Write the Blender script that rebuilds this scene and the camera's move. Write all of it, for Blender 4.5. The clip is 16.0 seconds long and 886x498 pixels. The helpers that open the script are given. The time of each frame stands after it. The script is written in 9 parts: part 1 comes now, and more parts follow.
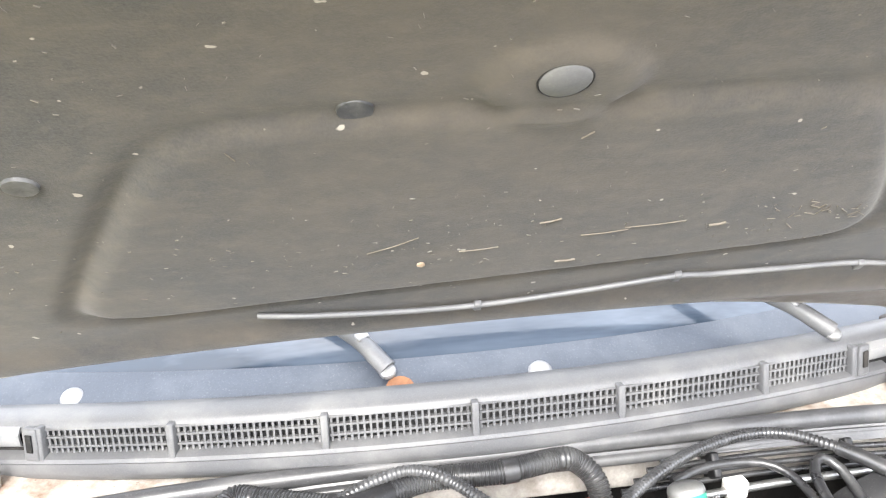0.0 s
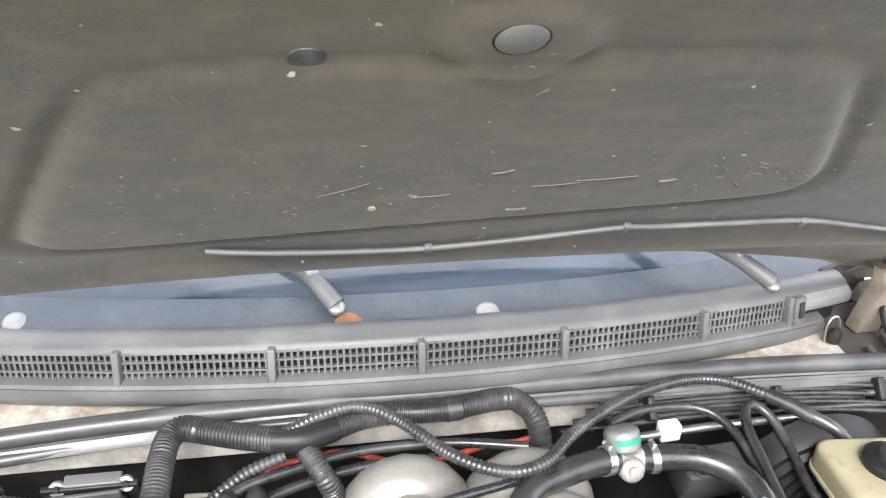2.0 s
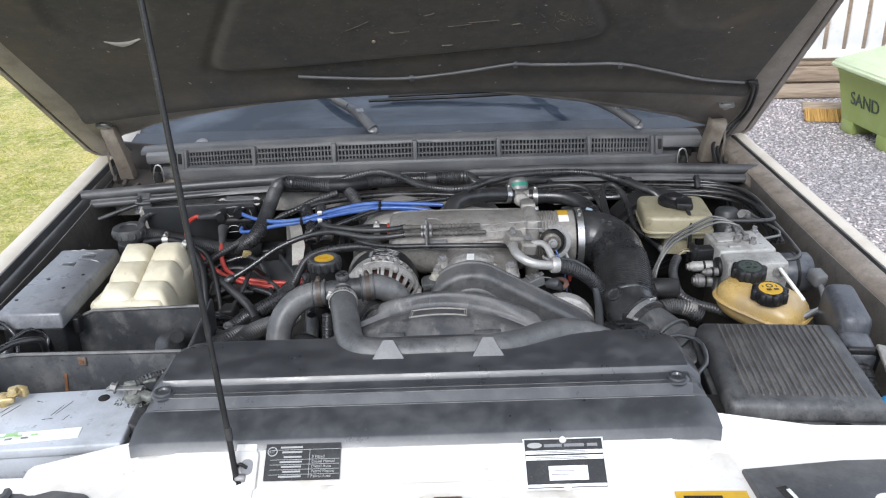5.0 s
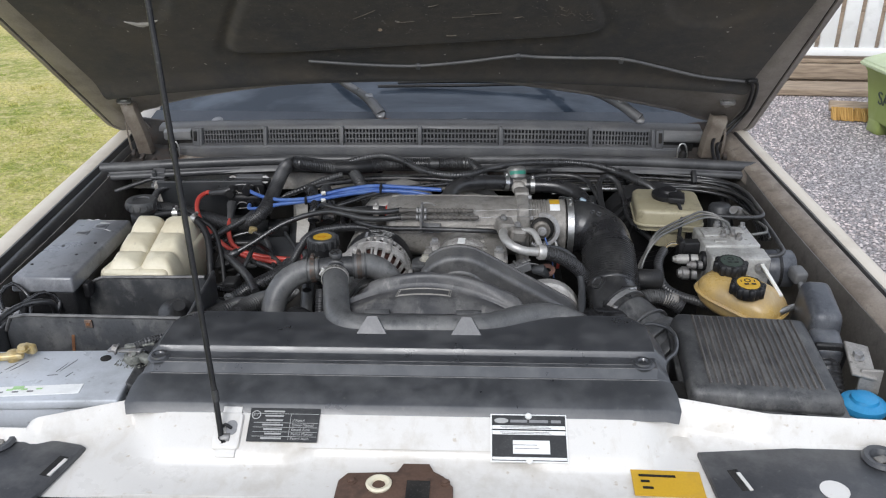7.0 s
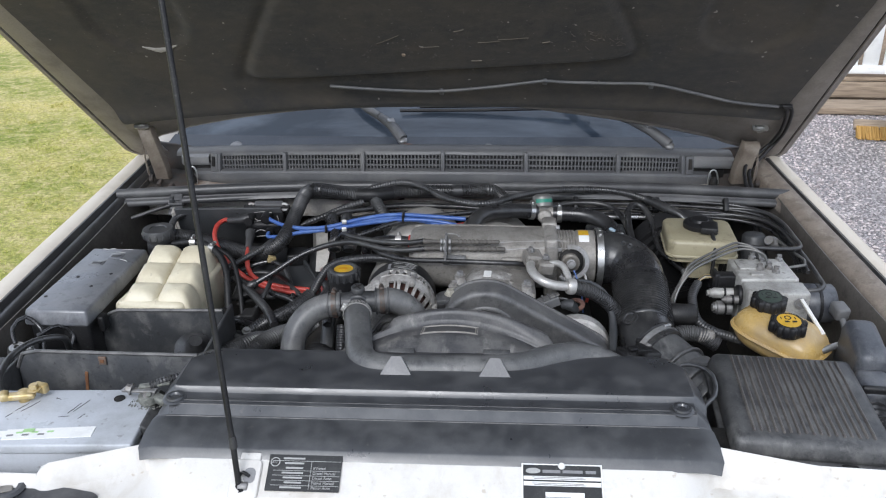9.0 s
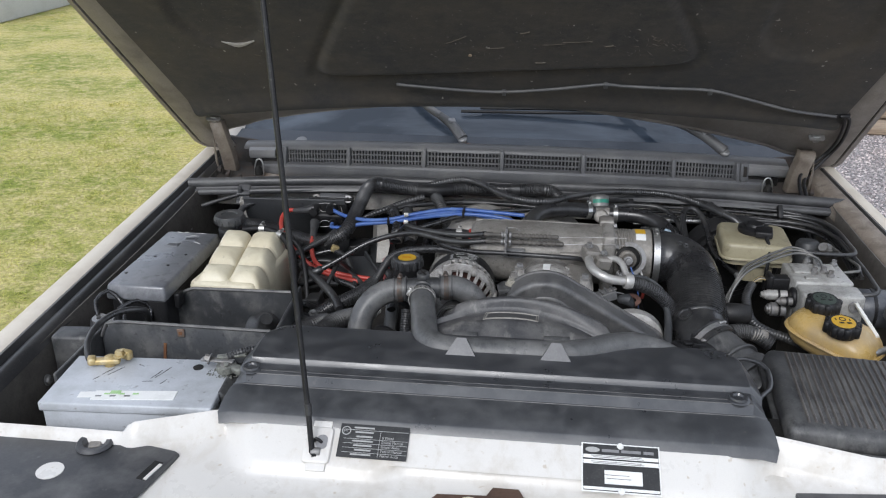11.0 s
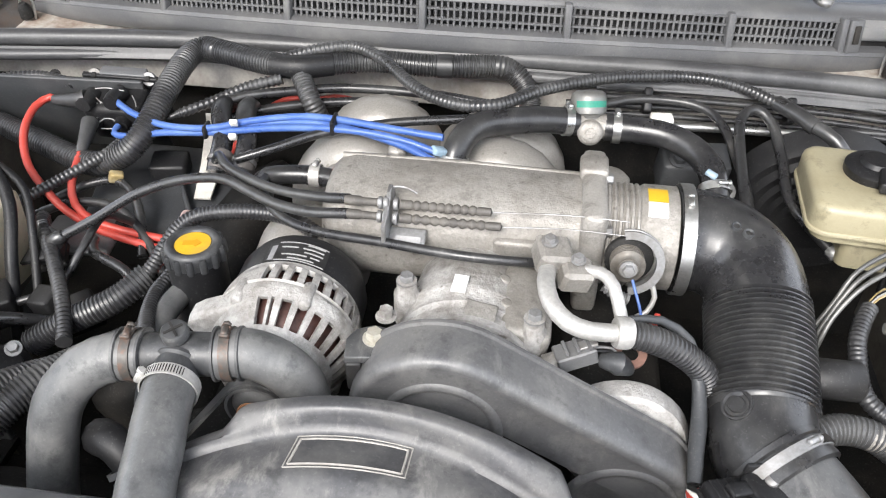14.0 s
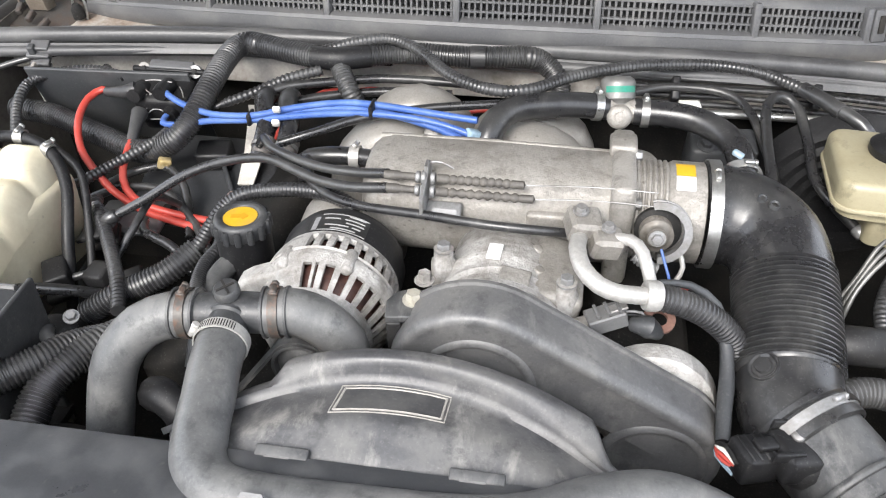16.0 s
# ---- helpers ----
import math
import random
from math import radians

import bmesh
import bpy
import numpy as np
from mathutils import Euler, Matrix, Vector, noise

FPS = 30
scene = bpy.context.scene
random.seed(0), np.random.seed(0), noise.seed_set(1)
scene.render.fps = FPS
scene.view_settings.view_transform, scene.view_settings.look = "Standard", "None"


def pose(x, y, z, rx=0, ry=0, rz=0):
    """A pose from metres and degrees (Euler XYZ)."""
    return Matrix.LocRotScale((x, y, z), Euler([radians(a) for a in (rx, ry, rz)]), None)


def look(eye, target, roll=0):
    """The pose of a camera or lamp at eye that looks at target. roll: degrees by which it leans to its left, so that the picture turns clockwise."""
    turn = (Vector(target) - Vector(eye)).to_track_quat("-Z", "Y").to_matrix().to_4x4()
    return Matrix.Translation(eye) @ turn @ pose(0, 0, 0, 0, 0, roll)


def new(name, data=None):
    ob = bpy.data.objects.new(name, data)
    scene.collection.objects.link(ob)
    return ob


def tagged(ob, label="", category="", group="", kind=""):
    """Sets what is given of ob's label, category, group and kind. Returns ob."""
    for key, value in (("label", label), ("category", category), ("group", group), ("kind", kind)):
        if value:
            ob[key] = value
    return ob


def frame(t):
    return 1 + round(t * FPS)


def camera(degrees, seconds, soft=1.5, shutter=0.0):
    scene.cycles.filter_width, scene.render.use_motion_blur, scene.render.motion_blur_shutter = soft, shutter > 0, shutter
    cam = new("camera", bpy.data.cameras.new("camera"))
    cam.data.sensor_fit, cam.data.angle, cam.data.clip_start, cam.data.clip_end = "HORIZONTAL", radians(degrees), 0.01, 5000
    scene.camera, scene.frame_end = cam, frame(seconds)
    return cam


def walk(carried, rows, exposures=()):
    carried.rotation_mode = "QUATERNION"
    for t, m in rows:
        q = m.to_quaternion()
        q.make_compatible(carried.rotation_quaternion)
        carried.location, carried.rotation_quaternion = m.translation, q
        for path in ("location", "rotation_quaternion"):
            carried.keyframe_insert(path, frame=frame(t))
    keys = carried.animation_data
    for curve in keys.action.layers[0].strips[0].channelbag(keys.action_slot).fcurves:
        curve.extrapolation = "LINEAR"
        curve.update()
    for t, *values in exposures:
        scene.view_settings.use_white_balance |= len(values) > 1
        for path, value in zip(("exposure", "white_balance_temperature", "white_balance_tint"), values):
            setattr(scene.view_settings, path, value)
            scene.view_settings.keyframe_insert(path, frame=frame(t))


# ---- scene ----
cam = camera(56.1, 16.0, 1.15)
PATH = [
    (0, (-0.144, 0.342, 1.687), (0.066, 2.177, 0.921), -2.2),
    (0.5, (-0.147, 0.339, 1.687), (0.102, 2.153, 0.882), -0.6),
    (1, (-0.145, 0.337, 1.687), (0.125, 2.136, 0.857), 1.0),
    (1.5, (-0.145, 0.335, 1.684), (0.14, 2.099, 0.787), 2.7),
    (2, (-0.136, 0.351, 1.707), (0.164, 2.095, 0.774), 1.5),
    (2.5, (-0.14, 0.352, 1.705), (0.125, 2.118, 0.803), -1.5),
    (3, (-0.14, 0.341, 1.707), (0.144, 2.089, 0.777), -0.3),
    (3.5, (-0.145, 0.169, 1.652), (0.12, 1.944, 0.769), 2.0),
    (4, (0.016, -0.275, 1.566), (0.119, 1.57, 0.8), 1.3),
    (4.5, (0.051, -0.562, 1.63), (0.061, 1.266, 0.819), -1.3),
    (6.8, (0.13, -0.741, 1.689), (0.065, 1.079, 0.863), -1.4),
    (7, (0.133, -0.716, 1.685), (0.054, 1.093, 0.835), -0.5),
    (7.5, (0.157, -0.631, 1.682), (0.057, 1.182, 0.845), 0.9),
    (8, (0.135, -0.618, 1.699), (0.018, 1.197, 0.866), -0.5),
    (8.5, (0.118, -0.626, 1.697), (0.002, 1.191, 0.868), -0.8),
    (10.8, (0.102, -0.75, 1.68), (-0.049, 1.088, 0.907), -0.2),
    (11, (0.068, -0.726, 1.679), (-0.136, 1.1, 0.89), 0.2),
    (11.5, (0.023, -0.618, 1.642), (-0.189, 1.189, 0.812), -0.7),
    (12, (0.084, -0.341, 1.57), (-0.115, 1.43, 0.663), -0.5),
    (12.5, (0.158, -0.033, 1.532), (-0.029, 1.565, 0.343), -0.3),
    (13, (0.107, 0.182, 1.496), (-0.016, 1.744, 0.253), -0.5),
    (13.5, (0.141, 0.21, 1.517), (0.015, 1.718, 0.209), 1.0),
    (14, (0.165, 0.164, 1.532), (-0.035, 1.71, 0.279), 0.7),
    (14.5, (0.165, 0.139, 1.527), (-0.063, 1.681, 0.273), 0.2),
    (15, (0.172, 0.111, 1.524), (-0.071, 1.654, 0.274), 0.3),
    (15.5, (0.169, 0.096, 1.519), (-0.092, 1.669, 0.312), -0.1),
    (16, (0.166, 0.104, 1.516), (-0.105, 1.668, 0.3), -0.8),
]
EXPO = [(0.0, 2.92, 6500, 10), (0.5, 2.76, 6500, 10), (1.0, 2.68, 6500, 10), (1.5, 2.68, 6500, 10), (2.0, 2.3, 6500, 10), (2.5, 2.5, 6500, 10), (3.0, 2.66, 6500, 10), (3.5, 2.6, 6450, 10), (4.0, 2.3, 6300, 10), (4.5, 1.2, 6050, 10), (7.0, 0.40, 6150, 10), (8.0, 0.46, 6000, 10), (8.5, 0.52, 5980, 10), (11.0, 0.33, 6100, 10), (12.0, 0.22, 6080, 10), (12.5, 0.9, 6350, 10), (13.0, 1.55, 6500, 10), (13.5, 1.82, 6500, 10), (14.0, 1.8, 6500, 10), (15.0, 1.92, 6500, 10), (16.0, 1.8, 6500, 10)]
walk(cam, [(t, look(eye, target, roll)) for t, eye, target, roll in PATH], EXPO)

# ---- light: a bright overcast sky with a weak, very wide sun ----
world = bpy.data.worlds.new("overcast_sky")
scene.world = world
world.use_nodes = True
wn = world.node_tree
wn.nodes.clear()
w_out = wn.nodes.new("ShaderNodeOutputWorld")
w_bg = wn.nodes.new("ShaderNodeBackground")
w_sky = wn.nodes.new("ShaderNodeTexSky")
w_sky.sky_type = "NISHITA"
w_sky.sun_disc = False
w_sky.sun_elevation, w_sky.sun_rotation = radians(41), radians(195)
w_sky.air_density, w_sky.dust_density, w_sky.ozone_density = 1.0, 4.0, 1.0
w_mix = wn.nodes.new("ShaderNodeMixRGB")
w_mix.inputs[0].default_value = 0.8
w_mix.inputs[2].default_value = (8.6, 9.0, 9.8, 1)
wn.links.new(w_sky.outputs[0], w_mix.inputs[1])
wn.links.new(w_mix.outputs[0], w_bg.inputs[0])
w_bg.inputs[1].default_value = 0.105
wn.links.new(w_bg.outputs[0], w_out.inputs[0])
sun_data = bpy.data.lights.new("sun", "SUN")
sun_data.energy, sun_data.angle, sun_data.color = 1.4, radians(25), (1.0, 0.97, 0.93)
sun = new("sun", sun_data)
sun.matrix_world = look((-1.8, -7, 6.2), (0, 0, 0))


# ---- materials ----
def nodes_of(name):
    m = bpy.data.materials.new(name)
    m.use_nodes = True
    nt = m.node_tree
    b = nt.nodes["Principled BSDF"]
    return m, nt, b


def noise_of(nt, scale, detail=4.0, rough=0.6, coords="Object"):
    tc = nt.nodes.new("ShaderNodeTexCoord")
    n = nt.nodes.new("ShaderNodeTexNoise")
    n.inputs["Scale"].default_value = scale
    n.inputs["Detail"].default_value = detail
    n.inputs["Roughness"].default_value = rough
    nt.links.new(tc.outputs[coords], n.inputs["Vector"])
    return n


def ramp(nt, src, lo, hi, c0, c1):
    r = nt.nodes.new("ShaderNodeValToRGB")
    r.color_ramp.elements[0].position, r.color_ramp.elements[1].position = lo, hi
    r.color_ramp.elements[0].color, r.color_ramp.elements[1].color = (*c0, 1), (*c1, 1)
    nt.links.new(src, r.inputs[0])
    return r


def mixc(nt, fac, a, b):
    m = nt.nodes.new("ShaderNodeMixRGB")
    for sock, v in ((m.inputs[0], fac), (m.inputs[1], a), (m.inputs[2], b)):
        if isinstance(v, (int, float)):
            sock.default_value = v
        elif isinstance(v, tuple):
            sock.default_value = (*v, 1)
        else:
            nt.links.new(v, sock)
    return m.outputs[0]


def bump_of(nt, b, src, strength, dist):
    k = nt.nodes.new("ShaderNodeBump")
    k.inputs["Strength"].default_value, k.inputs["Distance"].default_value = strength, dist
    nt.links.new(src, k.inputs["Height"])
    nt.links.new(k.outputs[0], b.inputs["Normal"])


def worn(name, base, dirt=None, rough=0.5, metal=0.0, amount=0.5, scale=18.0, grain=300.0, bump=0.10, bumpd=0.001, vary=0.12, spots=None, spec=0.5, trans=0.0, coat=0.0, streak=None, lumps=0.0):
    """A surface with large stains of a second colour, fine grain in colour and relief, and small specks."""
    m, nt, b = nodes_of(name)
    n1, n2 = noise_of(nt, scale, 6.0, 0.65), noise_of(nt, grain, 3.0, 0.6)
    dark = tuple(c * (1 - vary) for c in base)
    light = tuple(min(1.0, c * (1 + vary)) for c in base)
    col = ramp(nt, n2.outputs[0], 0.3, 0.7, dark, light).outputs[0]
    if dirt:
        f = ramp(nt, n1.outputs[0], 0.60 - 0.35 * amount, 0.84 - 0.2 * amount, (0, 0, 0), (1, 1, 1))
        col = mixc(nt, f.outputs[0], col, dirt)
    if spots:
        n3 = noise_of(nt, 90.0, 2.0, 0.5)
        g = ramp(nt, n3.outputs[0], 0.68, 0.76, (0, 0, 0), (0.8, 0.8, 0.8))
        col = mixc(nt, g.outputs[0], col, spots)
    if streak:
        tc = nt.nodes.new("ShaderNodeTexCoord")
        mp = nt.nodes.new("ShaderNodeMapping")
        mp.inputs["Scale"].default_value = (1.0, 0.5, 0.6)
        mp.inputs["Rotation"].default_value = (0.3, 0.2, 0.7)
        nt.links.new(tc.outputs["Object"], mp.inputs[0])
        n4 = nt.nodes.new("ShaderNodeTexNoise")
        n4.inputs["Scale"].default_value, n4.inputs["Detail"].default_value = 26.0, 7.0
        n4.inputs["Roughness"].default_value, n4.inputs["Distortion"].default_value = 0.68, 0.35
        nt.links.new(mp.outputs[0], n4.inputs["Vector"])
        h = ramp(nt, n4.outputs[0], 0.54, 0.80, (0, 0, 0), (0.8, 0.8, 0.8))
        col = mixc(nt, h.outputs[0], col, streak)
        if max(base) < 0.45:
            n7 = noise_of(nt, 48.0, 6.0, 0.72)
            lo = ramp(nt, n7.outputs[0], 0.34, 0.47, (0.62, 0.62, 0.62), (0, 0, 0))
            col = mixc(nt, lo.outputs[0], col, tuple(c * 0.5 for c in base))
    if not spots and not metal and max(base) < 0.2:
        n5 = noise_of(nt, 320.0, 3.0, 0.65)
        k = ramp(nt, n5.outputs[0], 0.58, 0.74, (0, 0, 0), (0.13, 0.13, 0.13))
        col = mixc(nt, k.outputs[0], col, (0.34, 0.33, 0.31))
    nt.links.new(col, b.inputs["Base Color"])
    rr = ramp(nt, n1.outputs[0], 0.3, 0.75, (max(0.03, rough - 0.12),) * 3, (min(1, rough + 0.15),) * 3)
    nt.links.new(rr.outputs[0], b.inputs["Roughness"])
    b.inputs["Metallic"].default_value = metal
    b.inputs["Specular IOR Level"].default_value = spec
    b.inputs["Transmission Weight"].default_value = trans
    b.inputs["Coat Weight"].default_value = coat
    if lumps:
        n6 = noise_of(nt, 75.0, 5.0, 0.7)
        bump_of(nt, b, n6.outputs[0], lumps, 0.004)
    elif bump:
        bump_of(nt, b, n2.outputs[0], bump, bumpd)
    return m


M = {}
M["black"] = worn("black_plastic", (0.011, 0.011, 0.012), (0.035, 0.034, 0.033), 0.48, amount=0.34, scale=9, spec=0.35)
M["black_dust"] = worn("dusty_black_plastic", (0.036, 0.037, 0.039), (0.11, 0.109, 0.107), 0.46, amount=0.44, scale=12, spec=0.5, streak=(0.19, 0.187, 0.18))
M["ribdust"] = worn("dusty_ribbed_plastic", (0.078, 0.071, 0.066), (0.150, 0.138, 0.126), 0.5, amount=0.5, scale=30)
M["lampcover"] = worn("scuffed_grey_plastic", (0.045, 0.046, 0.05), (0.13, 0.13, 0.13), 0.45, amount=0.4, scale=14, spots=(0.10, 0.10, 0.10))
M["cover"] = worn("radiator_cover_plastic", (0.036, 0.0375, 0.041), (0.080, 0.081, 0.083), 0.36, amount=0.42, scale=20, grain=600, spec=1.0, spots=(0.075, 0.073, 0.070))
M["rubber"] = worn("hose_rubber", (0.078, 0.079, 0.080), (0.155, 0.153, 0.148), 0.42, amount=0.45, scale=12, grain=420, spec=0.55, bump=0.08, vary=0.12, streak=(0.21, 0.205, 0.195))
M["rubber_shiny"] = worn("shiny_hose_rubber", (0.019, 0.019, 0.0205), (0.052, 0.052, 0.051), 0.31, amount=0.40, scale=14, spec=0.6, bump=0.05, streak=(0.095, 0.093, 0.088))
M["conduit"] = worn("conduit_plastic", (0.023, 0.023, 0.0245), (0.074, 0.074, 0.073), 0.36, amount=0.38, scale=12, spec=0.65, bump=0.05)
# Near-black: deep bay shade put into the colour; also slots and grimy bolts.
M["pit"] = worn("grimy_shade_black", (0.011, 0.0108, 0.0105), (0.045, 0.040, 0.035), 0.65, amount=0.38, scale=10, spec=0.25)
M["castalu"] = worn("oxidised_cast_aluminium", (0.29, 0.275, 0.252), (0.155, 0.142, 0.126), 0.5, 0.3, amount=0.42, scale=18, grain=420, spots=(0.085, 0.075, 0.065), streak=(0.40, 0.385, 0.36), lumps=0.55)
M["runner"] = worn("dull_aluminium", (0.32, 0.305, 0.282), (0.22, 0.205, 0.185), 0.42, 0.4, amount=0.40, scale=9, grain=420, spots=(0.18, 0.165, 0.15), lumps=0.15)
M["whitealu"] = worn("white_corroded_aluminium", (0.40, 0.388, 0.37), (0.15, 0.135, 0.118), 0.52, 0.2, amount=0.50, scale=34, grain=260, spots=(0.085, 0.076, 0.066), streak=(0.56, 0.55, 0.53), lumps=0.9)
M["alupipe"] = worn("matt_aluminium_pipe", (0.46, 0.45, 0.43), (0.33, 0.32, 0.30), 0.42, 0.45, amount=0.38, scale=20)
M["steel"] = worn("steel", (0.5, 0.5, 0.49), (0.3, 0.29, 0.27), 0.35, 0.9, amount=0.35, scale=30)
M["dull"] = worn("dull_zinc", (0.3, 0.3, 0.3), (0.16, 0.14, 0.12), 0.5, 0.6, amount=0.4, scale=30)
M["rust"] = worn("rusty_steel", (0.17, 0.075, 0.035), (0.3, 0.15, 0.07), 0.8, 0.1, amount=0.5, scale=60)
M["rustbrown"] = worn("brown_rusted_plate", (0.11, 0.065, 0.045), (0.055, 0.035, 0.028), 0.75, 0.2, amount=0.4, scale=40)
M["white"] = worn("white_body_paint", (0.64, 0.62, 0.585), (0.44, 0.40, 0.34), 0.34, amount=0.26, scale=9, grain=700, bump=0.03, vary=0.03, coat=0.2, spots=(0.46, 0.40, 0.32), streak=(0.50, 0.455, 0.39))
M["champagne"] = worn("champagne_body_paint", (0.52, 0.482, 0.43), (0.40, 0.358, 0.308), 0.34, 0.1, amount=0.30, scale=5, grain=900, bump=0.02, vary=0.03, coat=0.3)
M["wingpaint"] = worn("pale_champagne_wing_paint", (0.64, 0.585, 0.50), (0.50, 0.445, 0.37), 0.5, 0.0, amount=0.28, scale=6, grain=900, bump=0.02, vary=0.03, spec=0.3)
M["ledgedust"] = worn("dusty_brown_ledge", (0.235, 0.20, 0.165), (0.13, 0.105, 0.085), 0.6, amount=0.45, scale=14, grain=260, streak=(0.38, 0.35, 0.31))
M["ventend"] = worn("light_grey_vent_plastic", (0.19, 0.192, 0.195), (0.26, 0.255, 0.245), 0.5, amount=0.4, scale=10, grain=450)
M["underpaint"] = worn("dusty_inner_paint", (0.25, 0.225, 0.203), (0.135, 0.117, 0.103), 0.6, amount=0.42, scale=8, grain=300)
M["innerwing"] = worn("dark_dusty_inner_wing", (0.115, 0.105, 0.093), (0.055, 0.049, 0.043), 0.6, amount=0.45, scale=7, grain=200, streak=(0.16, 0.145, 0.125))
M["bracketpale"] = worn("pale_bracket_paint", (0.55, 0.53, 0.49), (0.36, 0.335, 0.30), 0.55, amount=0.35, scale=30, grain=300)
M["firewall"] = worn("grey_bulkhead_paint", (0.42, 0.40, 0.37), (0.14, 0.12, 0.10), 0.6, amount=0.45, scale=12, grain=200)
M["shelf"] = worn("rust_stained_white_paint", (0.42, 0.395, 0.355), (0.16, 0.10, 0.065), 0.7, amount=0.62, scale=22, grain=160, spots=(0.10, 0.055, 0.03))
M["sealrubber"] = worn("rubber_seal", (0.045, 0.045, 0.047), (0.12, 0.12, 0.118), 0.42, amount=0.4, scale=8, spec=0.55)
M["vent"] = worn("grey_vent_plastic", (0.095, 0.096, 0.099), (0.165, 0.163, 0.158), 0.48, amount=0.42, scale=9, grain=450)
M["ventdark"] = worn("dark_vent_plastic", (0.025, 0.025, 0.026), (0.05, 0.05, 0.05), 0.6, amount=0.3, scale=12)
M["scuttle"] = worn("blue_grey_scuttle_plastic", (0.033, 0.040, 0.053), (0.068, 0.076, 0.089), 0.4, amount=0.4, scale=10, grain=300)
M["tank"] = worn("cream_tank_plastic", (0.651, 0.600, 0.456), (0.512, 0.446, 0.307), 0.38, amount=0.36, scale=9, grain=120, vary=0.04, bump=0.06, spots=(0.45, 0.4, 0.3))
M["reservoir"] = worn("yellowed_reservoir_plastic", (0.336, 0.302, 0.202), (0.252, 0.223, 0.143), 0.4, amount=0.38, scale=12, vary=0.04, bump=0.05, streak=(0.25, 0.215, 0.14))
M["amber"] = worn("amber_reservoir_plastic", (0.46, 0.315, 0.11), (0.33, 0.25, 0.15), 0.30, amount=0.40, scale=14, vary=0.08, bump=0.04, streak=(0.52, 0.44, 0.29))
M["blue"] = worn("blue_lead_sheath", (0.055, 0.115, 0.34), (0.11, 0.19, 0.40), 0.36, amount=0.38, scale=20, vary=0.06)
M["red"] = worn("red_lead_sheath", (0.47, 0.06, 0.045), (0.36, 0.08, 0.065), 0.45, amount=0.38, scale=20, vary=0.06)
M["yellow"] = worn("yellow_label", (0.54, 0.325, 0.022), (0.42, 0.27, 0.05), 0.45, amount=0.32, scale=40, vary=0.04, bump=0)
M["mustard"] = worn("mustard_print", (0.50, 0.24, 0.012), (0.42, 0.22, 0.03), 0.5, amount=0.3, scale=60, vary=0.04, bump=0)
M["capdust"] = worn("dusty_cap_plastic", (0.030, 0.031, 0.033), (0.085, 0.085, 0.084), 0.45, amount=0.45, scale=30)
M["lampwhite"] = worn("pale_pink_rubber", (0.42, 0.30, 0.28), (0.30, 0.22, 0.20), 0.6, amount=0.3, scale=60)
M["bluecap"] = worn("blue_cap_plastic", (0.03, 0.25, 0.50), (0.08, 0.32, 0.55), 0.4, amount=0.3, scale=20, vary=0.06)
M["bluetape"] = worn("pale_blue_plastic", (0.26, 0.36, 0.44), (0.35, 0.42, 0.47), 0.45, amount=0.35, scale=40)
M["green"] = worn("green_valve_band", (0.012, 0.20, 0.135), (0.04, 0.18, 0.13), 0.45, amount=0.4, scale=40)
M["greencap"] = worn("dark_green_cap", (0.035, 0.05, 0.04), (0.06, 0.075, 0.06), 0.5, amount=0.4, scale=40)
M["corrodedlead"] = worn("corroded_lead", (0.10, 0.103, 0.092), (0.25, 0.255, 0.225), 0.75, amount=0.5, scale=120, bump=0.3, spots=(0.10, 0.10, 0.08))
M["brass"] = worn("brass_terminal", (0.50, 0.38, 0.17), (0.62, 0.55, 0.38), 0.42, 0.5, amount=0.45, scale=70)
M["batgrey"] = worn("light_grey_battery_plastic", (0.46, 0.48, 0.51), (0.30, 0.31, 0.32), 0.35, amount=0.35, scale=10, vary=0.05, spots=(0.25, 0.25, 0.25))
M["label"] = worn("white_label", (0.75, 0.75, 0.73), (0.6, 0.6, 0.58), 0.5, amount=0.25, scale=30, vary=0.03, bump=0)
M["labelblack"] = worn("black_label", (0.02, 0.02, 0.02), (0.05, 0.05, 0.05), 0.4, amount=0.25, scale=30, bump=0)
M["ink"] = worn("label_print", (0.36, 0.36, 0.35), None, 0.5, bump=0)
M["white_plastic"] = worn("white_plastic", (0.78, 0.77, 0.72), (0.6, 0.58, 0.52), 0.45, amount=0.3, scale=30, vary=0.04)
M["grease"] = worn("greyish_dust", (0.30, 0.285, 0.26), (0.2, 0.19, 0.17), 0.8, amount=0.4, scale=40)
M["pink"] = worn("copper_washer", (0.26, 0.15, 0.12), (0.2, 0.1, 0.08), 0.55, 0.3, amount=0.4, scale=40)
M["steelhose"] = worn("spiral_hose_plastic", (0.034, 0.034, 0.035), (0.085, 0.085, 0.085), 0.32, 0.1, amount=0.4, scale=20, spec=0.7)
M["lintgrey"] = worn("dull_lint", (0.115, 0.098, 0.080), (0.17, 0.15, 0.125), 0.9, amount=0.4, scale=60)
M["lintpale"] = worn("pale_lint", (0.135, 0.122, 0.105), (0.085, 0.078, 0.068), 0.9, amount=0.5, scale=25, vary=0.3)

M["labelfield"] = worn("smooth_dusty_field", (0.040, 0.040, 0.042), (0.10, 0.098, 0.094), 0.45, amount=0.48, scale=30, spec=0.5)
M["cowl"] = worn("dusty_cowl_plastic", (0.055, 0.055, 0.058), (0.140, 0.136, 0.130), 0.46, amount=0.48, scale=14, spec=0.5, streak=(0.34, 0.325, 0.30))

M["beltcover"] = worn("belt_cover_plastic", (0.080, 0.080, 0.082), (0.135, 0.132, 0.127), 0.42, amount=0.44, scale=10, spec=0.55, streak=(0.21, 0.205, 0.195))

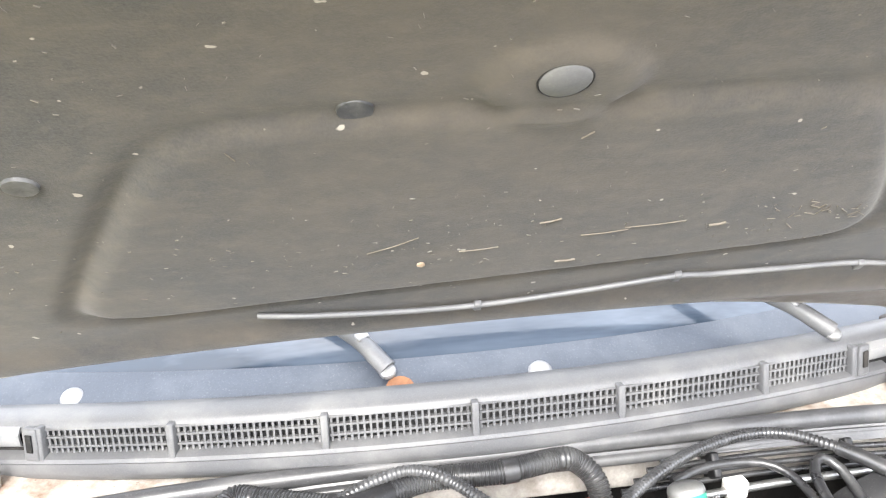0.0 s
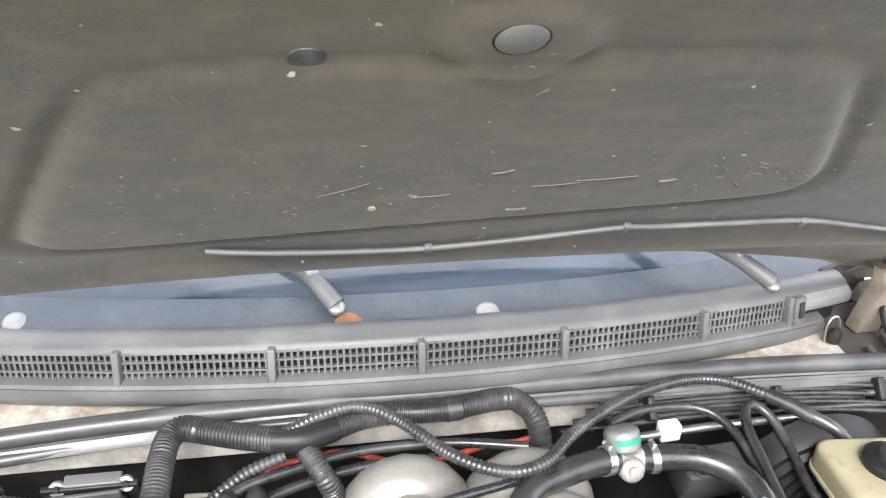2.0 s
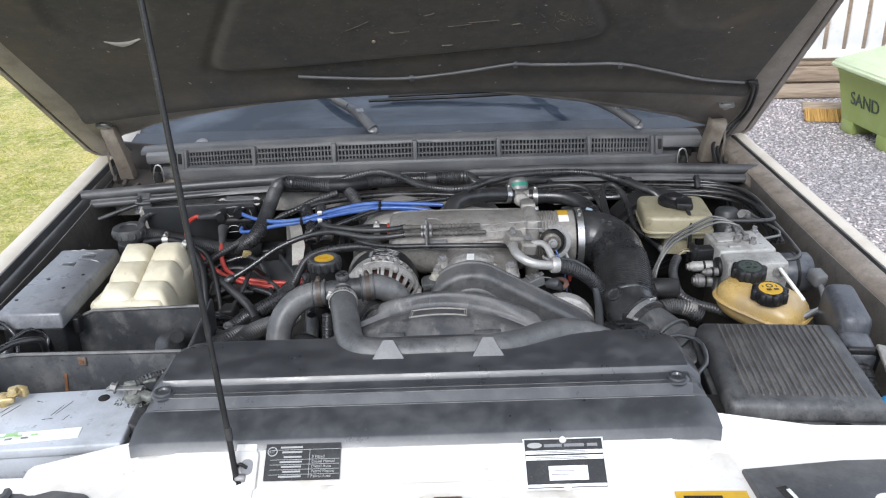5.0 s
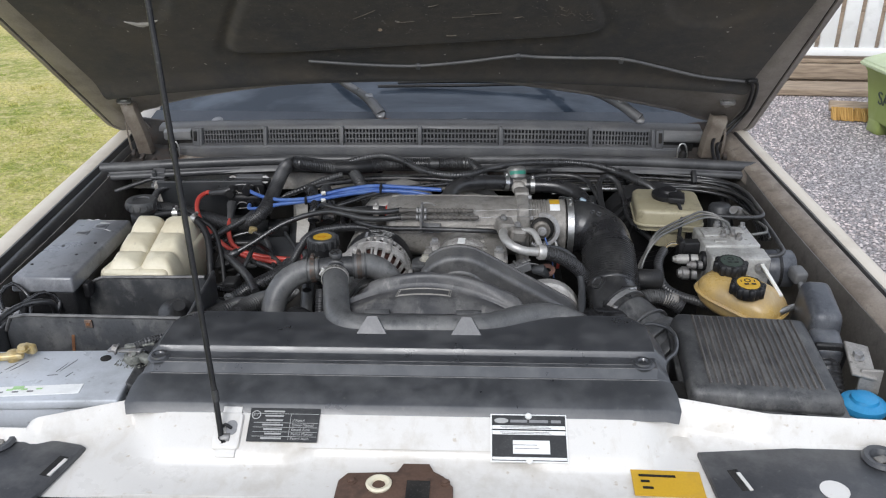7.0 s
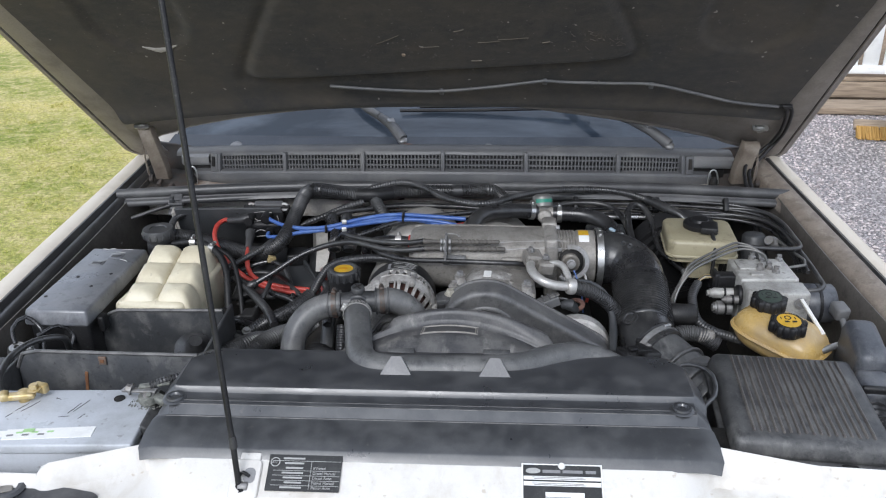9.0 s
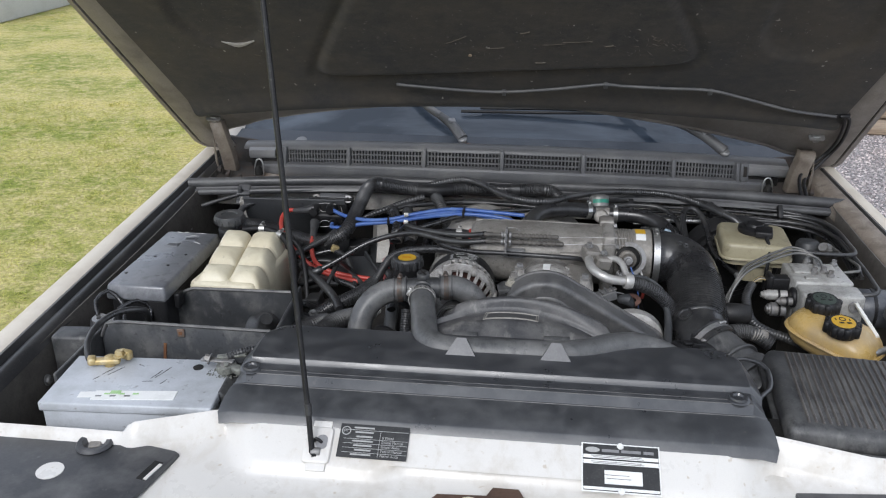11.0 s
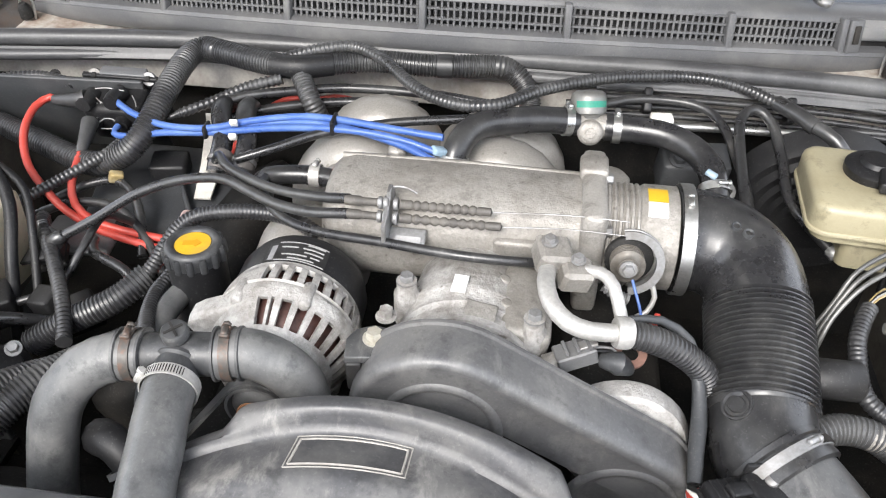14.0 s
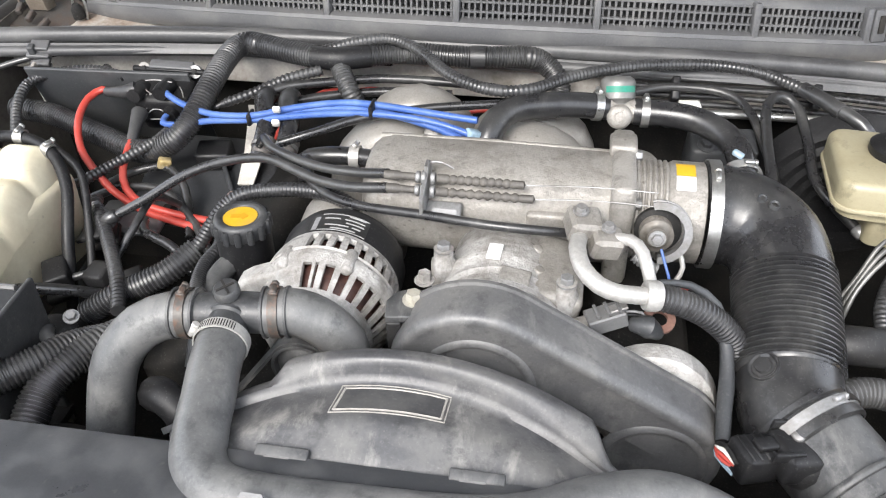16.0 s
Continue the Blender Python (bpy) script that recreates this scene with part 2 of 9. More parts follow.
# Base and streaks lightened to hold the sky sheen on a dusty lid.
M["fuselid"] = worn("dusty_lid_with_sky_sheen", (0.110, 0.115, 0.128), (0.19, 0.19, 0.195), 0.34, amount=0.45, scale=11, spec=0.9, streak=(0.30, 0.305, 0.31), spots=(0.05, 0.05, 0.055))

M["servo"] = worn("servo_rubber", (0.011, 0.011, 0.012), (0.03, 0.03, 0.03), 0.55, amount=0.35, scale=9, spec=0.35)

M["coil"] = worn("varnished_copper_coil", (0.10, 0.045, 0.035), (0.035, 0.022, 0.02), 0.5, 0.2, amount=0.5, scale=60, spots=(0.16, 0.07, 0.05))
M["brassy"] = worn("yellow_zinc_bolt", (0.44, 0.42, 0.36), (0.32, 0.28, 0.2), 0.45, 0.4, amount=0.4, scale=60)
M["rustband"] = worn("rusty_black_spring_band", (0.070, 0.064, 0.058), (0.15, 0.078, 0.050), 0.5, 0.3, amount=0.42, scale=120, spots=(0.14, 0.12, 0.11))
M["springsteel"] = worn("grimy_spring_steel", (0.13, 0.12, 0.105), (0.07, 0.055, 0.042), 0.5, 0.4, amount=0.5, scale=60)
M["rustclip"] = worn("rust_tinted_clip", (0.20, 0.155, 0.125), (0.15, 0.075, 0.045), 0.55, 0.35, amount=0.45, scale=50)
M["cable"] = worn("cable_rubber", (0.020, 0.020, 0.021), (0.066, 0.066, 0.065), 0.30, amount=0.36, scale=10, spec=0.75, bump=0.04)
M["slate"] = worn("slate_grey_plate", (0.038, 0.040, 0.043), (0.085, 0.085, 0.085), 0.5, amount=0.4, scale=8)
M["pipegrey"] = worn("dull_grey_pipe", (0.15, 0.15, 0.145), (0.24, 0.235, 0.22), 0.4, 0.5, amount=0.4, scale=20)
M["gasket"] = worn("wing_gasket_rubber", (0.026, 0.026, 0.027), (0.075, 0.073, 0.07), 0.4, amount=0.4, scale=8, spec=0.6)
M["greenprint"] = worn("green_label_print", (0.35, 0.55, 0.25), None, 0.5, bump=0)
M["peg"] = worn("light_grey_plastic", (0.105, 0.105, 0.11), (0.16, 0.16, 0.16), 0.42, amount=0.4, scale=20)
M["hingewell"] = worn("rust_stained_dark_steel", (0.045, 0.040, 0.036), (0.085, 0.052, 0.035), 0.75, amount=0.42, scale=25)
M["capgrey"] = worn("grey_white_plastic", (0.225, 0.225, 0.23), (0.17, 0.17, 0.175), 0.5, amount=0.3, scale=30)
M["absmetal"] = worn("pale_grey_cast_block", (0.40, 0.395, 0.375), (0.20, 0.19, 0.172), 0.5, 0.2, amount=0.45, scale=30, grain=300, spots=(0.13, 0.12, 0.105), streak=(0.48, 0.475, 0.455), lumps=0.3)
M["snorkel"] = worn("dusty_blue_black_plastic", (0.050, 0.054, 0.064), (0.12, 0.125, 0.135), 0.42, amount=0.45, scale=12, streak=(0.19, 0.19, 0.19))
M["pipeblack"] = worn("grey_black_pipe", (0.026, 0.026, 0.027), (0.085, 0.083, 0.080), 0.36, amount=0.38, scale=15, spec=0.75)
M["rubberhot"] = worn("dark_rubber_boot", (0.032, 0.032, 0.033), (0.09, 0.09, 0.09), 0.45, amount=0.38, scale=14)
M["hingebrown"] = worn("brown_stained_steel", (0.165, 0.14, 0.112), (0.07, 0.05, 0.036), 0.65, amount=0.45, scale=18)
M["rodblack"] = worn("black_painted_rod", (0.010, 0.010, 0.011), (0.03, 0.03, 0.03), 0.45, amount=0.3, scale=20, spec=0.35)
M["edgewear"] = worn("scuffed_plastic_edge", (0.13, 0.128, 0.125), (0.05, 0.05, 0.052), 0.5, amount=0.55, scale=30)
M["boot"] = worn("grimy_cable_boot", (0.070, 0.064, 0.058), (0.13, 0.12, 0.105), 0.6, amount=0.45, scale=40)
M["traywall"] = worn("pale_scuffed_tray_plastic", (0.062, 0.065, 0.070), (0.165, 0.162, 0.157), 0.42, amount=0.50, scale=13, spec=0.6, streak=(0.24, 0.235, 0.225), spots=(0.020, 0.020, 0.021))
M["traydust"] = worn("scuffed_tray_plastic", (0.034, 0.036, 0.039), (0.105, 0.103, 0.100), 0.42, amount=0.42, scale=16, spec=0.6, streak=(0.20, 0.195, 0.187), spots=(0.022, 0.022, 0.023))


def felt():
    """Fibre pad: dark grey-brown felt with pale dust, scattered lint and a faint weave."""
    m, nt, b = nodes_of("felt_pad")
    n1, n2, n3, n4 = noise_of(nt, 4.0, 6.0, 0.7), noise_of(nt, 420.0, 3.0, 0.7), noise_of(nt, 60.0, 2.0, 0.5), noise_of(nt, 14.0, 5.0, 0.7)
    base = ramp(nt, n2.outputs[0], 0.25, 0.75, (0.0285, 0.0282, 0.0280), (0.055, 0.0532, 0.0515)).outputs[0]
    f = ramp(nt, n1.outputs[0], 0.40, 0.68, (0, 0, 0), (0.8, 0.8, 0.8))
    col = mixc(nt, f.outputs[0], base, (0.078, 0.066, 0.052))
    f4 = ramp(nt, n4.outputs[0], 0.5, 0.75, (0, 0, 0), (0.5, 0.5, 0.5))
    col = mixc(nt, f4.outputs[0], col, (0.080, 0.070, 0.059))
    tc = nt.nodes.new("ShaderNodeTexCoord")
    mp = nt.nodes.new("ShaderNodeMapping")
    mp.inputs["Scale"].default_value = (1.1, 2.0, 2.0)
    mp.inputs["Rotation"].default_value = (0, 0, 0.12)
    nt.links.new(tc.outputs["Object"], mp.inputs[0])
    n5 = nt.nodes.new("ShaderNodeTexNoise")
    n5.inputs["Scale"].default_value, n5.inputs["Detail"].default_value, n5.inputs["Roughness"].default_value = 28.0, 7.0, 0.75
    nt.links.new(mp.outputs[0], n5.inputs["Vector"])
    f5 = ramp(nt, n5.outputs[0], 0.48, 0.78, (0, 0, 0), (0.42, 0.42, 0.42))
    col = mixc(nt, f5.outputs[0], col, (0.115, 0.098, 0.078))
    f6 = ramp(nt, n5.outputs[0], 0.20, 0.42, (0.35, 0.35, 0.35), (0, 0, 0))
    col = mixc(nt, f6.outputs[0], col, (0.018, 0.0178, 0.018))
    f3 = ramp(nt, n3.outputs[0], 0.735, 0.76, (0, 0, 0), (1, 1, 1))
    col = mixc(nt, f3.outputs[0], col, (0.26, 0.24, 0.21))
    nt.links.new(col, b.inputs["Base Color"])
    b.inputs["Roughness"].default_value = 0.95
    b.inputs["Specular IOR Level"].default_value = 0.15
    b.inputs["Sheen Weight"].default_value = 0.12
    bump_of(nt, b, n2.outputs[0], 0.35, 0.001)
    return m


def glass():
    m, nt, b = nodes_of("windscreen_glass")
    b.inputs["Base Color"].default_value = (0.028, 0.035, 0.047, 1)
    b.inputs["Specular IOR Level"].default_value = 0.5
    b.inputs["Coat Weight"].default_value = 0.15
    b.inputs["Coat IOR"].default_value = 1.5
    b.inputs["Roughness"].default_value = 0.06
    n = noise_of(nt, 30.0, 5.0, 0.7)
    r = ramp(nt, n.outputs[0], 0.4, 0.75, (0.04, 0.04, 0.04), (0.3, 0.3, 0.3))
    nt.links.new(r.outputs[0], b.inputs["Roughness"])
    # Pale blue streaks across the glass: sky reflection put into the base colour.
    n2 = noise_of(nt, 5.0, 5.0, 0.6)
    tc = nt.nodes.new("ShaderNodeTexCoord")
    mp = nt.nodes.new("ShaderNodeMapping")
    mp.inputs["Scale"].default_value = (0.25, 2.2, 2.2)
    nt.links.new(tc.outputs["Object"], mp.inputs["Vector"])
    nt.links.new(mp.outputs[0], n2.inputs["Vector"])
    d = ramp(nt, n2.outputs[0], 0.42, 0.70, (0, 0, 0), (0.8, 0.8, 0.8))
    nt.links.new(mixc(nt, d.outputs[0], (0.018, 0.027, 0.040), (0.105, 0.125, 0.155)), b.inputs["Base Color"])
    return m


def ground_mat():
    """Lawn on one side of the car, pale gravel on the other, with an earthy edge between."""
    m, nt, b = nodes_of("lawn_and_gravel")
    tc = nt.nodes.new("ShaderNodeTexCoord")
    sep = nt.nodes.new("ShaderNodeSeparateXYZ")
    nt.links.new(tc.outputs["Object"], sep.inputs[0])
    g1, g2 = noise_of(nt, 1.1, 5.0, 0.6), noise_of(nt, 40.0, 4.0, 0.7)
    gp = ramp(nt, g1.outputs[0], 0.38, 0.60, (0, 0, 0), (1, 1, 1))
    grass = mixc(nt, gp.outputs[0], (0.24, 0.29, 0.035), (0.60, 0.52, 0.18))
    g3 = noise_of(nt, 9.0, 7.0, 0.75)
    gs = ramp(nt, g3.outputs[0], 0.46, 0.60, (0, 0, 0), (0.85, 0.85, 0.85))
    grass = mixc(nt, gs.outputs[0], grass, (0.64, 0.54, 0.26))
    gs2 = ramp(nt, g3.outputs[0], 0.30, 0.44, (0.7, 0.7, 0.7), (0, 0, 0))
    grass = mixc(nt, gs2.outputs[0], grass, (0.13, 0.165, 0.025))
    gr2 = ramp(nt, g2.outputs[0], 0.3, 0.7, (0.25, 0.25, 0.2), (1.15, 1.15, 1.15))
    mul = nt.nodes.new("ShaderNodeMixRGB")
    mul.blend_type = "MULTIPLY"
    mul.inputs[0].default_value = 0.8
    nt.links.new(grass, mul.inputs[1])
    nt.links.new(gr2.outputs[0], mul.inputs[2])
    v = nt.nodes.new("ShaderNodeTexVoronoi")
    v.inputs["Scale"].default_value = 95.0
    nt.links.new(tc.outputs["Object"], v.inputs["Vector"])
    stone = ramp(nt, v.outputs["Distance"], 0.1, 0.75, (0.52, 0.485, 0.48), (0.13, 0.12, 0.12))
    mp = nt.nodes.new("ShaderNodeMath")
    mp.operation = "MULTIPLY_ADD"
    mp.inputs[1].default_value, mp.inputs[2].default_value = 3.0, 0.5
    nt.links.new(sep.outputs[0], mp.inputs[0])
    side = ramp(nt, mp.outputs[0], 0.35, 0.65, (0, 0, 0), (1, 1, 1))
    nt.links.new(mixc(nt, side.outputs[0], mul.outputs[0], stone.outputs[0]), b.inputs["Base Color"])
    b.inputs["Roughness"].default_value = 0.95
    bump_of(nt, b, v.outputs["Distance"], 0.5, -0.012)
    return m


def wood(name, base, dark, scale=6.0):
    m, nt, b = nodes_of(name)
    tc = nt.nodes.new("ShaderNodeTexCoord")
    mp = nt.nodes.new("ShaderNodeMapping")
    mp.inputs["Scale"].default_value = (1.0, 8.0, 12.0)
    nt.links.new(tc.outputs["Object"], mp.inputs[0])
    n = nt.nodes.new("ShaderNodeTexNoise")
    n.inputs["Scale"].default_value, n.inputs["Detail"].default_value = scale, 6.0
    nt.links.new(mp.outputs[0], n.inputs["Vector"])
    r = ramp(nt, n.outputs[0], 0.3, 0.7, dark, base)
    nt.links.new(r.outputs[0], b.inputs["Base Color"])
    b.inputs["Roughness"].default_value = 0.8
    bump_of(nt, b, n.outputs[0], 0.3, 0.002)
    return m


def per_island(name, dark, light, rough, low=(0.85, 0.85, 0.85)):
    """A colour that differs from blade to blade or stone to stone."""
    m, nt, b = nodes_of(name)
    g = nt.nodes.new("ShaderNodeNewGeometry")
    r = ramp(nt, g.outputs["Random Per Island"], 0.0, 1.0, dark, light)
    n = noise_of(nt, 0.9, 3.0, 0.6)
    f = ramp(nt, n.outputs[0], 0.35, 0.65, low, (1.2, 1.12, 1.08))
    mul = nt.nodes.new("ShaderNodeMixRGB")
    mul.blend_type = "MULTIPLY"
    mul.inputs[0].default_value = 1.0
    nt.links.new(r.outputs[0], mul.inputs[1])
    nt.links.new(f.outputs[0], mul.inputs[2])
    nt.links.new(mul.outputs[0], b.inputs["Base Color"])
    b.inputs["Roughness"].default_value = rough
    return m


M["felt"], M["glass"], M["ground"] = felt(), glass(), ground_mat()
M["deckwood"] = wood("weathered_deck_wood", (0.36, 0.28, 0.20), (0.2, 0.15, 0.105))
M["whitewood"] = worn("white_painted_wood", (0.80, 0.80, 0.78), (0.6, 0.6, 0.57), 0.55, amount=0.2, scale=9, vary=0.02)
M["sandbox"] = worn("green_moulded_plastic", (0.24, 0.29, 0.08), (0.30, 0.34, 0.14), 0.6, amount=0.35, scale=6, vary=0.06)
M["sandlid"] = worn("pale_green_lid_plastic", (0.50, 0.56, 0.36), (0.42, 0.48, 0.27), 0.6, amount=0.35, scale=7, vary=0.06)
M["bristle"] = per_island("straw_bristles", (0.30, 0.18, 0.045), (0.50, 0.32, 0.10), 0.8)
M["blade"] = per_island("grass_blades", (0.24, 0.26, 0.045), (0.68, 0.60, 0.23), 0.8, (0.62, 0.80, 0.36))
M["stones"] = per_island("gravel_stones", (0.17, 0.155, 0.155), (0.66, 0.615, 0.61), 0.85)
M["render_wall"] = worn("grey_rendered_wall", (0.5, 0.5, 0.49), (0.38, 0.38, 0.37), 0.9, amount=0.4, scale=2, grain=60, bump=0.4, bumpd=0.004)


# ---- mesh helpers ----
def thing(name, at, label, category, group="", kind=""):
    """An empty at the foot of a thing; its parts hang under it."""
    ob = new(name)
    ob.location = at
    ob.empty_display_size = 0.02
    return tagged(ob, label, category, group, kind)


def finish(bm, name, mat, smooth=35.0):
    bmesh.ops.recalc_face_normals(bm, faces=bm.faces)
    me = bpy.data.meshes.new(name)
    bm.to_mesh(me)
    bm.free()
    me.materials.append(M[mat])
    if smooth:
        me.shade_smooth()
        me.set_sharp_from_angle(angle=radians(smooth))
    return me


def part(name, bm, mat, parent, label="", smooth=46.0):
    """Links a bmesh, in world metres, as one mesh object under a thing or a part."""
    ob = new(name, finish(bm, name, mat, smooth))
    ob.parent = parent
    top = parent
    while top.parent:
        top = top.parent
    if parent is top:
        ob.matrix_parent_inverse = Matrix.Translation(-Vector(top.location))
    return tagged(ob, label)


def whole(name, bm, mat, label, category, group="", kind="", smooth=46.0):
    """A thing of one single mesh."""
    return tagged(new(name, finish(bm, name, mat, smooth)), label, category, group, kind)


def add_box(bm, c, s, rot=(0, 0, 0), bev=0.0, seg=2, taper=1.0):
    """A box of centre c and size s; taper scales its top; bev rounds its edges."""
    old = set(bm.verts)
    r = bmesh.ops.create_cube(bm, size=1.0)
    vs = r["verts"]
    for v in vs:
        k = taper if v.co.z > 0 else 1.0
        v.co = Vector((v.co.x * s[0] * k, v.co.y * s[1] * k, v.co.z * s[2]))
    if bev:
        es = list({e for v in vs for e in v.link_edges})
        bmesh.ops.bevel(bm, geom=es, offset=bev, segments=seg, affect="EDGES", profile=0.5)
    m = pose(*c, *rot)
    for v in bm.verts:
        if v not in old:
            v.co = m @ v.co
    return bm


def box(c, s, rot=(0, 0, 0), bev=0.0, seg=2, taper=1.0):
    return add_box(bmesh.new(), c, s, rot, bev, seg, taper)


def frame_of(d, up=None):
    d = Vector(d).normalized()
    u = Vector(up) if up else (Vector((0, 0, 1)) if abs(d.z) < 0.9 else Vector((1, 0, 0)))
    a = d.cross(u).normalized()
    return a, a.cross(d).normalized(), d


def add_lathe(bm, at, axis, profile, seg=24, a0=0.0, a1=360.0):
    """Turns (radius, height) pairs about an axis through a point."""
    a, b, d = frame_of(axis)
    at = Vector(at)
    full = a1 - a0 >= 359.9
    n = seg if full else seg + 1
    rings = []
    for r, h in profile:
        if r < 1e-6 and full:
            ring = [bm.verts.new(at + d * h)] * n
        else:
            ring = []
            for i in range(n):
                an = radians(a0 + (a1 - a0) * i / seg)
                ring.append(bm.verts.new(at + d * h + (a * math.cos(an) + b * math.sin(an)) * r))
        rings.append(ring)
    for r0, r1 in zip(rings, rings[1:]):
        for i in range(seg):
            j = (i + 1) % n
            q = []
            for v in (r0[i], r0[j], r1[j], r1[i]):
                if v not in q:
                    q.append(v)
            if len(q) > 2:
                bm.faces.new(q)
    return bm


def lathe(at, axis, profile, seg=24, a0=0.0, a1=360.0):
    return add_lathe(bmesh.new(), at, axis, profile, seg, a0, a1)


def disc(r, h, bev=0.0):
    """Profile of a closed cylinder from height 0 to h."""
    if bev:
        return [(0, 0), (r - bev, 0), (r, bev), (r, h - bev), (r - bev, h), (0, h)]
    return [(0, 0), (r, 0), (r, h), (0, h)]


def spline(pts, step=0.012):
    """A smooth curve through the points, as evenly spaced points."""
    P = [Vector(p) for p in pts]
    P = [P[0] * 2 - P[1]] + P + [P[-1] * 2 - P[-2]]
    out = []
    for i in range(1, len(P) - 2):
        p0, p1, p2, p3 = P[i - 1:i + 3]
        n = max(2, int((p2 - p1).length / step))
        for k in range(n):
            t = k / n
            out.append(0.5 * ((2 * p1) + (p2 - p0) * t + (2 * p0 - 5 * p1 + 4 * p2 - p3) * t * t + (3 * p1 - p0 - 3 * p2 + p3) * t ** 3))
    out.append(P[-2])
    return out


def add_tube(bm, pts, r, seg=10, step=0.012, smooth=True, ribs=0.0, depth=0.12, caps=True, radii=None):
    """A tube along a curve. ribs: distance between the ridges of a corrugated conduit; radii: (share, factor) pairs."""
    C = spline(pts, ribs / 4 if ribs else step) if smooth else [Vector(p) for p in pts]
    n = len(C)
    ups = None
    rings = []
    for i, c in enumerate(C):
        d = (C[min(i + 1, n - 1)] - C[max(i - 1, 0)])
        d = d.normalized() if d.length > 1e-9 else Vector((0, 0, 1))
        if ups is None:
            a, b, _ = frame_of(d)
        else:
            b = (ups - d * ups.dot(d)).normalized()
            a = d.cross(b)
        ups = b
        k = 1.0
        if radii:
            s = i / (n - 1)
            for (s0, f0), (s1, f1) in zip(radii, radii[1:]):
                if s0 <= s <= s1:
                    k = f0 + (f1 - f0) * (s - s0) / max(1e-6, s1 - s0)
        if ribs:
            k *= 1.0 + depth * (0.5, 0.5, -0.5, -0.5)[i % 4]
        ring = []
        for j in range(seg):
            an = 2 * math.pi * j / seg
            v = bm.verts.new(c + (a * math.cos(an) + b * math.sin(an)) * r * k)
            ring.append(v)
        rings.append(ring)
    for r0, r1 in zip(rings, rings[1:]):
        for j in range(seg):
            k = (j + 1) % seg
            bm.faces.new((r0[j], r0[k], r1[k], r1[j]))
    if caps:
        bm.faces.new(rings[0])
        bm.faces.new(rings[-1][::-1])
    return bm


def tube(pts, r, **kw):
    return add_tube(bmesh.new(), pts, r, **kw)


def add_prism(bm, outline, m, depth, bev=0.0, seg=2):
    """A plate: a flat outline (x, y) raised by depth along z, put in place by the pose m."""
    old = set(bm.verts)
    low = [bm.verts.new((x, y, 0)) for x, y in outline]
    f = bm.faces.new(low)
    r = bmesh.ops.extrude_face_region(bm, geom=[f])
    top = [v for v in r["geom"] if isinstance(v, bmesh.types.BMVert)]
    for v in top:
        v.co.z += depth
    if bev:
        es = [e for e in {e for v in top for e in v.link_edges} if all(v in top for v in e.verts)]
        bmesh.ops.bevel(bm, geom=es, offset=bev, segments=seg, affect="EDGES", profile=0.5)
    for v in bm.verts:
        if v not in old:
            v.co = m @ v.co
    return bm


def prism(outline, m, depth, bev=0.0, seg=2):
    return add_prism(bmesh.new(), outline, m, depth, bev, seg)


def rounded(w, h, r, n=5, cx=0.0, cy=0.0):
    """Outline of a rectangle with round corners."""
    out = []
    for sx, sy, a in ((1, 1, 0), (-1, 1, 90), (-1, -1, 180), (1, -1, 270)):
        for k in range(n + 1):
            an = radians(a + 90 * k / n)
            out.append((cx + sx * (w / 2 - r) + r * math.cos(an), cy + sy * (h / 2 - r) + r * math.sin(an)))
    return out


def sheet(rows, thick=0.003):
    """A bent sheet through rows of points, with thickness."""
    bm = bmesh.new()
    V = [[bm.verts.new(p) for p in row] for row in rows]
    for a, b in zip(V, V[1:]):
        for i in range(len(a) - 1):
            bm.faces.new((a[i], a[i + 1], b[i + 1], b[i]))
    bmesh.ops.recalc_face_normals(bm, faces=bm.faces)
    if thick:
        bmesh.ops.solidify(bm, geom=bm.faces[:], thickness=thick)
    return bm


def add_bolt(bm, at, axis, r=0.008, h=0.006, washer=True):
    """Hex head with a washer."""
    if washer:
        add_lathe(bm, at, axis, disc(r * 1.45, 0.0018), 16)
    d = Vector(axis).normalized()
    add_lathe(bm, Vector(at) + d * 0.0016, axis, [(0, 0), (r, 0), (r, h * 0.85), (r * 0.88, h), (0, h)], 6)
    return bm


def bolt(at, axis, r=0.008, h=0.006, washer=True):
    return add_bolt(bmesh.new(), at, axis, r, h, washer)


def band(at, axis, r, w=0.010, t=0.0015, screw=0.0):
    """A hose clip: a steel band with a screw housing."""
    bm = lathe(Vector(at) - Vector(axis).normalized() * w / 2, axis, [(r, 0), (r + t, 0), (r + t, w), (r, w), (r, 0)], 28)
    a, b, d = frame_of(axis)
    o = Vector(at) + (a * math.cos(radians(screw)) + b * math.sin(radians(screw))) * (r + 0.003)
    tang = (-a * math.sin(radians(screw)) + b * math.cos(radians(screw)))
    add_lathe(bm, o - tang * 0.006, tang, disc(0.0032, 0.012, 0.001), 12)
    add_lathe(bm, o + tang * 0.006, tang, disc(0.0040, 0.004, 0.0008), 6)
    return bm


# ---- the ground and what stands round the car ----
g = bmesh.new()
bmesh.ops.create_grid(g, x_segments=8, y_segments=8, size=900)
whole("ground", g, "ground", "lawn meeting pale gravel beside the parked car", "ground", kind="structure", smooth=0)


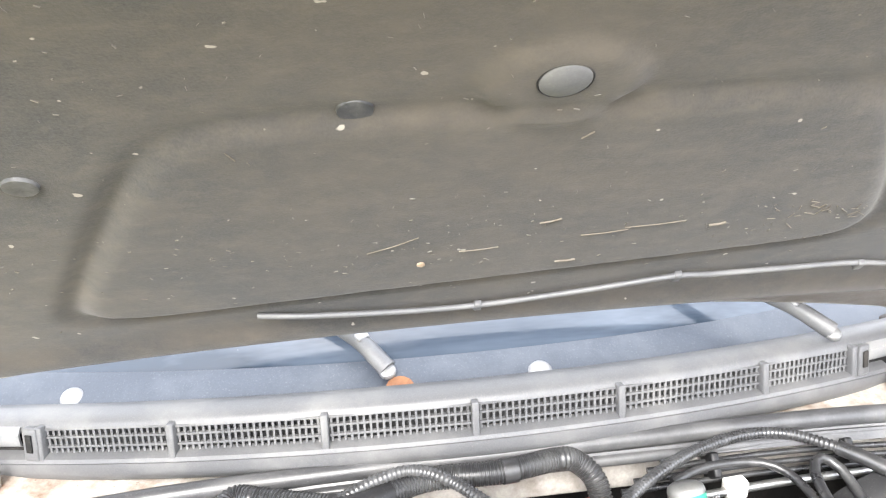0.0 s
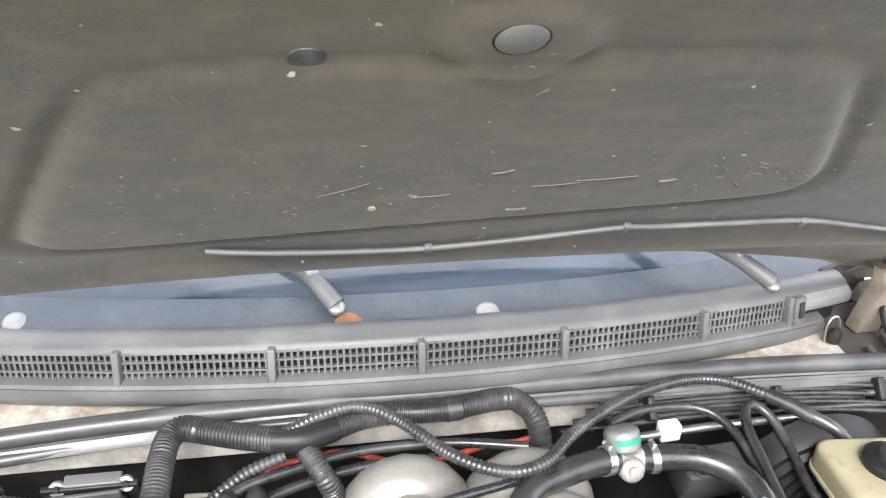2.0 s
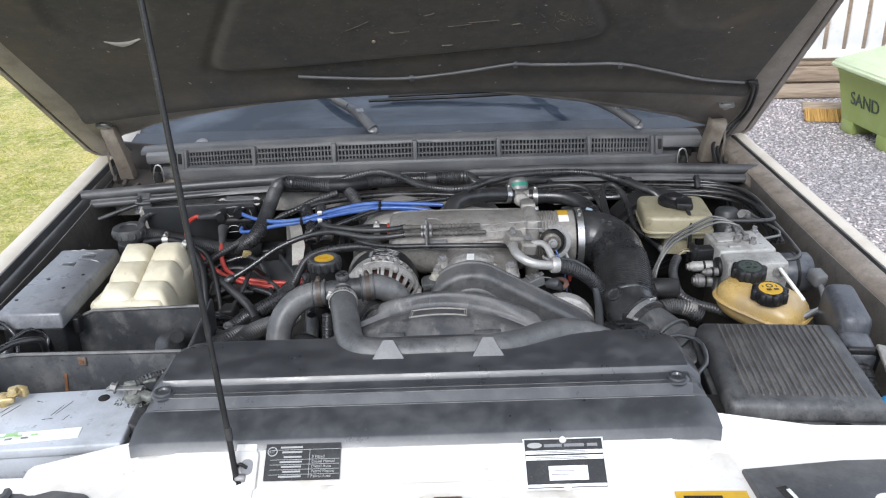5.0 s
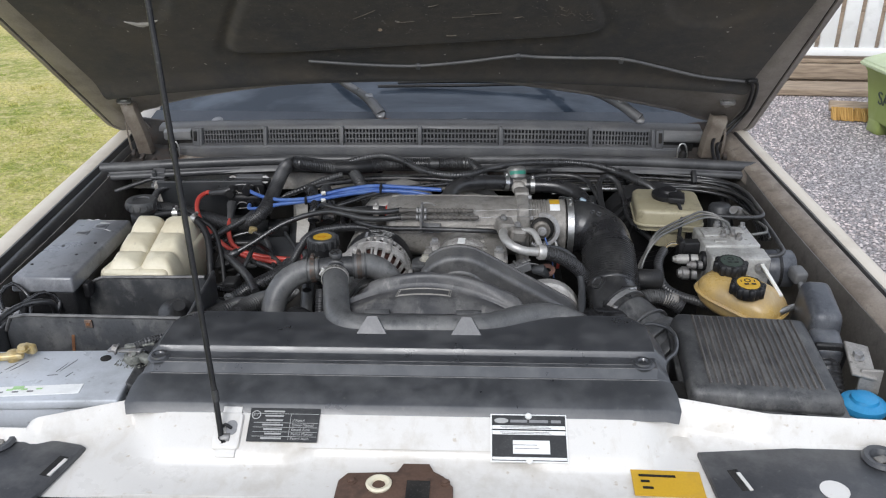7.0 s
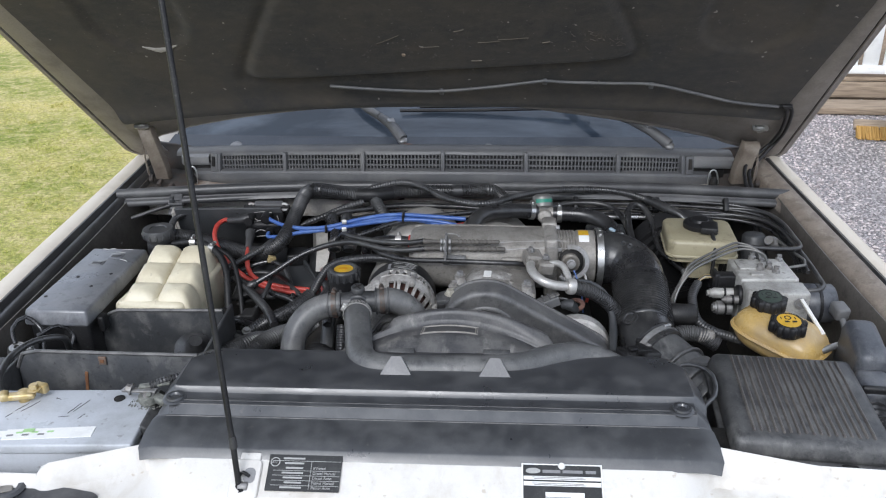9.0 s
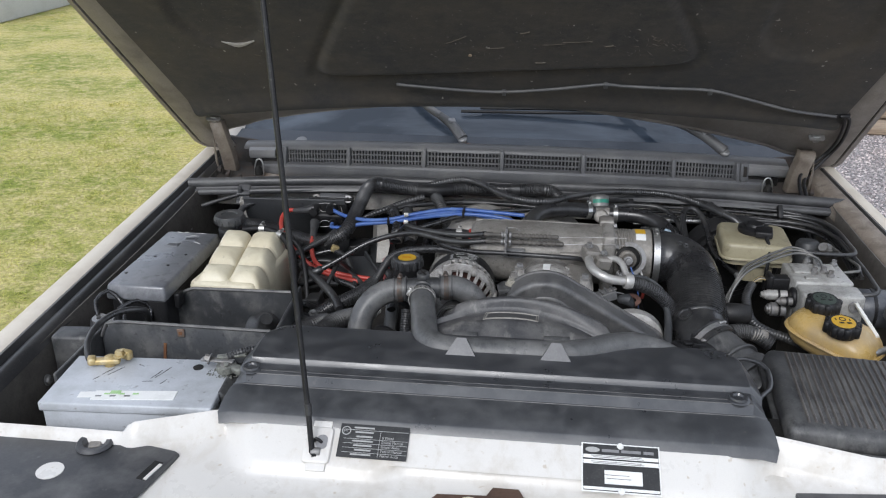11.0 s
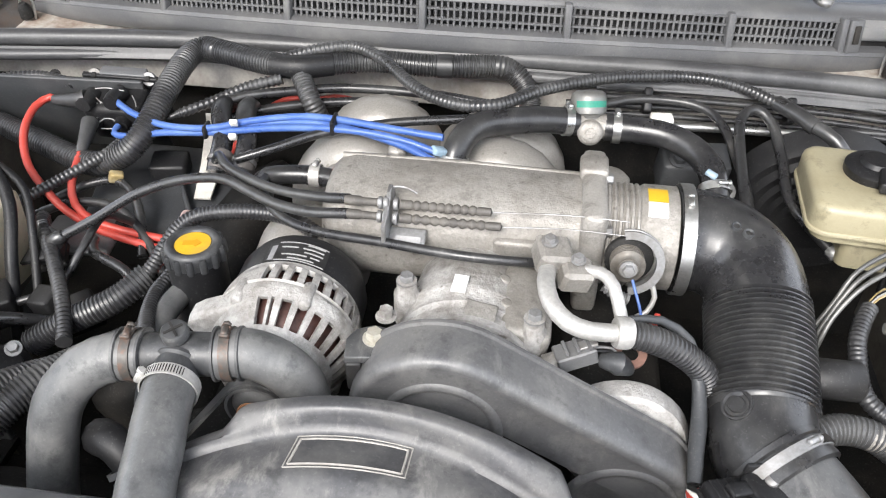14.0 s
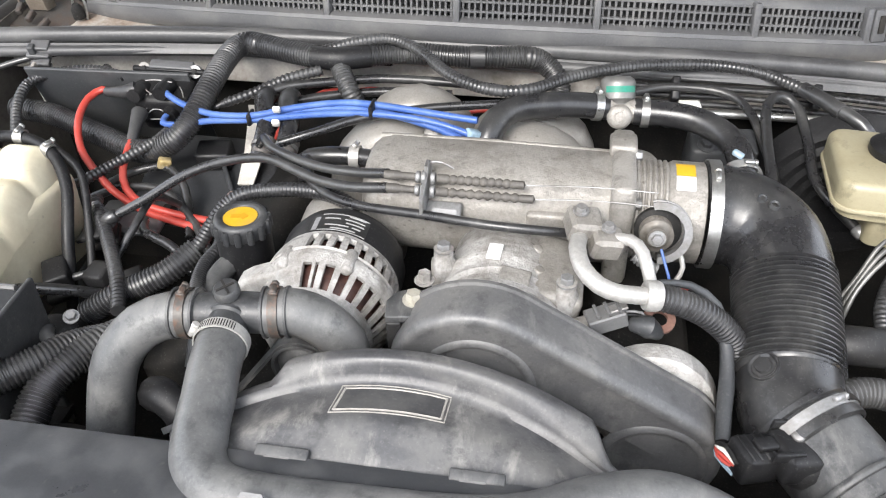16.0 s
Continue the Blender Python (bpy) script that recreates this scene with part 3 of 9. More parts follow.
def grass_stuff():
    rng = np.random.RandomState(3)
    verts, faces = [], []
    for zone, count in (((-4.6, -0.95, 0.2, 6.0), 60000), ((-9.5, -2.5, 4.0, 13.0), 40000)):
        x0, x1, y0, y1 = zone
        tufts = [(rng.uniform(x0, x1), rng.uniform(y0, y1), rng.uniform(0.02, 0.10)) for _ in range(count // 60)]
        for i in range(count):
            tx, ty, ts = tufts[i % len(tufts)]
            x, y = (rng.uniform(x0, x1), rng.uniform(y0, y1)) if i % 2 else (rng.normal(tx, ts), rng.normal(ty, ts))
            h, a, w = rng.uniform(0.008, 0.024), rng.uniform(0, 6.28), rng.uniform(0.0009, 0.0022)
            lx, ly = rng.uniform(-0.03, 0.03, 2)
            k = len(verts)
            verts += [(x - w * math.cos(a), y - w * math.sin(a), 0), (x + w * math.cos(a), y + w * math.sin(a), 0), (x + lx, y + ly, h)]
            faces.append((k, k + 1, k + 2))
    me = bpy.data.meshes.new("grass")
    me.from_pydata(verts, [], faces)
    me.materials.append(M["blade"])
    tagged(new("grass", me), "short patchy yellow-green lawn grass", "grass", kind="stuff")


def gravel_stuff():
    rng = np.random.RandomState(5)
    verts, faces = [], []
    oct_v = np.array([(1, 0, 0), (0, 1, 0), (-1, 0, 0), (0, -1, 0), (0, 0, 0.8), (0, 0, -0.5)], float)
    oct_f = ((0, 1, 4), (1, 2, 4), (2, 3, 4), (3, 0, 4), (1, 0, 5), (2, 1, 5), (3, 2, 5), (0, 3, 5))
    for _ in range(42000):
        x, y = rng.uniform(1.0, 4.2), rng.uniform(1.2, 6.6)
        s, a = rng.uniform(0.004, 0.0115), rng.uniform(0, 6.28)
        c, d = math.cos(a), math.sin(a)
        k = len(verts)
        for p in oct_v * rng.uniform(0.7, 1.3, (6, 1)) * s:
            verts.append((x + c * p[0] - d * p[1], y + d * p[0] + c * p[1], 0.003 + p[2] * 0.8))
        faces += [tuple(k + i for i in f) for f in oct_f]
    me = bpy.data.meshes.new("gravel")
    me.from_pydata(verts, [], faces)
    me.materials.append(M["stones"])
    tagged(new("gravel", me), "loose pale pinkish gravel stones on the drive", "gravel", kind="stuff")


grass_stuff()
gravel_stuff()


# ---- the car's body round the engine bay ----
def lerp(a, b, t):
    return a + (b - a) * t


def rim_z(y, s=-1):
    """Height of the wing's top edge along the car."""
    return 1.012 - 0.050 * (1.456 - y) if s < 0 else 1.022 - 0.055 * (1.458 - y)


car = thing("car_body", (0, 0.8, 0.0), "champagne off-road car body with its bonnet propped open", "car")
for s in (-1, 1):
    rows = []
    for k in range(15):
        y = 0.02 + 1.5 * k / 14
        z = rim_z(y, s)
        nose = max(0.0, 0.25 - y) * 0.5
        out = 0.0 if s < 0 else 0.06 * max(0.0, 1.458 - y) - 0.004
        inn = 0.014 if s < 0 else 0.022
        rows.append([(s * (a - nose + out), y, z + b) for a, b in ((0.875, -0.62), (0.895, -0.30), (0.890, -0.10), (0.876, -0.03), (0.862, -0.008), (0.848, 0), (0.812 + inn, 0.0), (0.802 + inn, -0.005), (0.799 + inn, -0.022))])
    part("wing", sheet(rows, 0.003), "wingpaint", car, "pale champagne painted front wing")
    rows = []
    for k in range(15):
        y = 0.05 + 1.4 * k / 14
        z = rim_z(y, s)
        out = 0.009 if s < 0 else 0.022 + 0.06 * max(0.0, 1.458 - y) - 0.004
        rows.append([(s * (a + out), y, z + b) for a, b in ((0.812, -0.012), (0.807, -0.003), (0.800, -0.001), (0.795, -0.008), (0.792, -0.012), (0.788, -0.008), (0.780, -0.007), (0.770, -0.012), (0.764, -0.026))])
    part("rim_gasket", sheet(rows, 0.004), "gasket", car, "black double-beaded gasket along the wing's edge")
    if s > 0:
        rows = []
        for k in range(15):
            y = 0.05 + 1.4 * k / 14
            z = rim_z(y, s)
            out = 0.06 * max(0.0, 1.458 - y)
            rows.append([(a + out, y, z + b) for a, b in ((0.812, -0.004), (0.808, -0.002), (0.795, -0.004), (0.774, -0.010), (0.768, -0.020), (0.764, -0.04))])
        part("ledge", sheet(rows, 0.003), "ledgedust", car, "dusty light-brown ledge inside the wing")
    rows = []
    for k in range(15):
        y = 0.05 + 1.4 * k / 14
        z = rim_z(y, s)
        out = 0.0 if s < 0 else 0.05 * max(0.0, 1.458 - y)
        rows.append([(s * (a + 0.006 * math.sin(5 * y) + out), y, z + b) for a, b in ((0.776, -0.016), (0.770, -0.05), (0.766, -0.12), (0.763, -0.17), (0.745, -0.20), (0.740, -0.48))])
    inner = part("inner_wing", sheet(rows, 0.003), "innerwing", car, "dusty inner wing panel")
    for y in (0.45, 0.8, 1.1):
        part("bolt", bolt((s * 0.768, y, rim_z(y, s) - 0.08), (-s, 0, 0.2), 0.007, 0.005), "dull", inner)

# Floor and bulkhead take the near-black pit colour as bay shade.
part("bay_floor", box((0, 0.72, 0.47), (1.56, 1.3, 0.02)), "pit", car, "grimy bay floor coloured near-black for shade")
part("bulkhead", box((0, 1.34, 0.72), (1.56, 0.03, 0.50)), "pit", car, "grimy bulkhead coloured near-black for shade")
part("bulkhead_step", box((0, 1.262, 0.955), (1.50, 0.012, 0.065), (-6, 0, 0), 0.003), "firewall", car, "stained pale bulkhead edge")
part("bulkhead_shelf", box((0, 1.35, 0.975), (1.33, 0.19, 0.010), (2, 0, 0), 0.003), "shelf", car, "rusty white bulkhead shelf")

# scuttle, vent grille and windscreen, bowed forward at the middle


def cy(x):
    return 1.25 + 0.30 * x * x


def strip(profile, x0, x1, n=28, thick=0.003, drop=0.11):
    """A strip across the car that follows the bow of the screen: (y, z) profile at each x."""
    rows = []
    for k in range(n + 1):
        x = lerp(x0, x1, k / n)
        rows.append([(x, cy(x) + a, b - drop * x * x) for a, b in profile])
    return sheet(rows, thick)


lip = [(0.000, 1.086), (0.002, 1.092), (0.008, 1.097), (0.030, 1.100), (0.046, 1.098), (0.054, 1.090), (0.056, 1.060)]
vent = part("vent_panel", strip(lip, -0.72, 0.72), "vent", car, "grey plastic air intake panel below the windscreen")
part("panel_face", strip([(-0.018, 1.044), (-0.016, 1.049), (-0.010, 1.051), (0.004, 1.051)], -0.66, 0.66), "vent", vent)
part("panel_apron", strip([(-0.010, 1.015), (-0.016, 1.022), (-0.019, 1.032), (-0.018, 1.044)], -0.66, 0.66), "vent", vent)
part("panel_back", strip([(0.016, 1.045), (0.016, 1.092)], -0.66, 0.66), "ventdark", vent)
RIBS = (-0.585, -0.401, -0.201, -0.007, 0.191, 0.414, 0.580)
for x in RIBS:
    sl = math.degrees(math.atan(0.6 * x))
    part("rib", box((x, cy(x) - 0.004, 1.068 - 0.11 * x * x), (0.010, 0.018, 0.052), (-8, 0, sl), 0.002), "vent", vent)
for x0, x1 in zip(RIBS, RIBS[1:]):
    b = bmesh.new()
    n = int(round((x1 - x0) / 0.0085))
    for k in range(1, n):
        x = lerp(x0, x1, k / n)
        add_box(b, (x, cy(x) + 0.003, 1.070 - 0.11 * x * x), (0.0030, 0.006, 0.042), (-6, 0, 0))
    for h in (-0.010, 0.004, 0.016):
        xm = (x0 + x1) / 2
        sl = math.degrees(math.atan(0.6 * xm))
        add_box(b, (xm, cy(xm) + 0.003 + h * 0.1, 1.070 - 0.11 * xm * xm + h), ((x1 - x0), 0.006, 0.003), (-6, 0.22 * xm * 57, sl))
    part("grille_mesh", b, "vent", vent, "", 0)
for s, xa, xb in ((-1, 0.616, 0.700), (1, 0.610, 0.722)):
    rows = [[(s * x, cy(x) + a, h - 0.11 * x * x) for a, h in ((-0.004, 1.062), (-0.012, 1.070), (-0.012, 1.086), (0.004, 1.092), (0.03, 1.096))] for x in (xa, lerp(xa, xb, 0.5), xb - 0.01, xb)]
    end = part("end_piece", sheet(rows, 0.003), "ventend", vent, "light grey plastic end cap")
    part("end_clip", box((s * 0.598, cy(0.598) - 0.010, 1.032), (0.022, 0.012, 0.048), (-8, 0, s * 18), 0.003), "vent", end)
    part("clip_slot", box((s * 0.600, cy(0.598) - 0.017, 1.036), (0.009, 0.003, 0.026), (-8, 0, s * 18), 0.001), "pit", end)
    part("drain_well", box((s * 0.652, cy(0.652) + 0.02, 1.000), (0.095, 0.03, 0.055), (0, 0, s * 20), 0.006), "pit", end, "dark drain opening")
    part("scuttle_end", box((s * 0.752, 1.462, 0.990), (0.12, 0.012, 0.11), (-8, 0, s * 22), 0.003), "hingewell", end, "rust-stained scuttle end plate")
    part("drain_loop", tube([(s * 0.672, 1.338, 0.978), (s * 0.669, 1.336, 1.005), (s * 0.661, 1.335, 1.023), (s * 0.650, 1.334, 1.022), (s * 0.645, 1.333, 1.005), (s * 0.647, 1.332, 0.978)], 0.0021, seg=8), "steel", end, "bent steel wire loop")
    part("drain_tongue", lathe((s * 0.657, 1.328, 0.985), (0, -0.2, 1), [(0, 0), (0.011, 0), (0.010, 0.016), (0.005, 0.024), (0, 0.024)], 12), "pit", end)

scut = part("scuttle_panel", strip([(0.056, 1.062), (0.064, 1.068), (0.10, 1.083), (0.122, 1.094), (0.130, 1.084)], -0.80, 0.80, drop=0.08), "scuttle", car, "blue-grey scuttle panel under the windscreen")
glassrows = []
for k in range(25):
    x = lerp(-0.80, 0.80, k / 24)
    glassrows.append([(x * (1 - 0.1 * t), cy(x) + 0.125 + 0.59 * t, 1.086 - 0.08 * x * x + 0.63 * t) for t in (0, 0.25, 0.5, 0.75, 1.0)])
part("windscreen", sheet(glassrows, 0.005), "glass", car, "dusty tinted windscreen glass with sky-reflection streaks painted in")
for x in (-0.564, 0.101):
    part("button", lathe((x, cy(x) + 0.082, 1.074 - 0.08 * x * x), (0, -0.5, 0.85), [(0, 0), (0.018, 0), (0.017, 0.003), (0.011, 0.007), (0, 0.009)], 20), "capgrey", scut, "round white cap")
for sx in (-1, 1):
    part("pillar", tube([(sx * 0.81, 1.55, 1.00), (sx * 0.785, 1.74, 1.19), (sx * 0.74, 2.24, 1.65)], 0.045, seg=12), "champagne", car, "painted windscreen pillar")
part("roof_panel", box((0, 2.92, 1.735), (1.4, 1.7, 0.06), (0, 0, 0), 0.02), "champagne", car)
part("cabin_front", box((0, 2.0, 0.62), (1.6, 0.9, 0.7), (0, 0, 0), 0.03), "champagne", car)

for x0, y0, z0, dx, bl in ((-0.113, 1.345, 1.088, -0.105, (-0.75, -0.25, 1.53)), (0.545, 1.350, 1.076, -0.150, (-0.125, 0.385, 1.427))):
    wip = thing("windscreen_wiper", (x0, y0, z0), "black wiper arm with a long blade resting on the screen", "wiper", "windscreen wipers")
    ya, za = y0 + 0.062, z0 + 0.078
    part("arm_base", tube([(x0, y0, z0 + 0.008), (x0 + dx * 0.3, y0 + 0.030, z0 + 0.036), (x0 + dx * 0.6, y0 + 0.042, z0 + 0.056)], 0.0125, radii=[(0, 1.1), (0.6, 1.0), (1, 0.8)]), "vent", wip)
    part("arm_joint", box((x0 + dx * 0.32, y0 + 0.032, z0 + 0.042), (0.020, 0.014, 0.020), (35, 0, 35), 0.003), "dull", wip)
    part("arm", tube([(x0 + dx * 0.6, y0 + 0.042, z0 + 0.056), (x0 + dx, ya, za), (x0 + dx * 1.6, ya + 0.035, za + 0.055)], 0.010), "vent", wip)
    part("spindle_cap", lathe((x0, y0, z0), (0, -0.4, 0.9), disc(0.012, 0.012, 0.003), 16), "dull", wip)
    xb0, xb1, yb = bl
    zb = 1.086 + 1.068 * (yb - 1.375) + 0.008
    part("blade", tube([(xb0, yb - 0.010, zb), ((xb0 + xb1) / 2, yb - 0.012, zb + 0.004), (xb1, yb + 0.008, zb + 0.006)], 0.0042, seg=6), "black", wip, "rubber wiper blade")
    part("blade_yoke", tube([(lerp(xb0, xb1, 0.1), yb - 0.008, zb + 0.010), ((xb0 + xb1) / 2, yb - 0.012, zb + 0.014), (lerp(xb0, xb1, 0.9), yb - 0.006, zb + 0.012)], 0.0042, seg=6), "black", wip)
part("rust_patch", lathe((-0.098, 1.322, 1.075), (0, -0.4, 0.9), disc(0.02, 0.004), 16), "rust", scut)

# rubber seal across the back of the bay
seal = thing("bay_seal", (0, 1.25, 0.98), "black rubber weather seal along the bulkhead edge", "seal")
part("seal_bead", tube([(-0.800, 1.206, 0.994), (-0.6, 1.224, 1.001), (-0.4, 1.238, 1.006), (-0.2, 1.242, 1.009), (0, 1.243, 1.010), (0.2, 1.245, 1.010), (0.5, 1.250, 1.006), (0.825, 1.243, 0.994)], 0.013, step=0.03, seg=14), "sealrubber", seal)
part("seal_flange", tube([(-0.800, 1.187, 0.976), (-0.6, 1.203, 0.983), (-0.4, 1.222, 0.988), (-0.2, 1.228, 0.991), (0, 1.229, 0.992), (0.2, 1.230, 0.991), (0.5, 1.234, 0.987), (0.825, 1.226, 0.975)], 0.0085, step=0.03, seg=12), "sealrubber", seal)
web = []
for k in range(25):
    x = lerp(-0.800, 0.825, k / 24)
    y = 1.244 - 0.062 * max(0.0, -x - 0.2) - 0.006 * max(0.0, x - 0.4)
    z = 1.010 - 0.026 * x * x
    web.append([(x, y - 0.010, z - 0.008), (x, y - 0.0145, z - 0.013), (x, y - 0.017, z - 0.016), (x, y - 0.019, z - 0.020)])
part("seal_web", sheet(web, 0.002), "sealrubber", seal)
part("seal_carrier", tube([(-0.800, 1.213, 0.978), (-0.4, 1.244, 0.987), (0, 1.248, 0.992), (0.4, 1.250, 0.990), (0.825, 1.243, 0.977)], 0.010, step=0.03), "vent", seal)


# ---- the bonnet ----
def B(x, u, w=0.0):
    """A point on the bonnet: x across, u up its inner face from the wire line, w out of the face towards the engine."""
    k = math.sqrt(0.5)
    return Vector((x, 1.215 - k * u - k * w, 1.248 + k * u - k * w))


def step01(a):
    a = max(0.0, min(1.0, a))
    return a * a * (3 - 2 * a)


bon = thing("bonnet", (0, 1.33, 1.1), "open champagne bonnet with a dark felt insulation pad underneath", "bonnet")


def rear(x):
    """Where the bonnet's rear edge lies, up the inner face; it sweeps further back on one side."""
    if x > 0:
        return -0.100 - 0.005 * math.exp(-x / 0.1) - 0.22 * (x / 0.80) ** 1.7
    return -0.105 - 0.17 * (abs(x) / 0.80) ** 2.2 - 0.4 * max(0.0, abs(x) - 0.76)


def half(u, s):
    """Half width to the outer edge; the bonnet stands a little askew on its hinges."""
    u = max(-0.4, min(u, 0.5))
    return 0.913 + 0.102 * u if s < 0 else 0.876 + 0.022 * u


def pad_half(u, s):
    u = max(-0.4, min(u, 0.3))
    return 0.828 + 0.150 * u if s < 0 else 0.797 + 0.100 * u


rows = []
for k in range(33):
    v = -1 + 2 * k / 32
    bow = 0.05 * (1 - v * v)
    row = []
    for t in (0, 0.06, 0.15, 0.3, 0.45, 0.6, 0.9, 1.0):
        u = lerp(rear(v * 0.8), 1.12, t)
        row.append(B(v * half(u, v), u, -0.040 - bow * 0.35))
    rows.append(row)
part("outer_skin", sheet(rows, 0.003), "champagne", bon, "champagne painted outer skin")
for s in (-1, 1):
    rows, seam = [], []
    for k in range(41):
        u = lerp(-0.355, 1.12, (k / 40) ** 1.2)
        h = half(u, s) - 0.035 * max(0.0, (-0.315 - u) / 0.04) ** 2
        g = h - pad_half(u, s) + 0.012
        seam.append(B(s * (h - 0.0195), u, -0.0145))
        rows.append([B(s * (h + a), u, w) for a, w in ((0.0, -0.042), (0.004, -0.034), (0.002, -0.022), (-0.004, -0.012), (-0.017, -0.010), (-0.018, -0.017), (-0.021, -0.017), (-0.022, -0.012), (-g * 0.62, -0.010), (-g * 0.70, -0.014), (-g, -0.016))])
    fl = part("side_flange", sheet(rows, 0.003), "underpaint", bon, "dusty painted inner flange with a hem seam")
    part("hem_sealer", tube(seam, 0.0016, seg=6, smooth=False), "pit", fl, "dark sealer in the hem")
rows = []
for k in range(41):
    x = -0.83 + 1.66 * k / 40
    fold = 0.006 * step01((abs(x) - 0.665) / 0.02)
    rows.append([B(x, rear(x) + d, w + fold) for d, w in ((0.0, -0.042 + 0.014 * step01(x / 0.3)), (0.004, -0.034 + 0.008 * step01(x / 0.3)), (0.012, -0.024), (0.016, -0.026), (0.022, -0.022), (0.16 + 0.05 * step01(x / 0.5), -0.020))])
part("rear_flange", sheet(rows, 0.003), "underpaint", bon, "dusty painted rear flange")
part("flange_hole", lathe(B(0.627, -0.146, -0.021), (0, -0.7071, -0.7071), [(0, 0.001), (0.0085, 0.001), (0.0100, 0.0015), (0.0105, 0)], 20), "pit", bon, "small round hole")
PANEL = ((-0.464, 0.026), (0.426, 0.118), (0.290, 0.422), (-0.276, 0.418))


def edge_gap(x, u):
    """Distance inside the raised middle panel of the pad (negative outside)."""
    d = 0.0
    for (xa, ua), (xb, ub) in zip(PANEL, PANEL[1:] + PANEL[:1]):
        l = math.hypot(xb - xa, ub - ua)
        d += math.exp(-max(-1.0, ((xb - xa) * (u - ua) - (ub - ua) * (x - xa)) / l) / 0.028)
    return -0.028 * math.log(d)


def pad_height(x, u):
    """Relief of the felt: a raised middle panel with a groove round it, dished fields beside it and a dome for the plug."""
    w = -0.010
    g = edge_gap(x, u)
    w += 0.008 * step01((g + 0.004) / 0.018)
    w -= (0.0065 - 0.0035 * step01((u - 0.34) / 0.05)) * max(0.0, 1 - abs(g + 0.008) / 0.014)
    for sx in (-1, 1):
        d = max(abs(x - sx * 0.625) / 0.11, (0.36 - u) / 0.235, (u - 0.36) / 0.30)
        r = math.hypot((x - sx * 0.625) / 0.115, max(0.0, 0.245 - u) / 0.115)
        w -= 0.010 * step01((1.0 - max(r, abs(u - 0.45) / 0.35)) / 0.22)
    d = math.hypot((x - 0.008) / 0.057, (u - 0.452) / 0.044)
    w += 0.0085 * step01((1.12 - d) / 0.24)
    w += 0.012 * math.exp(-((u - 0.62) / 0.09) ** 2)
    w += 0.003 * math.sin(x * 2.1 + 0.6) * math.sin(u * 3.0)
    return w


rows = []
NX, NU = 190, 150
for i in range(NX + 1):
    v = -1 + 2 * i / NX
    r0 = -0.078 - 0.060 * abs(v) ** 2.2 - 0.030 * max(0.0, -v) ** 1.5
    row = []
    for j in range(-2, NU + 1):
        u = r0 + 0.006 * j if j < 0 else lerp(r0 + 0.012, 1.04, (j / NU) ** 1.3)
        x = v * pad_half(u, v)
        if j < 0:
            row.append(B(x, r0 - 0.004 * (j == -2), -0.03 if j == -2 else -0.006))
            continue
        roll = 0.014 * math.exp(-((u - r0 - 0.028) / 0.03) ** 2)
        row.append(B(x, u, pad_height(x, u) + roll))
    rows.append(row)
pad = part("insulation_pad", sheet(rows, 0), "felt", bon, "dark felt pad with dust, lint and moulded panels", 60)
part("plug", lathe(B(0.006, 0.462, 0.0), (0, -0.7071, -0.7071), [(0, -0.01), (0.0186, -0.01), (0.0186, 0.0012), (0.0165, 0.0026), (0, 0.0032)], 32), "vent", bon, "round grey plug")
part("plug_rim", lathe(B(0.006, 0.462, 0.0), (0, -0.7071, -0.7071), [(0.0188, -0.01), (0.0202, -0.01), (0.0202, 0.0010), (0.0195, 0.0014), (0.0188, 0.0010)], 32), "black", bon)
for x, u in ((-0.136, 0.425), (-0.39, 0.349), (0.392, 0.350), (-0.70, 0.60), (0.70, 0.60)):
    part("fastener", lathe(B(x, u, pad_height(x, u) - 0.001), (0, -0.7071, -0.7071), [(0, 0.001), (0.014, 0), (0.013, 0.004), (0.006, 0.005), (0, 0.003)], 20), "black_dust", bon)
WIRE = ((-0.26, 0.012, -0.006), (-0.206, 0.014, 0.0), (-0.10, 0.006, 0.002), (-0.006, 0.004, 0.002), (0.11, 0.022, 0.002), (0.220, 0.046, 0.002), (0.26, 0.042, 0.002), (0.36, 0.034, 0.0), (0.460, 0.030, 0.0), (0.56, -0.006, 0.0), (0.66, -0.045, 0.0), (0.765, -0.065, 0.0))
part("washer_tube", tube([B(*p) for p in WIRE], 0.0036, step=0.02), "vent", bon, "thin grey washer tube")
for x, u in ((-0.006, 0.004), (0.225, 0.046), (0.460, 0.030)):
    part("tube_clip", box(B(x, u - 0.004, 0.001), (0.010, 0.008, 0.018), (45, 0, 0), 0.002), "vent", bon)
for d in (0.0, 0.011):
    part("washer_tube", tube([B(0.765 + d, -0.060, 0.0), B(0.783 + d, -0.068, 0.004), B(0.797 + d, -0.121, 0.003), B(0.803 + d, -0.184, 0.003), B(0.795 + d, -0.235, 0.006), (0.756 + d, 1.36, 1.050 - d), (0.730 + d, 1.33, 1.034 - d), (0.724 + d, 1.30, 1.014), (0.724 + d, 1.27, 0.998), (0.730 + d, 1.20, 0.933), (0.73, 1.05, 0.88)], 0.0042), "black", bon, "black washer pipe running down into the bay")
part("tube_elbow", box(B(0.780, -0.056, 0.004), (0.024, 0.010, 0.010), (45, 0, 0), 0.003), "black", bon)
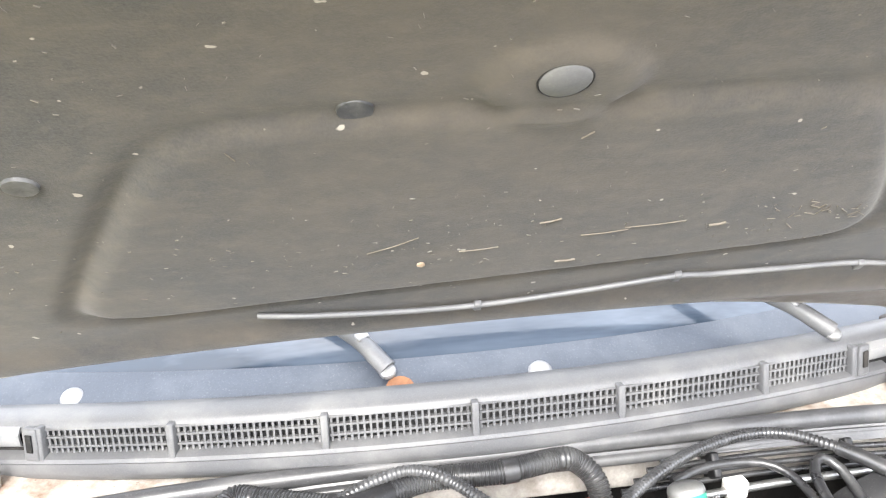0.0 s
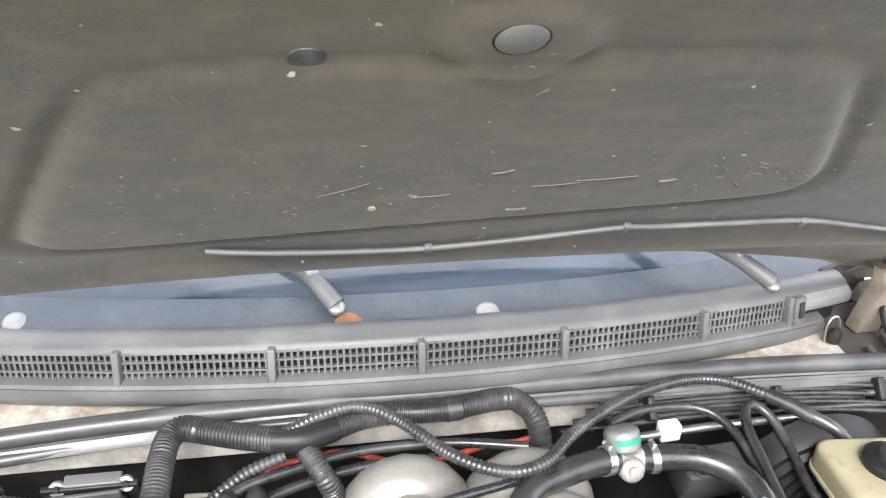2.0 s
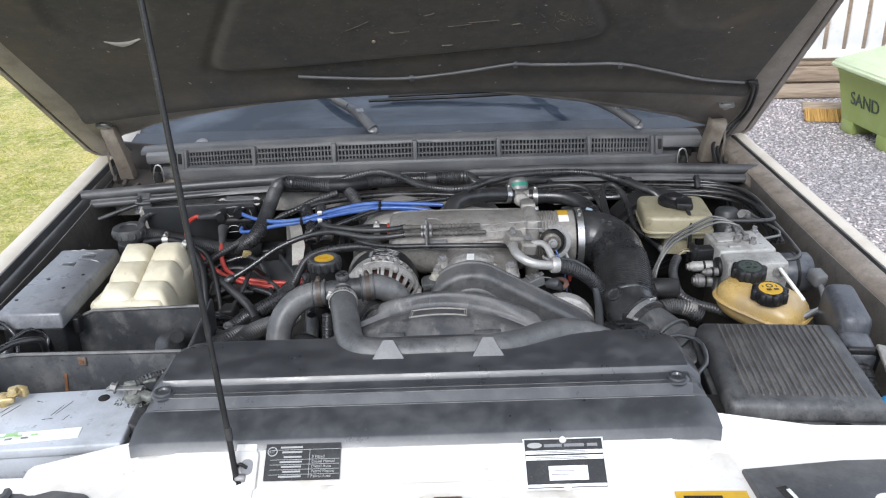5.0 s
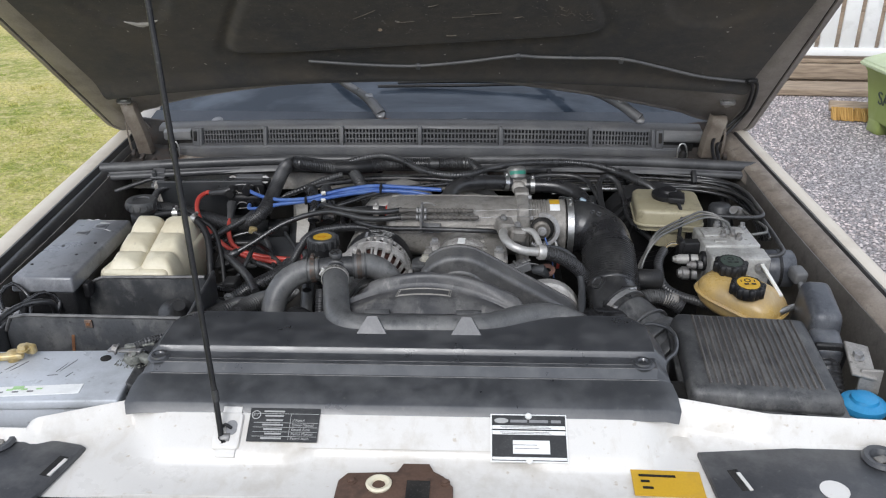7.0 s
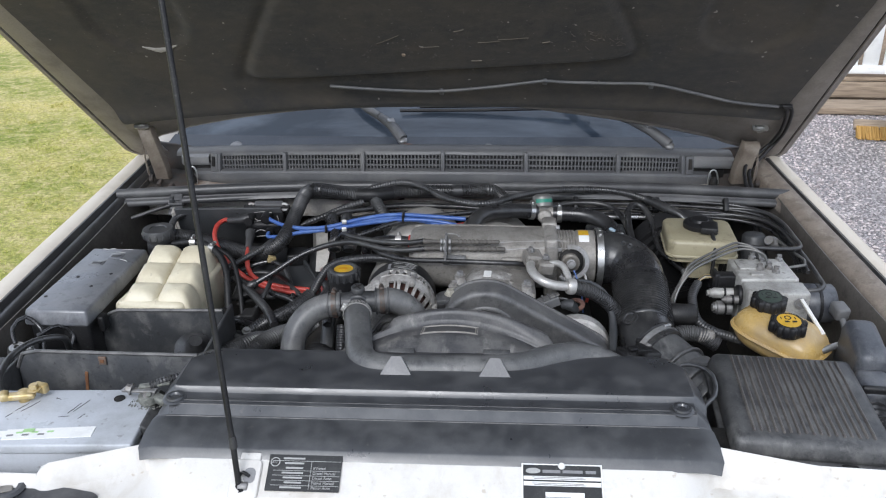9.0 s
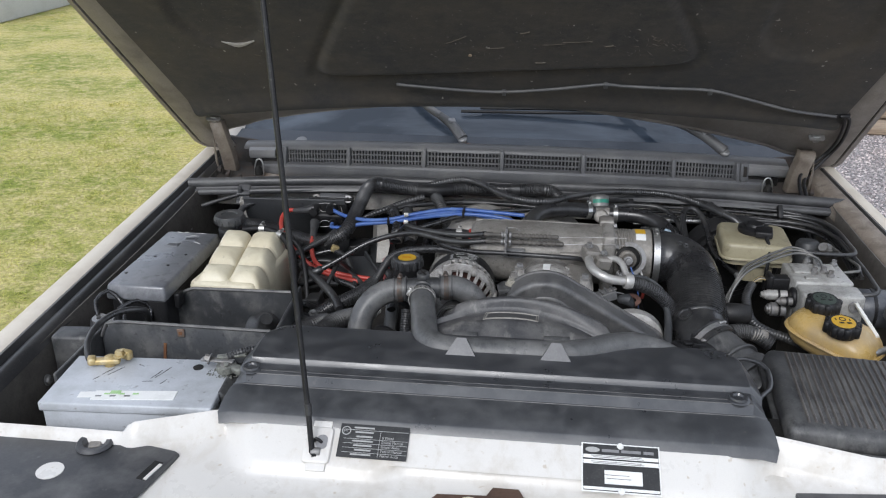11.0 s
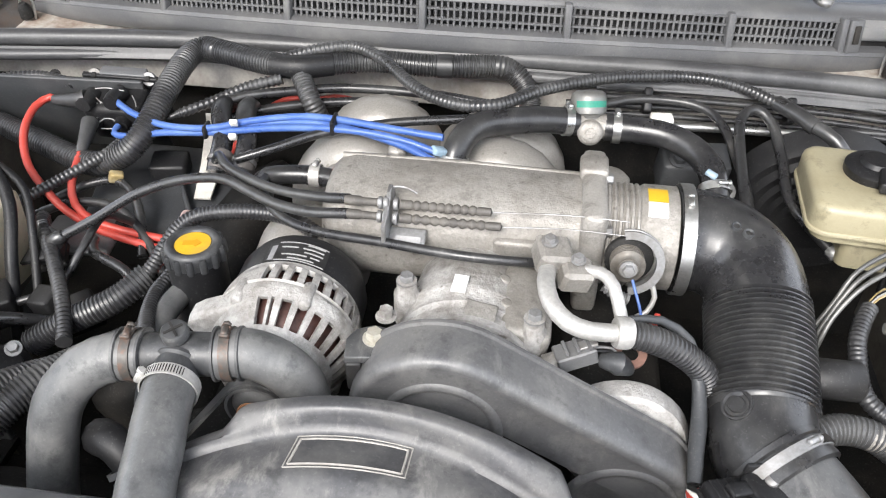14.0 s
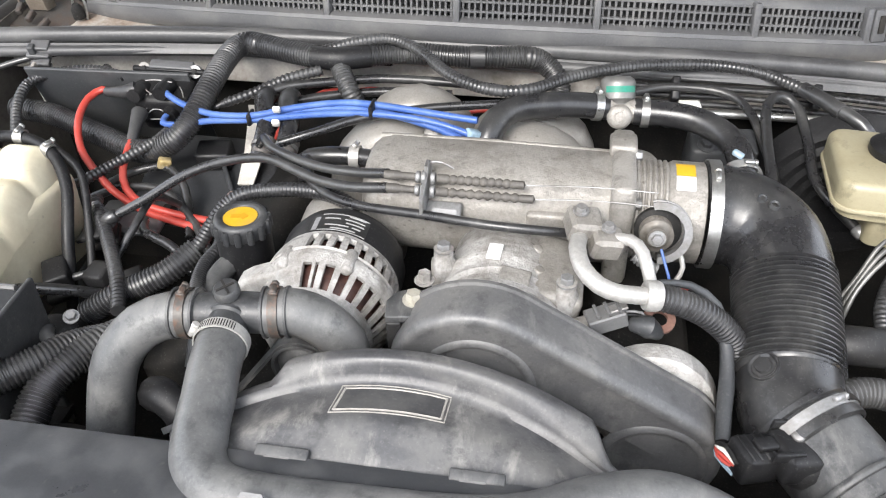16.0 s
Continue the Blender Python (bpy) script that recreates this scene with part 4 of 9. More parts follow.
for s in (-1, 1):
    x0 = 0.772 if s < 0 else 0.756
    m = Matrix.Translation(B(s * x0, -0.170, -0.012)) @ Matrix.Rotation(radians(-135), 4, "X")
    plate = part("hinge_plate", prism([(-0.019, -0.012), (0.019, -0.012), (0.019, 0.012), (0.015, 0.016), (-0.015, 0.016), (-0.019, 0.012)], m, 0.004, 0.001), "steel", bon, "bright steel hinge plate")
    part("hinge_bolt", bolt(B(s * x0, -0.178, -0.006), (0, -0.7071, -0.7071), 0.0085, 0.007), "steel", plate)
    mid = [(x0 - 0.002, 1.345, 1.123), (x0 - 0.006, 1.338, 1.110), (x0 - 0.012, 1.333, 1.095), (x0 - 0.018, 1.331, 1.075), (x0 - 0.024, 1.333, 1.05), (x0 - 0.028, 1.338, 1.02), (x0 - 0.030, 1.345, 0.985)]
    if s > 0:
        mid[:4] = [(x0 - 0.004, 1.392, 1.076), (x0 - 0.008, 1.366, 1.086), (x0 - 0.011, 1.347, 1.089), (x0 - 0.014, 1.336, 1.084), (x0 - 0.018, 1.331, 1.072)]
    rows = []
    for x, y, z in mid:
        rows.append([(s * (x + a), y + d, z) for a, d in ((-0.019, 0.024), (-0.0185, 0.004), (-0.016, 0.0), (-0.010, 0.0015), (0.010, 0.0015), (0.016, 0.0), (0.0185, 0.004), (0.019, 0.024))])
    part("hinge_arm", sheet(rows, 0.003), "hingebrown", bon, "curved khaki-brown stained hinge strap")
    rows = [[(s * (x0 + 0.004 + 0.010 * t), y + 0.004 + 0.02 * t, z - 0.01 - 0.03 * t) for x, y, z in mid[1:]] for t in (0.0, 0.5, 1.0)]
    part("hinge_web", sheet(rows, 0.003), "hingebrown", bon, "stained side web of the hinge")
    well = part("hinge_well", sheet([[(s * 0.66, 1.27, 0.975), (s * 0.70, 1.30, 0.975), (s * 0.785, 1.30, 0.975)], [(s * 0.66, 1.40, 0.98), (s * 0.70, 1.42, 0.985), (s * 0.785, 1.43, 0.99)]], 0.004), "hingewell", car, "rusty corner under the hinge")
    for k, (a, c) in enumerate(((0.70, 1.29), (0.735, 1.31), (0.765, 1.33))):
        part("weld_tab", box((s * a, c, 0.985 + 0.004 * k), (0.010, 0.022, 0.010), (20, s * 8, s * (15 - 12 * k)), 0.002), "hingewell", well)
# lint, straw and scratches on the felt
for xa, ua, xb, ub, r in ((-0.133, 0.182, -0.084, 0.212, 0.0006), (-0.042, 0.170, -0.003, 0.174, 0.0007), (0.078, 0.187, 0.125, 0.193, 0.0007), (0.12, 0.198, 0.181, 0.204, 0.0007), (0.210, 0.187, 0.226, 0.191, 0.0014), (0.064, 0.121, 0.086, 0.122, 0.0014), (0.03, 0.225, 0.05, 0.232, 0.0010)):
    pa, pb = B(xa, ua, pad_height(xa, ua) + 0.0008), B(xb, ub, pad_height(xb, ub) + 0.0008)
    part("straw", tube([pa, (pa + pb) / 2 + Vector((0.001, -0.0006, -0.0004)), pb], r, seg=5), "lintgrey", bon)
rng = random.Random(4)
for k in range(34):
    x, u = (0.325 + rng.gauss(0, 0.03), 0.195 + rng.gauss(0, 0.014)) if k < 26 else (rng.uniform(-0.7, 0.7), rng.uniform(-0.02, 0.6))
    l, a = rng.uniform(0.002, 0.008), rng.uniform(0, 3.1)
    pa = B(x - l * math.cos(a), u - l * math.sin(a), pad_height(x, u) + 0.0008)
    pb = B(x + l * math.cos(a), u + l * math.sin(a), pad_height(x, u) + 0.0008)
    part("lint", tube([pa, pb], rng.uniform(0.0003, 0.0007), seg=4, smooth=False), "lintgrey", bon)
specks = bmesh.new()
rng = random.Random(11)
for k in range(700):
    x, u = rng.uniform(-0.75, 0.75), rng.choice((rng.uniform(-0.05, 0.85), rng.gauss(0.56, 0.07), rng.gauss(0.20, 0.05)))
    l, a, r = rng.uniform(0.0006, 0.0026), rng.uniform(0, 3.1), rng.uniform(0.00025, 0.0007)
    w = pad_height(x, u) + 0.0004
    add_tube(specks, [B(x - l * math.cos(a), u - l * math.sin(a), w), B(x + l * math.cos(a), u + l * math.sin(a), w)], r, seg=4, smooth=False)
tagged(part("lint_specks", specks, "lintpale", bon), kind="stuff")
part("lint_ball", lathe(B(-0.079, 0.143, pad_height(-0.079, 0.143) - 0.001), (0, -0.7, -0.7), [(0, 0), (0.004, 0.001), (0.0045, 0.003), (0, 0.005)], 10), "deckwood", bon)
part("scuff", tube([B(-0.645, 0.150, pad_height(-0.645, 0.15) + 0.001), B(-0.605, 0.143, pad_height(-0.605, 0.143) + 0.001), B(-0.565, 0.160, pad_height(-0.565, 0.16) + 0.001)], 0.006, seg=6, radii=[(0, 0.2), (0.5, 1), (1, 0.3)]), "grease", bon)

# prop rod
rod = thing("bonnet_stay", (-0.225, 0.235, 0.93), "thin black steel rod that props the bonnet open", "prop rod")
part("rod", tube([(-0.222, 0.236, 0.940), (-0.224, 0.228, 0.934), (-0.228, 0.230, 0.940), (-0.234, 0.248, 0.985), (-0.300, 0.392, 1.535), (-0.348, 0.496, 1.935), (-0.351, 0.505, 1.965)], 0.0041, step=0.03), "rodblack", rod)

part("rod_sleeve", tube([(-0.2345, 0.250, 0.988), (-0.2365, 0.2545, 1.004)], 0.0056, seg=12, smooth=False), "rubberhot", rod, "short dull rubber sleeve")
part("rod_pivot", lathe((-0.230, 0.234, 0.936), (1, 0, 0), disc(0.007, 0.014, 0.001), 16), "dull", rod, "zinc pivot bush")

# slam panel and front edge
nose = thing("slam_panel", (0, 0.2, 0.9), "white painted front slam panel with labels and a bonnet latch", "panel")
rows = []
for k in range(161):
    x = lerp(-0.80, 0.80, k / 160)
    t = abs(x - 0.025)
    e = step01((t - 0.335) / 0.07)
    far = max(0.0, t - 0.40)
    dip = 0.018 * step01((-x - 0.505) / 0.014) + 0.010 * step01((-x - 0.325) / 0.03) if x < 0 else 0.045 * far
    side = ((0.318, 0.960), (0.310, 0.966), (0.302, 0.961), (0.292, 0.932), (0.282, 0.918), (0.245, 0.914), (0.205, 0.912), (0.170, 0.911), (0.145, 0.909), (0.136, 0.890), (0.13, 0.70))
    mid = ((0.305, 0.962), (0.290, 0.962), (0.280, 0.958), (0.226, 0.928), (0.216, 0.922), (0.210, 0.911), (0.204, 0.908), (0.170, 0.908), (0.145, 0.909), (0.136, 0.890), (0.13, 0.70))
    notch = step01((0.19 - abs(x - 0.05)) / 0.05)
    row = []
    for i, ((ya, za), (yb, zb)) in enumerate(zip(mid, side)):
        y, z = lerp(ya, yb, e), lerp(za, zb, e)
        if i < 4:
            z -= dip * e
        if 4 <= i <= 6:
            y += 0.020 * notch * (1 - e)
        row.append((x, y - ((0.40 * min(far, 0.13) + 0.012) if x < 0 else 0.22 * min(far, 0.13)) * e * (1 if i < 6 else 0.4), z))
    rows.append(row)
part("panel", sheet(rows, 0.002), "white", nose, "white painted panel with dirt")
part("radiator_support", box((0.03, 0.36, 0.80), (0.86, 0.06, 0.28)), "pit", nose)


# ---- radiator cover and hoses ----
cov = thing("radiator_cover", (0.027, 0.38, 0.95), "black plastic radiator top cover with stepped front edge", "cover")
prof = [(0.500, 0.965), (0.498, 0.990), (0.492, 0.998), (0.480, 1.001), (0.396, 1.001), (0.386, 1.0004), (0.3815, 0.9988), (0.3785, 0.9955), (0.3765, 0.9910), (0.3735, 0.9898), (0.360, 0.9893), (0.3585, 0.9898), (0.357, 0.9893), (0.352, 0.9888), (0.350, 0.9878), (0.340, 0.9775), (0.338, 0.9764), (0.334, 0.9757), (0.310, 0.9705), (0.282, 0.9640), (0.2795, 0.9625), (0.2695, 0.9515)]
rows = []
for k in range(41):
    t = k / 40
    x = lerp(-0.385, 0.432, t)
    e = min(t, 1 - t)
    row = []
    for y, z in prof:
        hw = 0.990 if y > 0.342 else (0.986 if y > 0.336 else (0.992 if y > 0.33 else (1.0 if y > 0.2815 else (0.997 if y > 0.275 else 0.988))))
        yy, zz = y, z
        if y > 0.38:
            yy = y - 0.07 * max(0.0, 1 - e / 0.06) ** 1.5 * (y - 0.38) / 0.12
        row.append((0.0235 + (x - 0.0235) * hw, yy, zz - max(0.0, 1 - e / 0.008) * (0.020 if y > 0.342 else 0.004)))
    rows.append(row)
part("cover_top", sheet(rows, 0.003), "cover", cov, "", 22)
# Pale strips along the scuffed steps add the contrast of lit edges.
for y, z, r in ((0.3375, 0.9760, 0.0011), (0.3508, 0.9880, 0.0008), (0.3585, 0.9895, 0.0006)):
    part("worn_edge", tube([(-0.362 + 0.077 * k, y, z) for k in range(11)], r, seg=6, step=0.05), "edgewear", cov, "scuffed edge paled for its highlight")
for x in (-0.356, 0.388):
    c = part("fastener", lathe((x, 0.363, 0.9890), (0, 0, 1), [(0, 0.002), (0.006, 0.002), (0.008, 0.005), (0.012, 0.005), (0.013, 0.002), (0.016, 0.0015), (0.018, 0.0), (0, 0)], 28), "cover", cov, "round quarter-turn fastener")
for x in (-0.032, 0.119):
    b = bmesh.new()
    pts = [(-0.0245, 0.007, 0.0), (0.0245, 0.007, 0.0), (0.0075, 0.026, 0.023), (-0.0075, 0.026, 0.023), (-0.021, 0.034, -0.004), (0.021, 0.034, -0.004)]
    vs = [b.verts.new((x + p[0], 0.412 + p[1], 1.0 + p[2])) for p in pts]
    for f in ((0, 1, 2, 3), (0, 3, 4), (1, 5, 2), (3, 2, 5, 4), (0, 4, 5, 1)):
        b.faces.new([vs[i] for i in f])
    part("peg", b, "peg", cov, "grey wedge-shaped hose guide", 0)
part("edge_loop", tube([(0.405, 0.520, 0.930), (0.425, 0.528, 0.962), (0.458, 0.505, 0.968), (0.464, 0.473, 0.965), (0.456, 0.440, 0.962), (0.440, 0.420, 0.962), (0.420, 0.400, 0.945)], 0.0036, seg=10), "cover", cov, "bent black rim round the duct opening")

rh = thing("radiator_hose", (-0.117, 0.6, 0.95), "thick grey-black rubber coolant hoses meeting at a plastic tee", "hose")
HR = 0.0217


def spring_clip(at, axis, turn):
    """A sprung clip: a rusty middle band between two dark rings, with a pair of tangs."""
    d = Vector(axis).normalized()
    c = part("hose_clip", band(at, axis, HR + 0.0004, 0.0085, 0.0016, turn), "rustband", rh, "spring steel hose clip with rust")
    a, b_, _ = frame_of(axis)
    for k in (-0.0105, 0.0105):
        part("clip_ring", lathe(Vector(at) + d * (k - 0.0016), axis, [(HR, 0), (HR + 0.0022, 0.0006), (HR + 0.0022, 0.0028), (HR, 0.0034)], 28), "black_dust", c)
    for k in (-12, 12):
        an = radians(turn + k)
        o = Vector(at) + (a * math.cos(an) + b_ * math.sin(an)) * (HR + 0.0035)
        part("tang", box(o, (0.0085, 0.0045, 0.0040), (-turn + 90 - k, 0, 0), 0.0008, 1), "rustband", c)


part("left_branch", tube([(-0.148, 0.624, 1.013), (-0.175, 0.621, 1.010), (-0.203, 0.612, 1.000), (-0.226, 0.594, 0.972), (-0.233, 0.572, 0.925), (-0.238, 0.552, 0.86), (-0.24, 0.54, 0.75)], HR, seg=24), "rubber", rh)
part("right_branch", tube([(-0.088, 0.630, 1.016), (-0.068, 0.634, 1.017), (-0.050, 0.636, 1.012), (-0.033, 0.637, 1.000), (-0.021, 0.638, 0.981), (-0.017, 0.638, 0.958), (-0.014, 0.637, 0.90)], HR, seg=24, step=0.006), "rubber", rh)
part("front_branch", tube([(-0.117, 0.596, 1.010), (-0.112, 0.565, 1.010), (-0.106, 0.535, 1.006), (-0.101, 0.505, 1.001), (-0.092, 0.476, 0.996), (-0.070, 0.457, 0.992), (-0.03, 0.452, 0.991), (0.04, 0.453, 0.991), (0.11, 0.455, 0.992), (0.165, 0.464, 0.994), (0.215, 0.486, 0.996), (0.265, 0.500, 0.990), (0.32, 0.494, 0.968), (0.37, 0.475, 0.93)], HR + 0.0006, seg=24, ribs=0.0036, depth=0.0022), "rubber", rh, "finely wrinkled rubber hose")
tee = part("tee", tube([(-0.150, 0.624, 1.013), (-0.118, 0.627, 1.016), (-0.086, 0.630, 1.016)], 0.0190, seg=24), "black_dust", rh, "black plastic tee piece")
part("tee_leg", tube([(-0.118, 0.626, 1.015), (-0.117, 0.590, 1.010)], 0.0190, seg=24, smooth=False), "black_dust", tee)
part("tee_collar", lathe((-0.118, 0.6195, 1.014), (0, -1, -0.08), [(0.019, 0), (0.0215, 0.001), (0.0215, 0.004), (0.019, 0.006)], 28), "black_dust", tee)
b = lathe((-0.119, 0.628, 1.030), (0, -0.2, 1), [(0, 0), (0.0115, 0), (0.0110, 0.004), (0.0095, 0.005), (0.0095, 0.008), (0.0118, 0.009), (0.0118, 0.015), (0.0100, 0.0175), (0, 0.0178)], 24)
screw = part("bleed_screw", b, "black_dust", tee, "slotted bleed screw")
for turn in (40, -50):
    m = Matrix.Translation((-0.119, 0.6244, 1.0475)) @ Matrix.Rotation(radians(11.5), 4, "X") @ Matrix.Rotation(radians(turn), 4, "Z")
    part("slot", prism([(-0.0085, -0.0011), (0.0085, -0.0011), (0.0085, 0.0011), (-0.0085, 0.0011)], m, 0.0008), "pit", screw)
spring_clip((-0.160, 0.6232, 1.0122), (1, 0.07, 0.06), 95)
spring_clip((-0.078, 0.632, 1.0165), (1, 0.15, 0.02), 95)
worm = part("hose_clip", band((-0.1168, 0.5935, 1.0102), (0.10, -1, 0.0), HR + 0.0016, 0.011, 0.0014, 28), "alupipe", rh, "bright worm-drive hose clip")
wa, wb, wd = frame_of((0.10, -1, 0.0))
for k in range(15):
    an = radians(50 + 5.5 * k)
    part("thread", box(Vector((-0.1168, 0.5935, 1.0102)) + (wa * math.cos(an) + wb * math.sin(an)) * (HR + 0.0027), (0.0009, 0.008, 0.0009), (0, 0, 6)), "pit", worm)

# fan cowl: an arched hood behind the hose, with an upright lip and a shallow dished face
fan = thing("fan_cowl", (0.03, 0.56, 0.9), "dusty black plastic fan cowl with an outlined label", "fan cowl")


def cowl_ridge(x):
    u = (x - 0.05) / 0.1
    return 0.5755 + 0.0015 * u - 0.015 * u * u, 1.0096 - 0.0028 * u - 0.0119 * u * u


def cowl_lip(x):
    u = (x - 0.05) / 0.1
    return 0.5790 - 0.0085 * u * u, 1.0275 + 0.0006 * u - 0.0145 * u * u


def cowl_face(x, d):
    """A point of the face, at distance d in front of the ridge."""
    y, z = cowl_ridge(x)
    f = max(0.25, 1 - 0.30 * abs((x - 0.05) / 0.1) ** 2)
    for (d0, h0), (d1, h1) in zip(FACE, FACE[1:]):
        if d0 <= d <= d1:
            h = lerp(h0, h1, (d - d0) / (d1 - d0))
            return (x, y - d * (0.55 + 0.45 * f), z + h * (f if h > -0.004 else 1))
    return (x, y - d, z + FACE[-1][1])


FACE = ((0.0, 0.0015), (0.003, -0.0020), (0.006, -0.0042), (0.012, -0.0042), (0.026, -0.0020), (0.040, 0.0008), (0.046, 0.0012), (0.051, 0.0004), (0.058, -0.0030), (0.070, -0.0085), (0.082, -0.0145), (0.088, -0.0200), (0.092, -0.034))
rows = []
for k in range(61):
    x = lerp(-0.140, 0.232, k / 60)
    yr, zr = cowl_ridge(x)
    yt, zt = cowl_lip(x)
    f = step01((x + 0.066) / 0.016) * step01((0.226 - x) / 0.02)
    yt, zt = lerp(yr + 0.001, yt, f), lerp(zr + 0.001, zt, f)
    row = [(x, yt + 0.022, zt - 0.06), (x, yt + 0.016, zt - 0.004), (x, yt + 0.010, zt - 0.0006), (x, yt + 0.003, zt), (x, yt + 0.0005, zt - 0.0012), (x, lerp(yr, yt, 0.5), lerp(zr + 0.003, zt, 0.5)), (x, yr + 0.001, zr + 0.0035)]
    rows.append(row + [cowl_face(x, d) for d, h in FACE])
part("cowl", sheet(rows, 0), "cowl", fan)
for grow, r in ((0.0, 0.0011), (0.0032, 0.0006)):
    b = bmesh.new()
    corners = [(0.003 - grow, 0.010 - grow), (0.088 + grow, 0.010 - grow), (0.087 + grow, 0.036 + grow), (0.0 - grow, 0.038 + grow), (0.003 - grow, 0.010 - grow)]
    for (xa, da), (xb, db) in zip(corners, corners[1:]):
        add_tube(b, [Vector(cowl_face(lerp(xa, xb, t / 6), lerp(da, db, t / 6))) + Vector((0, 0, 0.0004)) for t in range(7)], r, seg=5, smooth=False)
    part("label_outline", b, "grease", fan, "raised outline with pale dust in it")
rows = [[Vector(cowl_face(x, d)) + Vector((0, 0, 0.0006)) for d in (0.0105, 0.019, 0.028, 0.0365)] for x in (0.003, 0.017, 0.031, 0.045, 0.059, 0.073, 0.0865)]
part("label_field", sheet(rows, 0.0004), "labelfield", fan, "smooth dusty label field")
for x, z in ((-0.031, 0.9965), (0.122, 0.9965)):
    tab = part("clip_tab", box((x, 0.495, z), (0.043, 0.010, 0.010), (24, 0, 0), 0.0015), "black_dust", fan, "moulded clip tab with a slot")
    part("slot", box((x - 0.003, 0.4895, z + 0.0012), (0.020, 0.002, 0.0035), (24, 0, 0)), "edgewear", tab)

# alternator
alt = thing("alternator", (-0.075, 0.75, 0.88), "corroded silver alternator with cooling slots", "alternator")
AC = Vector((-0.062, 0.0, 0.9515))


def drum(stations, slots, n=132):
    """A cast shell turned about the alternator's axis; cells of the slotted stretches are left open."""
    b = bmesh.new()
    V = [[b.verts.new((AC.x + r * math.sin(2 * math.pi * k / n), y, AC.z + r * math.cos(2 * math.pi * k / n))) for k in range(n)] for r, y in stations]
    for i in range(len(V) - 1):
        for k in range(n):
            deg = (k * 360 / n + 180) % 360 - 180
            if i in slots and -14 < deg < 150 and (k + slots[i][0]) % slots[i][1] < slots[i][2]:
                continue
            b.faces.new((V[i][k], V[i][(k + 1) % n], V[i + 1][(k + 1) % n], V[i + 1][k]))
    bmesh.ops.recalc_face_normals(b, faces=b.faces)
    bmesh.ops.solidify(b, geom=b.faces[:], thickness=0.005)
    return b


part("casing", drum([(0.020, 0.660), (0.040, 0.661), (0.048, 0.665), (0.0525, 0.671), (0.0575, 0.678), (0.0625, 0.687), (0.0665, 0.696), (0.0690, 0.703), (0.0710, 0.709), (0.0725, 0.712), (0.0725, 0.7195), (0.0705, 0.721), (0.0705, 0.723), (0.0725, 0.7245), (0.0722, 0.732), (0.0715, 0.740), (0.0700, 0.748), (0.0685, 0.750), (0.0680, 0.755), (0.060, 0.757)], {4: (2, 5, 3), 5: (2, 5, 3), 6: (2, 5, 3), 13: (1, 4, 2), 14: (1, 4, 2), 15: (1, 4, 2)}), "whitealu", alt, "white-corroded cast casing with cooling slots", 40)
part("copper_coil", lathe((AC.x, 0.683, AC.z), (0, 1, 0), [(0, 0), (0.046, 0), (0.052, 0.006), (0.057, 0.016), (0.060, 0.03), (0.060, 0.066), (0, 0.068)], 48), "coil", alt, "brown copper coil behind the slots")
part("rear_cover", lathe((AC.x, 0.755, AC.z), (0, 1, 0), [(0, 0), (0.0665, 0), (0.0675, 0.003), (0.0675, 0.034), (0.063, 0.048), (0.046, 0.06), (0, 0.062)], 48), "black", alt, "black plastic rear cover")
lab = part("type_label", lathe((AC.x, 0.757, AC.z), (0, 1, 0), [(0.0677, 0), (0.0684, 0), (0.0684, 0.028), (0.0677, 0.028)], 16, 60, 112), "labelblack", alt, "black label with pale print")
part("label_corner", lathe((AC.x, 0.758, AC.z), (0, 1, 0), [(0.0684, 0), (0.0688, 0), (0.0688, 0.022), (0.0684, 0.022)], 4, 104, 109), "capgrey", lab)
for y, a0, a1 in ((0.7600, 70, 92), (0.7655, 66, 74), (0.7655, 77, 98), (0.7710, 64, 80), (0.7765, 64, 82), (0.7765, 86, 100), (0.7820, 64, 79)):
    part("print_bar", lathe((AC.x, y, AC.z), (0, 1, 0), [(0.0684, 0), (0.0687, 0), (0.0687, 0.0016), (0.0684, 0.0016)], 6, a0, a1), "ink", lab)
for y in (0.7572, 0.7842):
    part("print_line", lathe((AC.x, y, AC.z), (0, 1, 0), [(0.0684, 0), (0.0688, 0), (0.0688, 0.0008), (0.0684, 0.0008)], 12, 61, 103), "ink", lab)
FRONT = Matrix(((1, 0, 0, 0), (0, 0, -1, 0), (0, 1, 0, 0), (0, 0, 0, 1)))
b = prism([(-0.095, 0.975), (-0.088, 1.008), (-0.104, 1.006), (-0.120, 1.001), (-0.134, 0.995), (-0.146, 0.987), (-0.150, 0.976), (-0.143, 0.965), (-0.128, 0.958), (-0.110, 0.950)], Matrix.Translation((0, 0.718, 0)) @ FRONT, 0.022, 0.006, 3)
part("mount_ear", b, "whitealu", alt, "cast mounting ear")
for k in range(4):
    a = radians((-30, 25, 80, 135)[k])
    part("casing_bolt", lathe((AC.x + 0.0690 * math.sin(a), 0.700, AC.z + 0.0690 * math.cos(a)), (0, 1, 0), disc(0.0065, 0.030, 0.002), 12), "whitealu", alt)
pul = part("pulley", lathe((AC.x, 0.626, AC.z), (0, 1, 0), [(0, 0.002), (0.020, 0.002), (0.024, 0.006), (0.026, 0.0), (0.029, 0.0), (0.029, 0.003), (0.0272, 0.005), (0.0272, 0.024), (0.029, 0.026), (0.029, 0.029), (0.012, 0.030), (0.012, 0.038)], 40), "black_dust", alt, "dusty black belt pulley")
part("pulley_nut", bolt((AC.x, 0.622, AC.z), (0, -1, 0), 0.011, 0.008), "rust", pul, "rusty pulley nut")


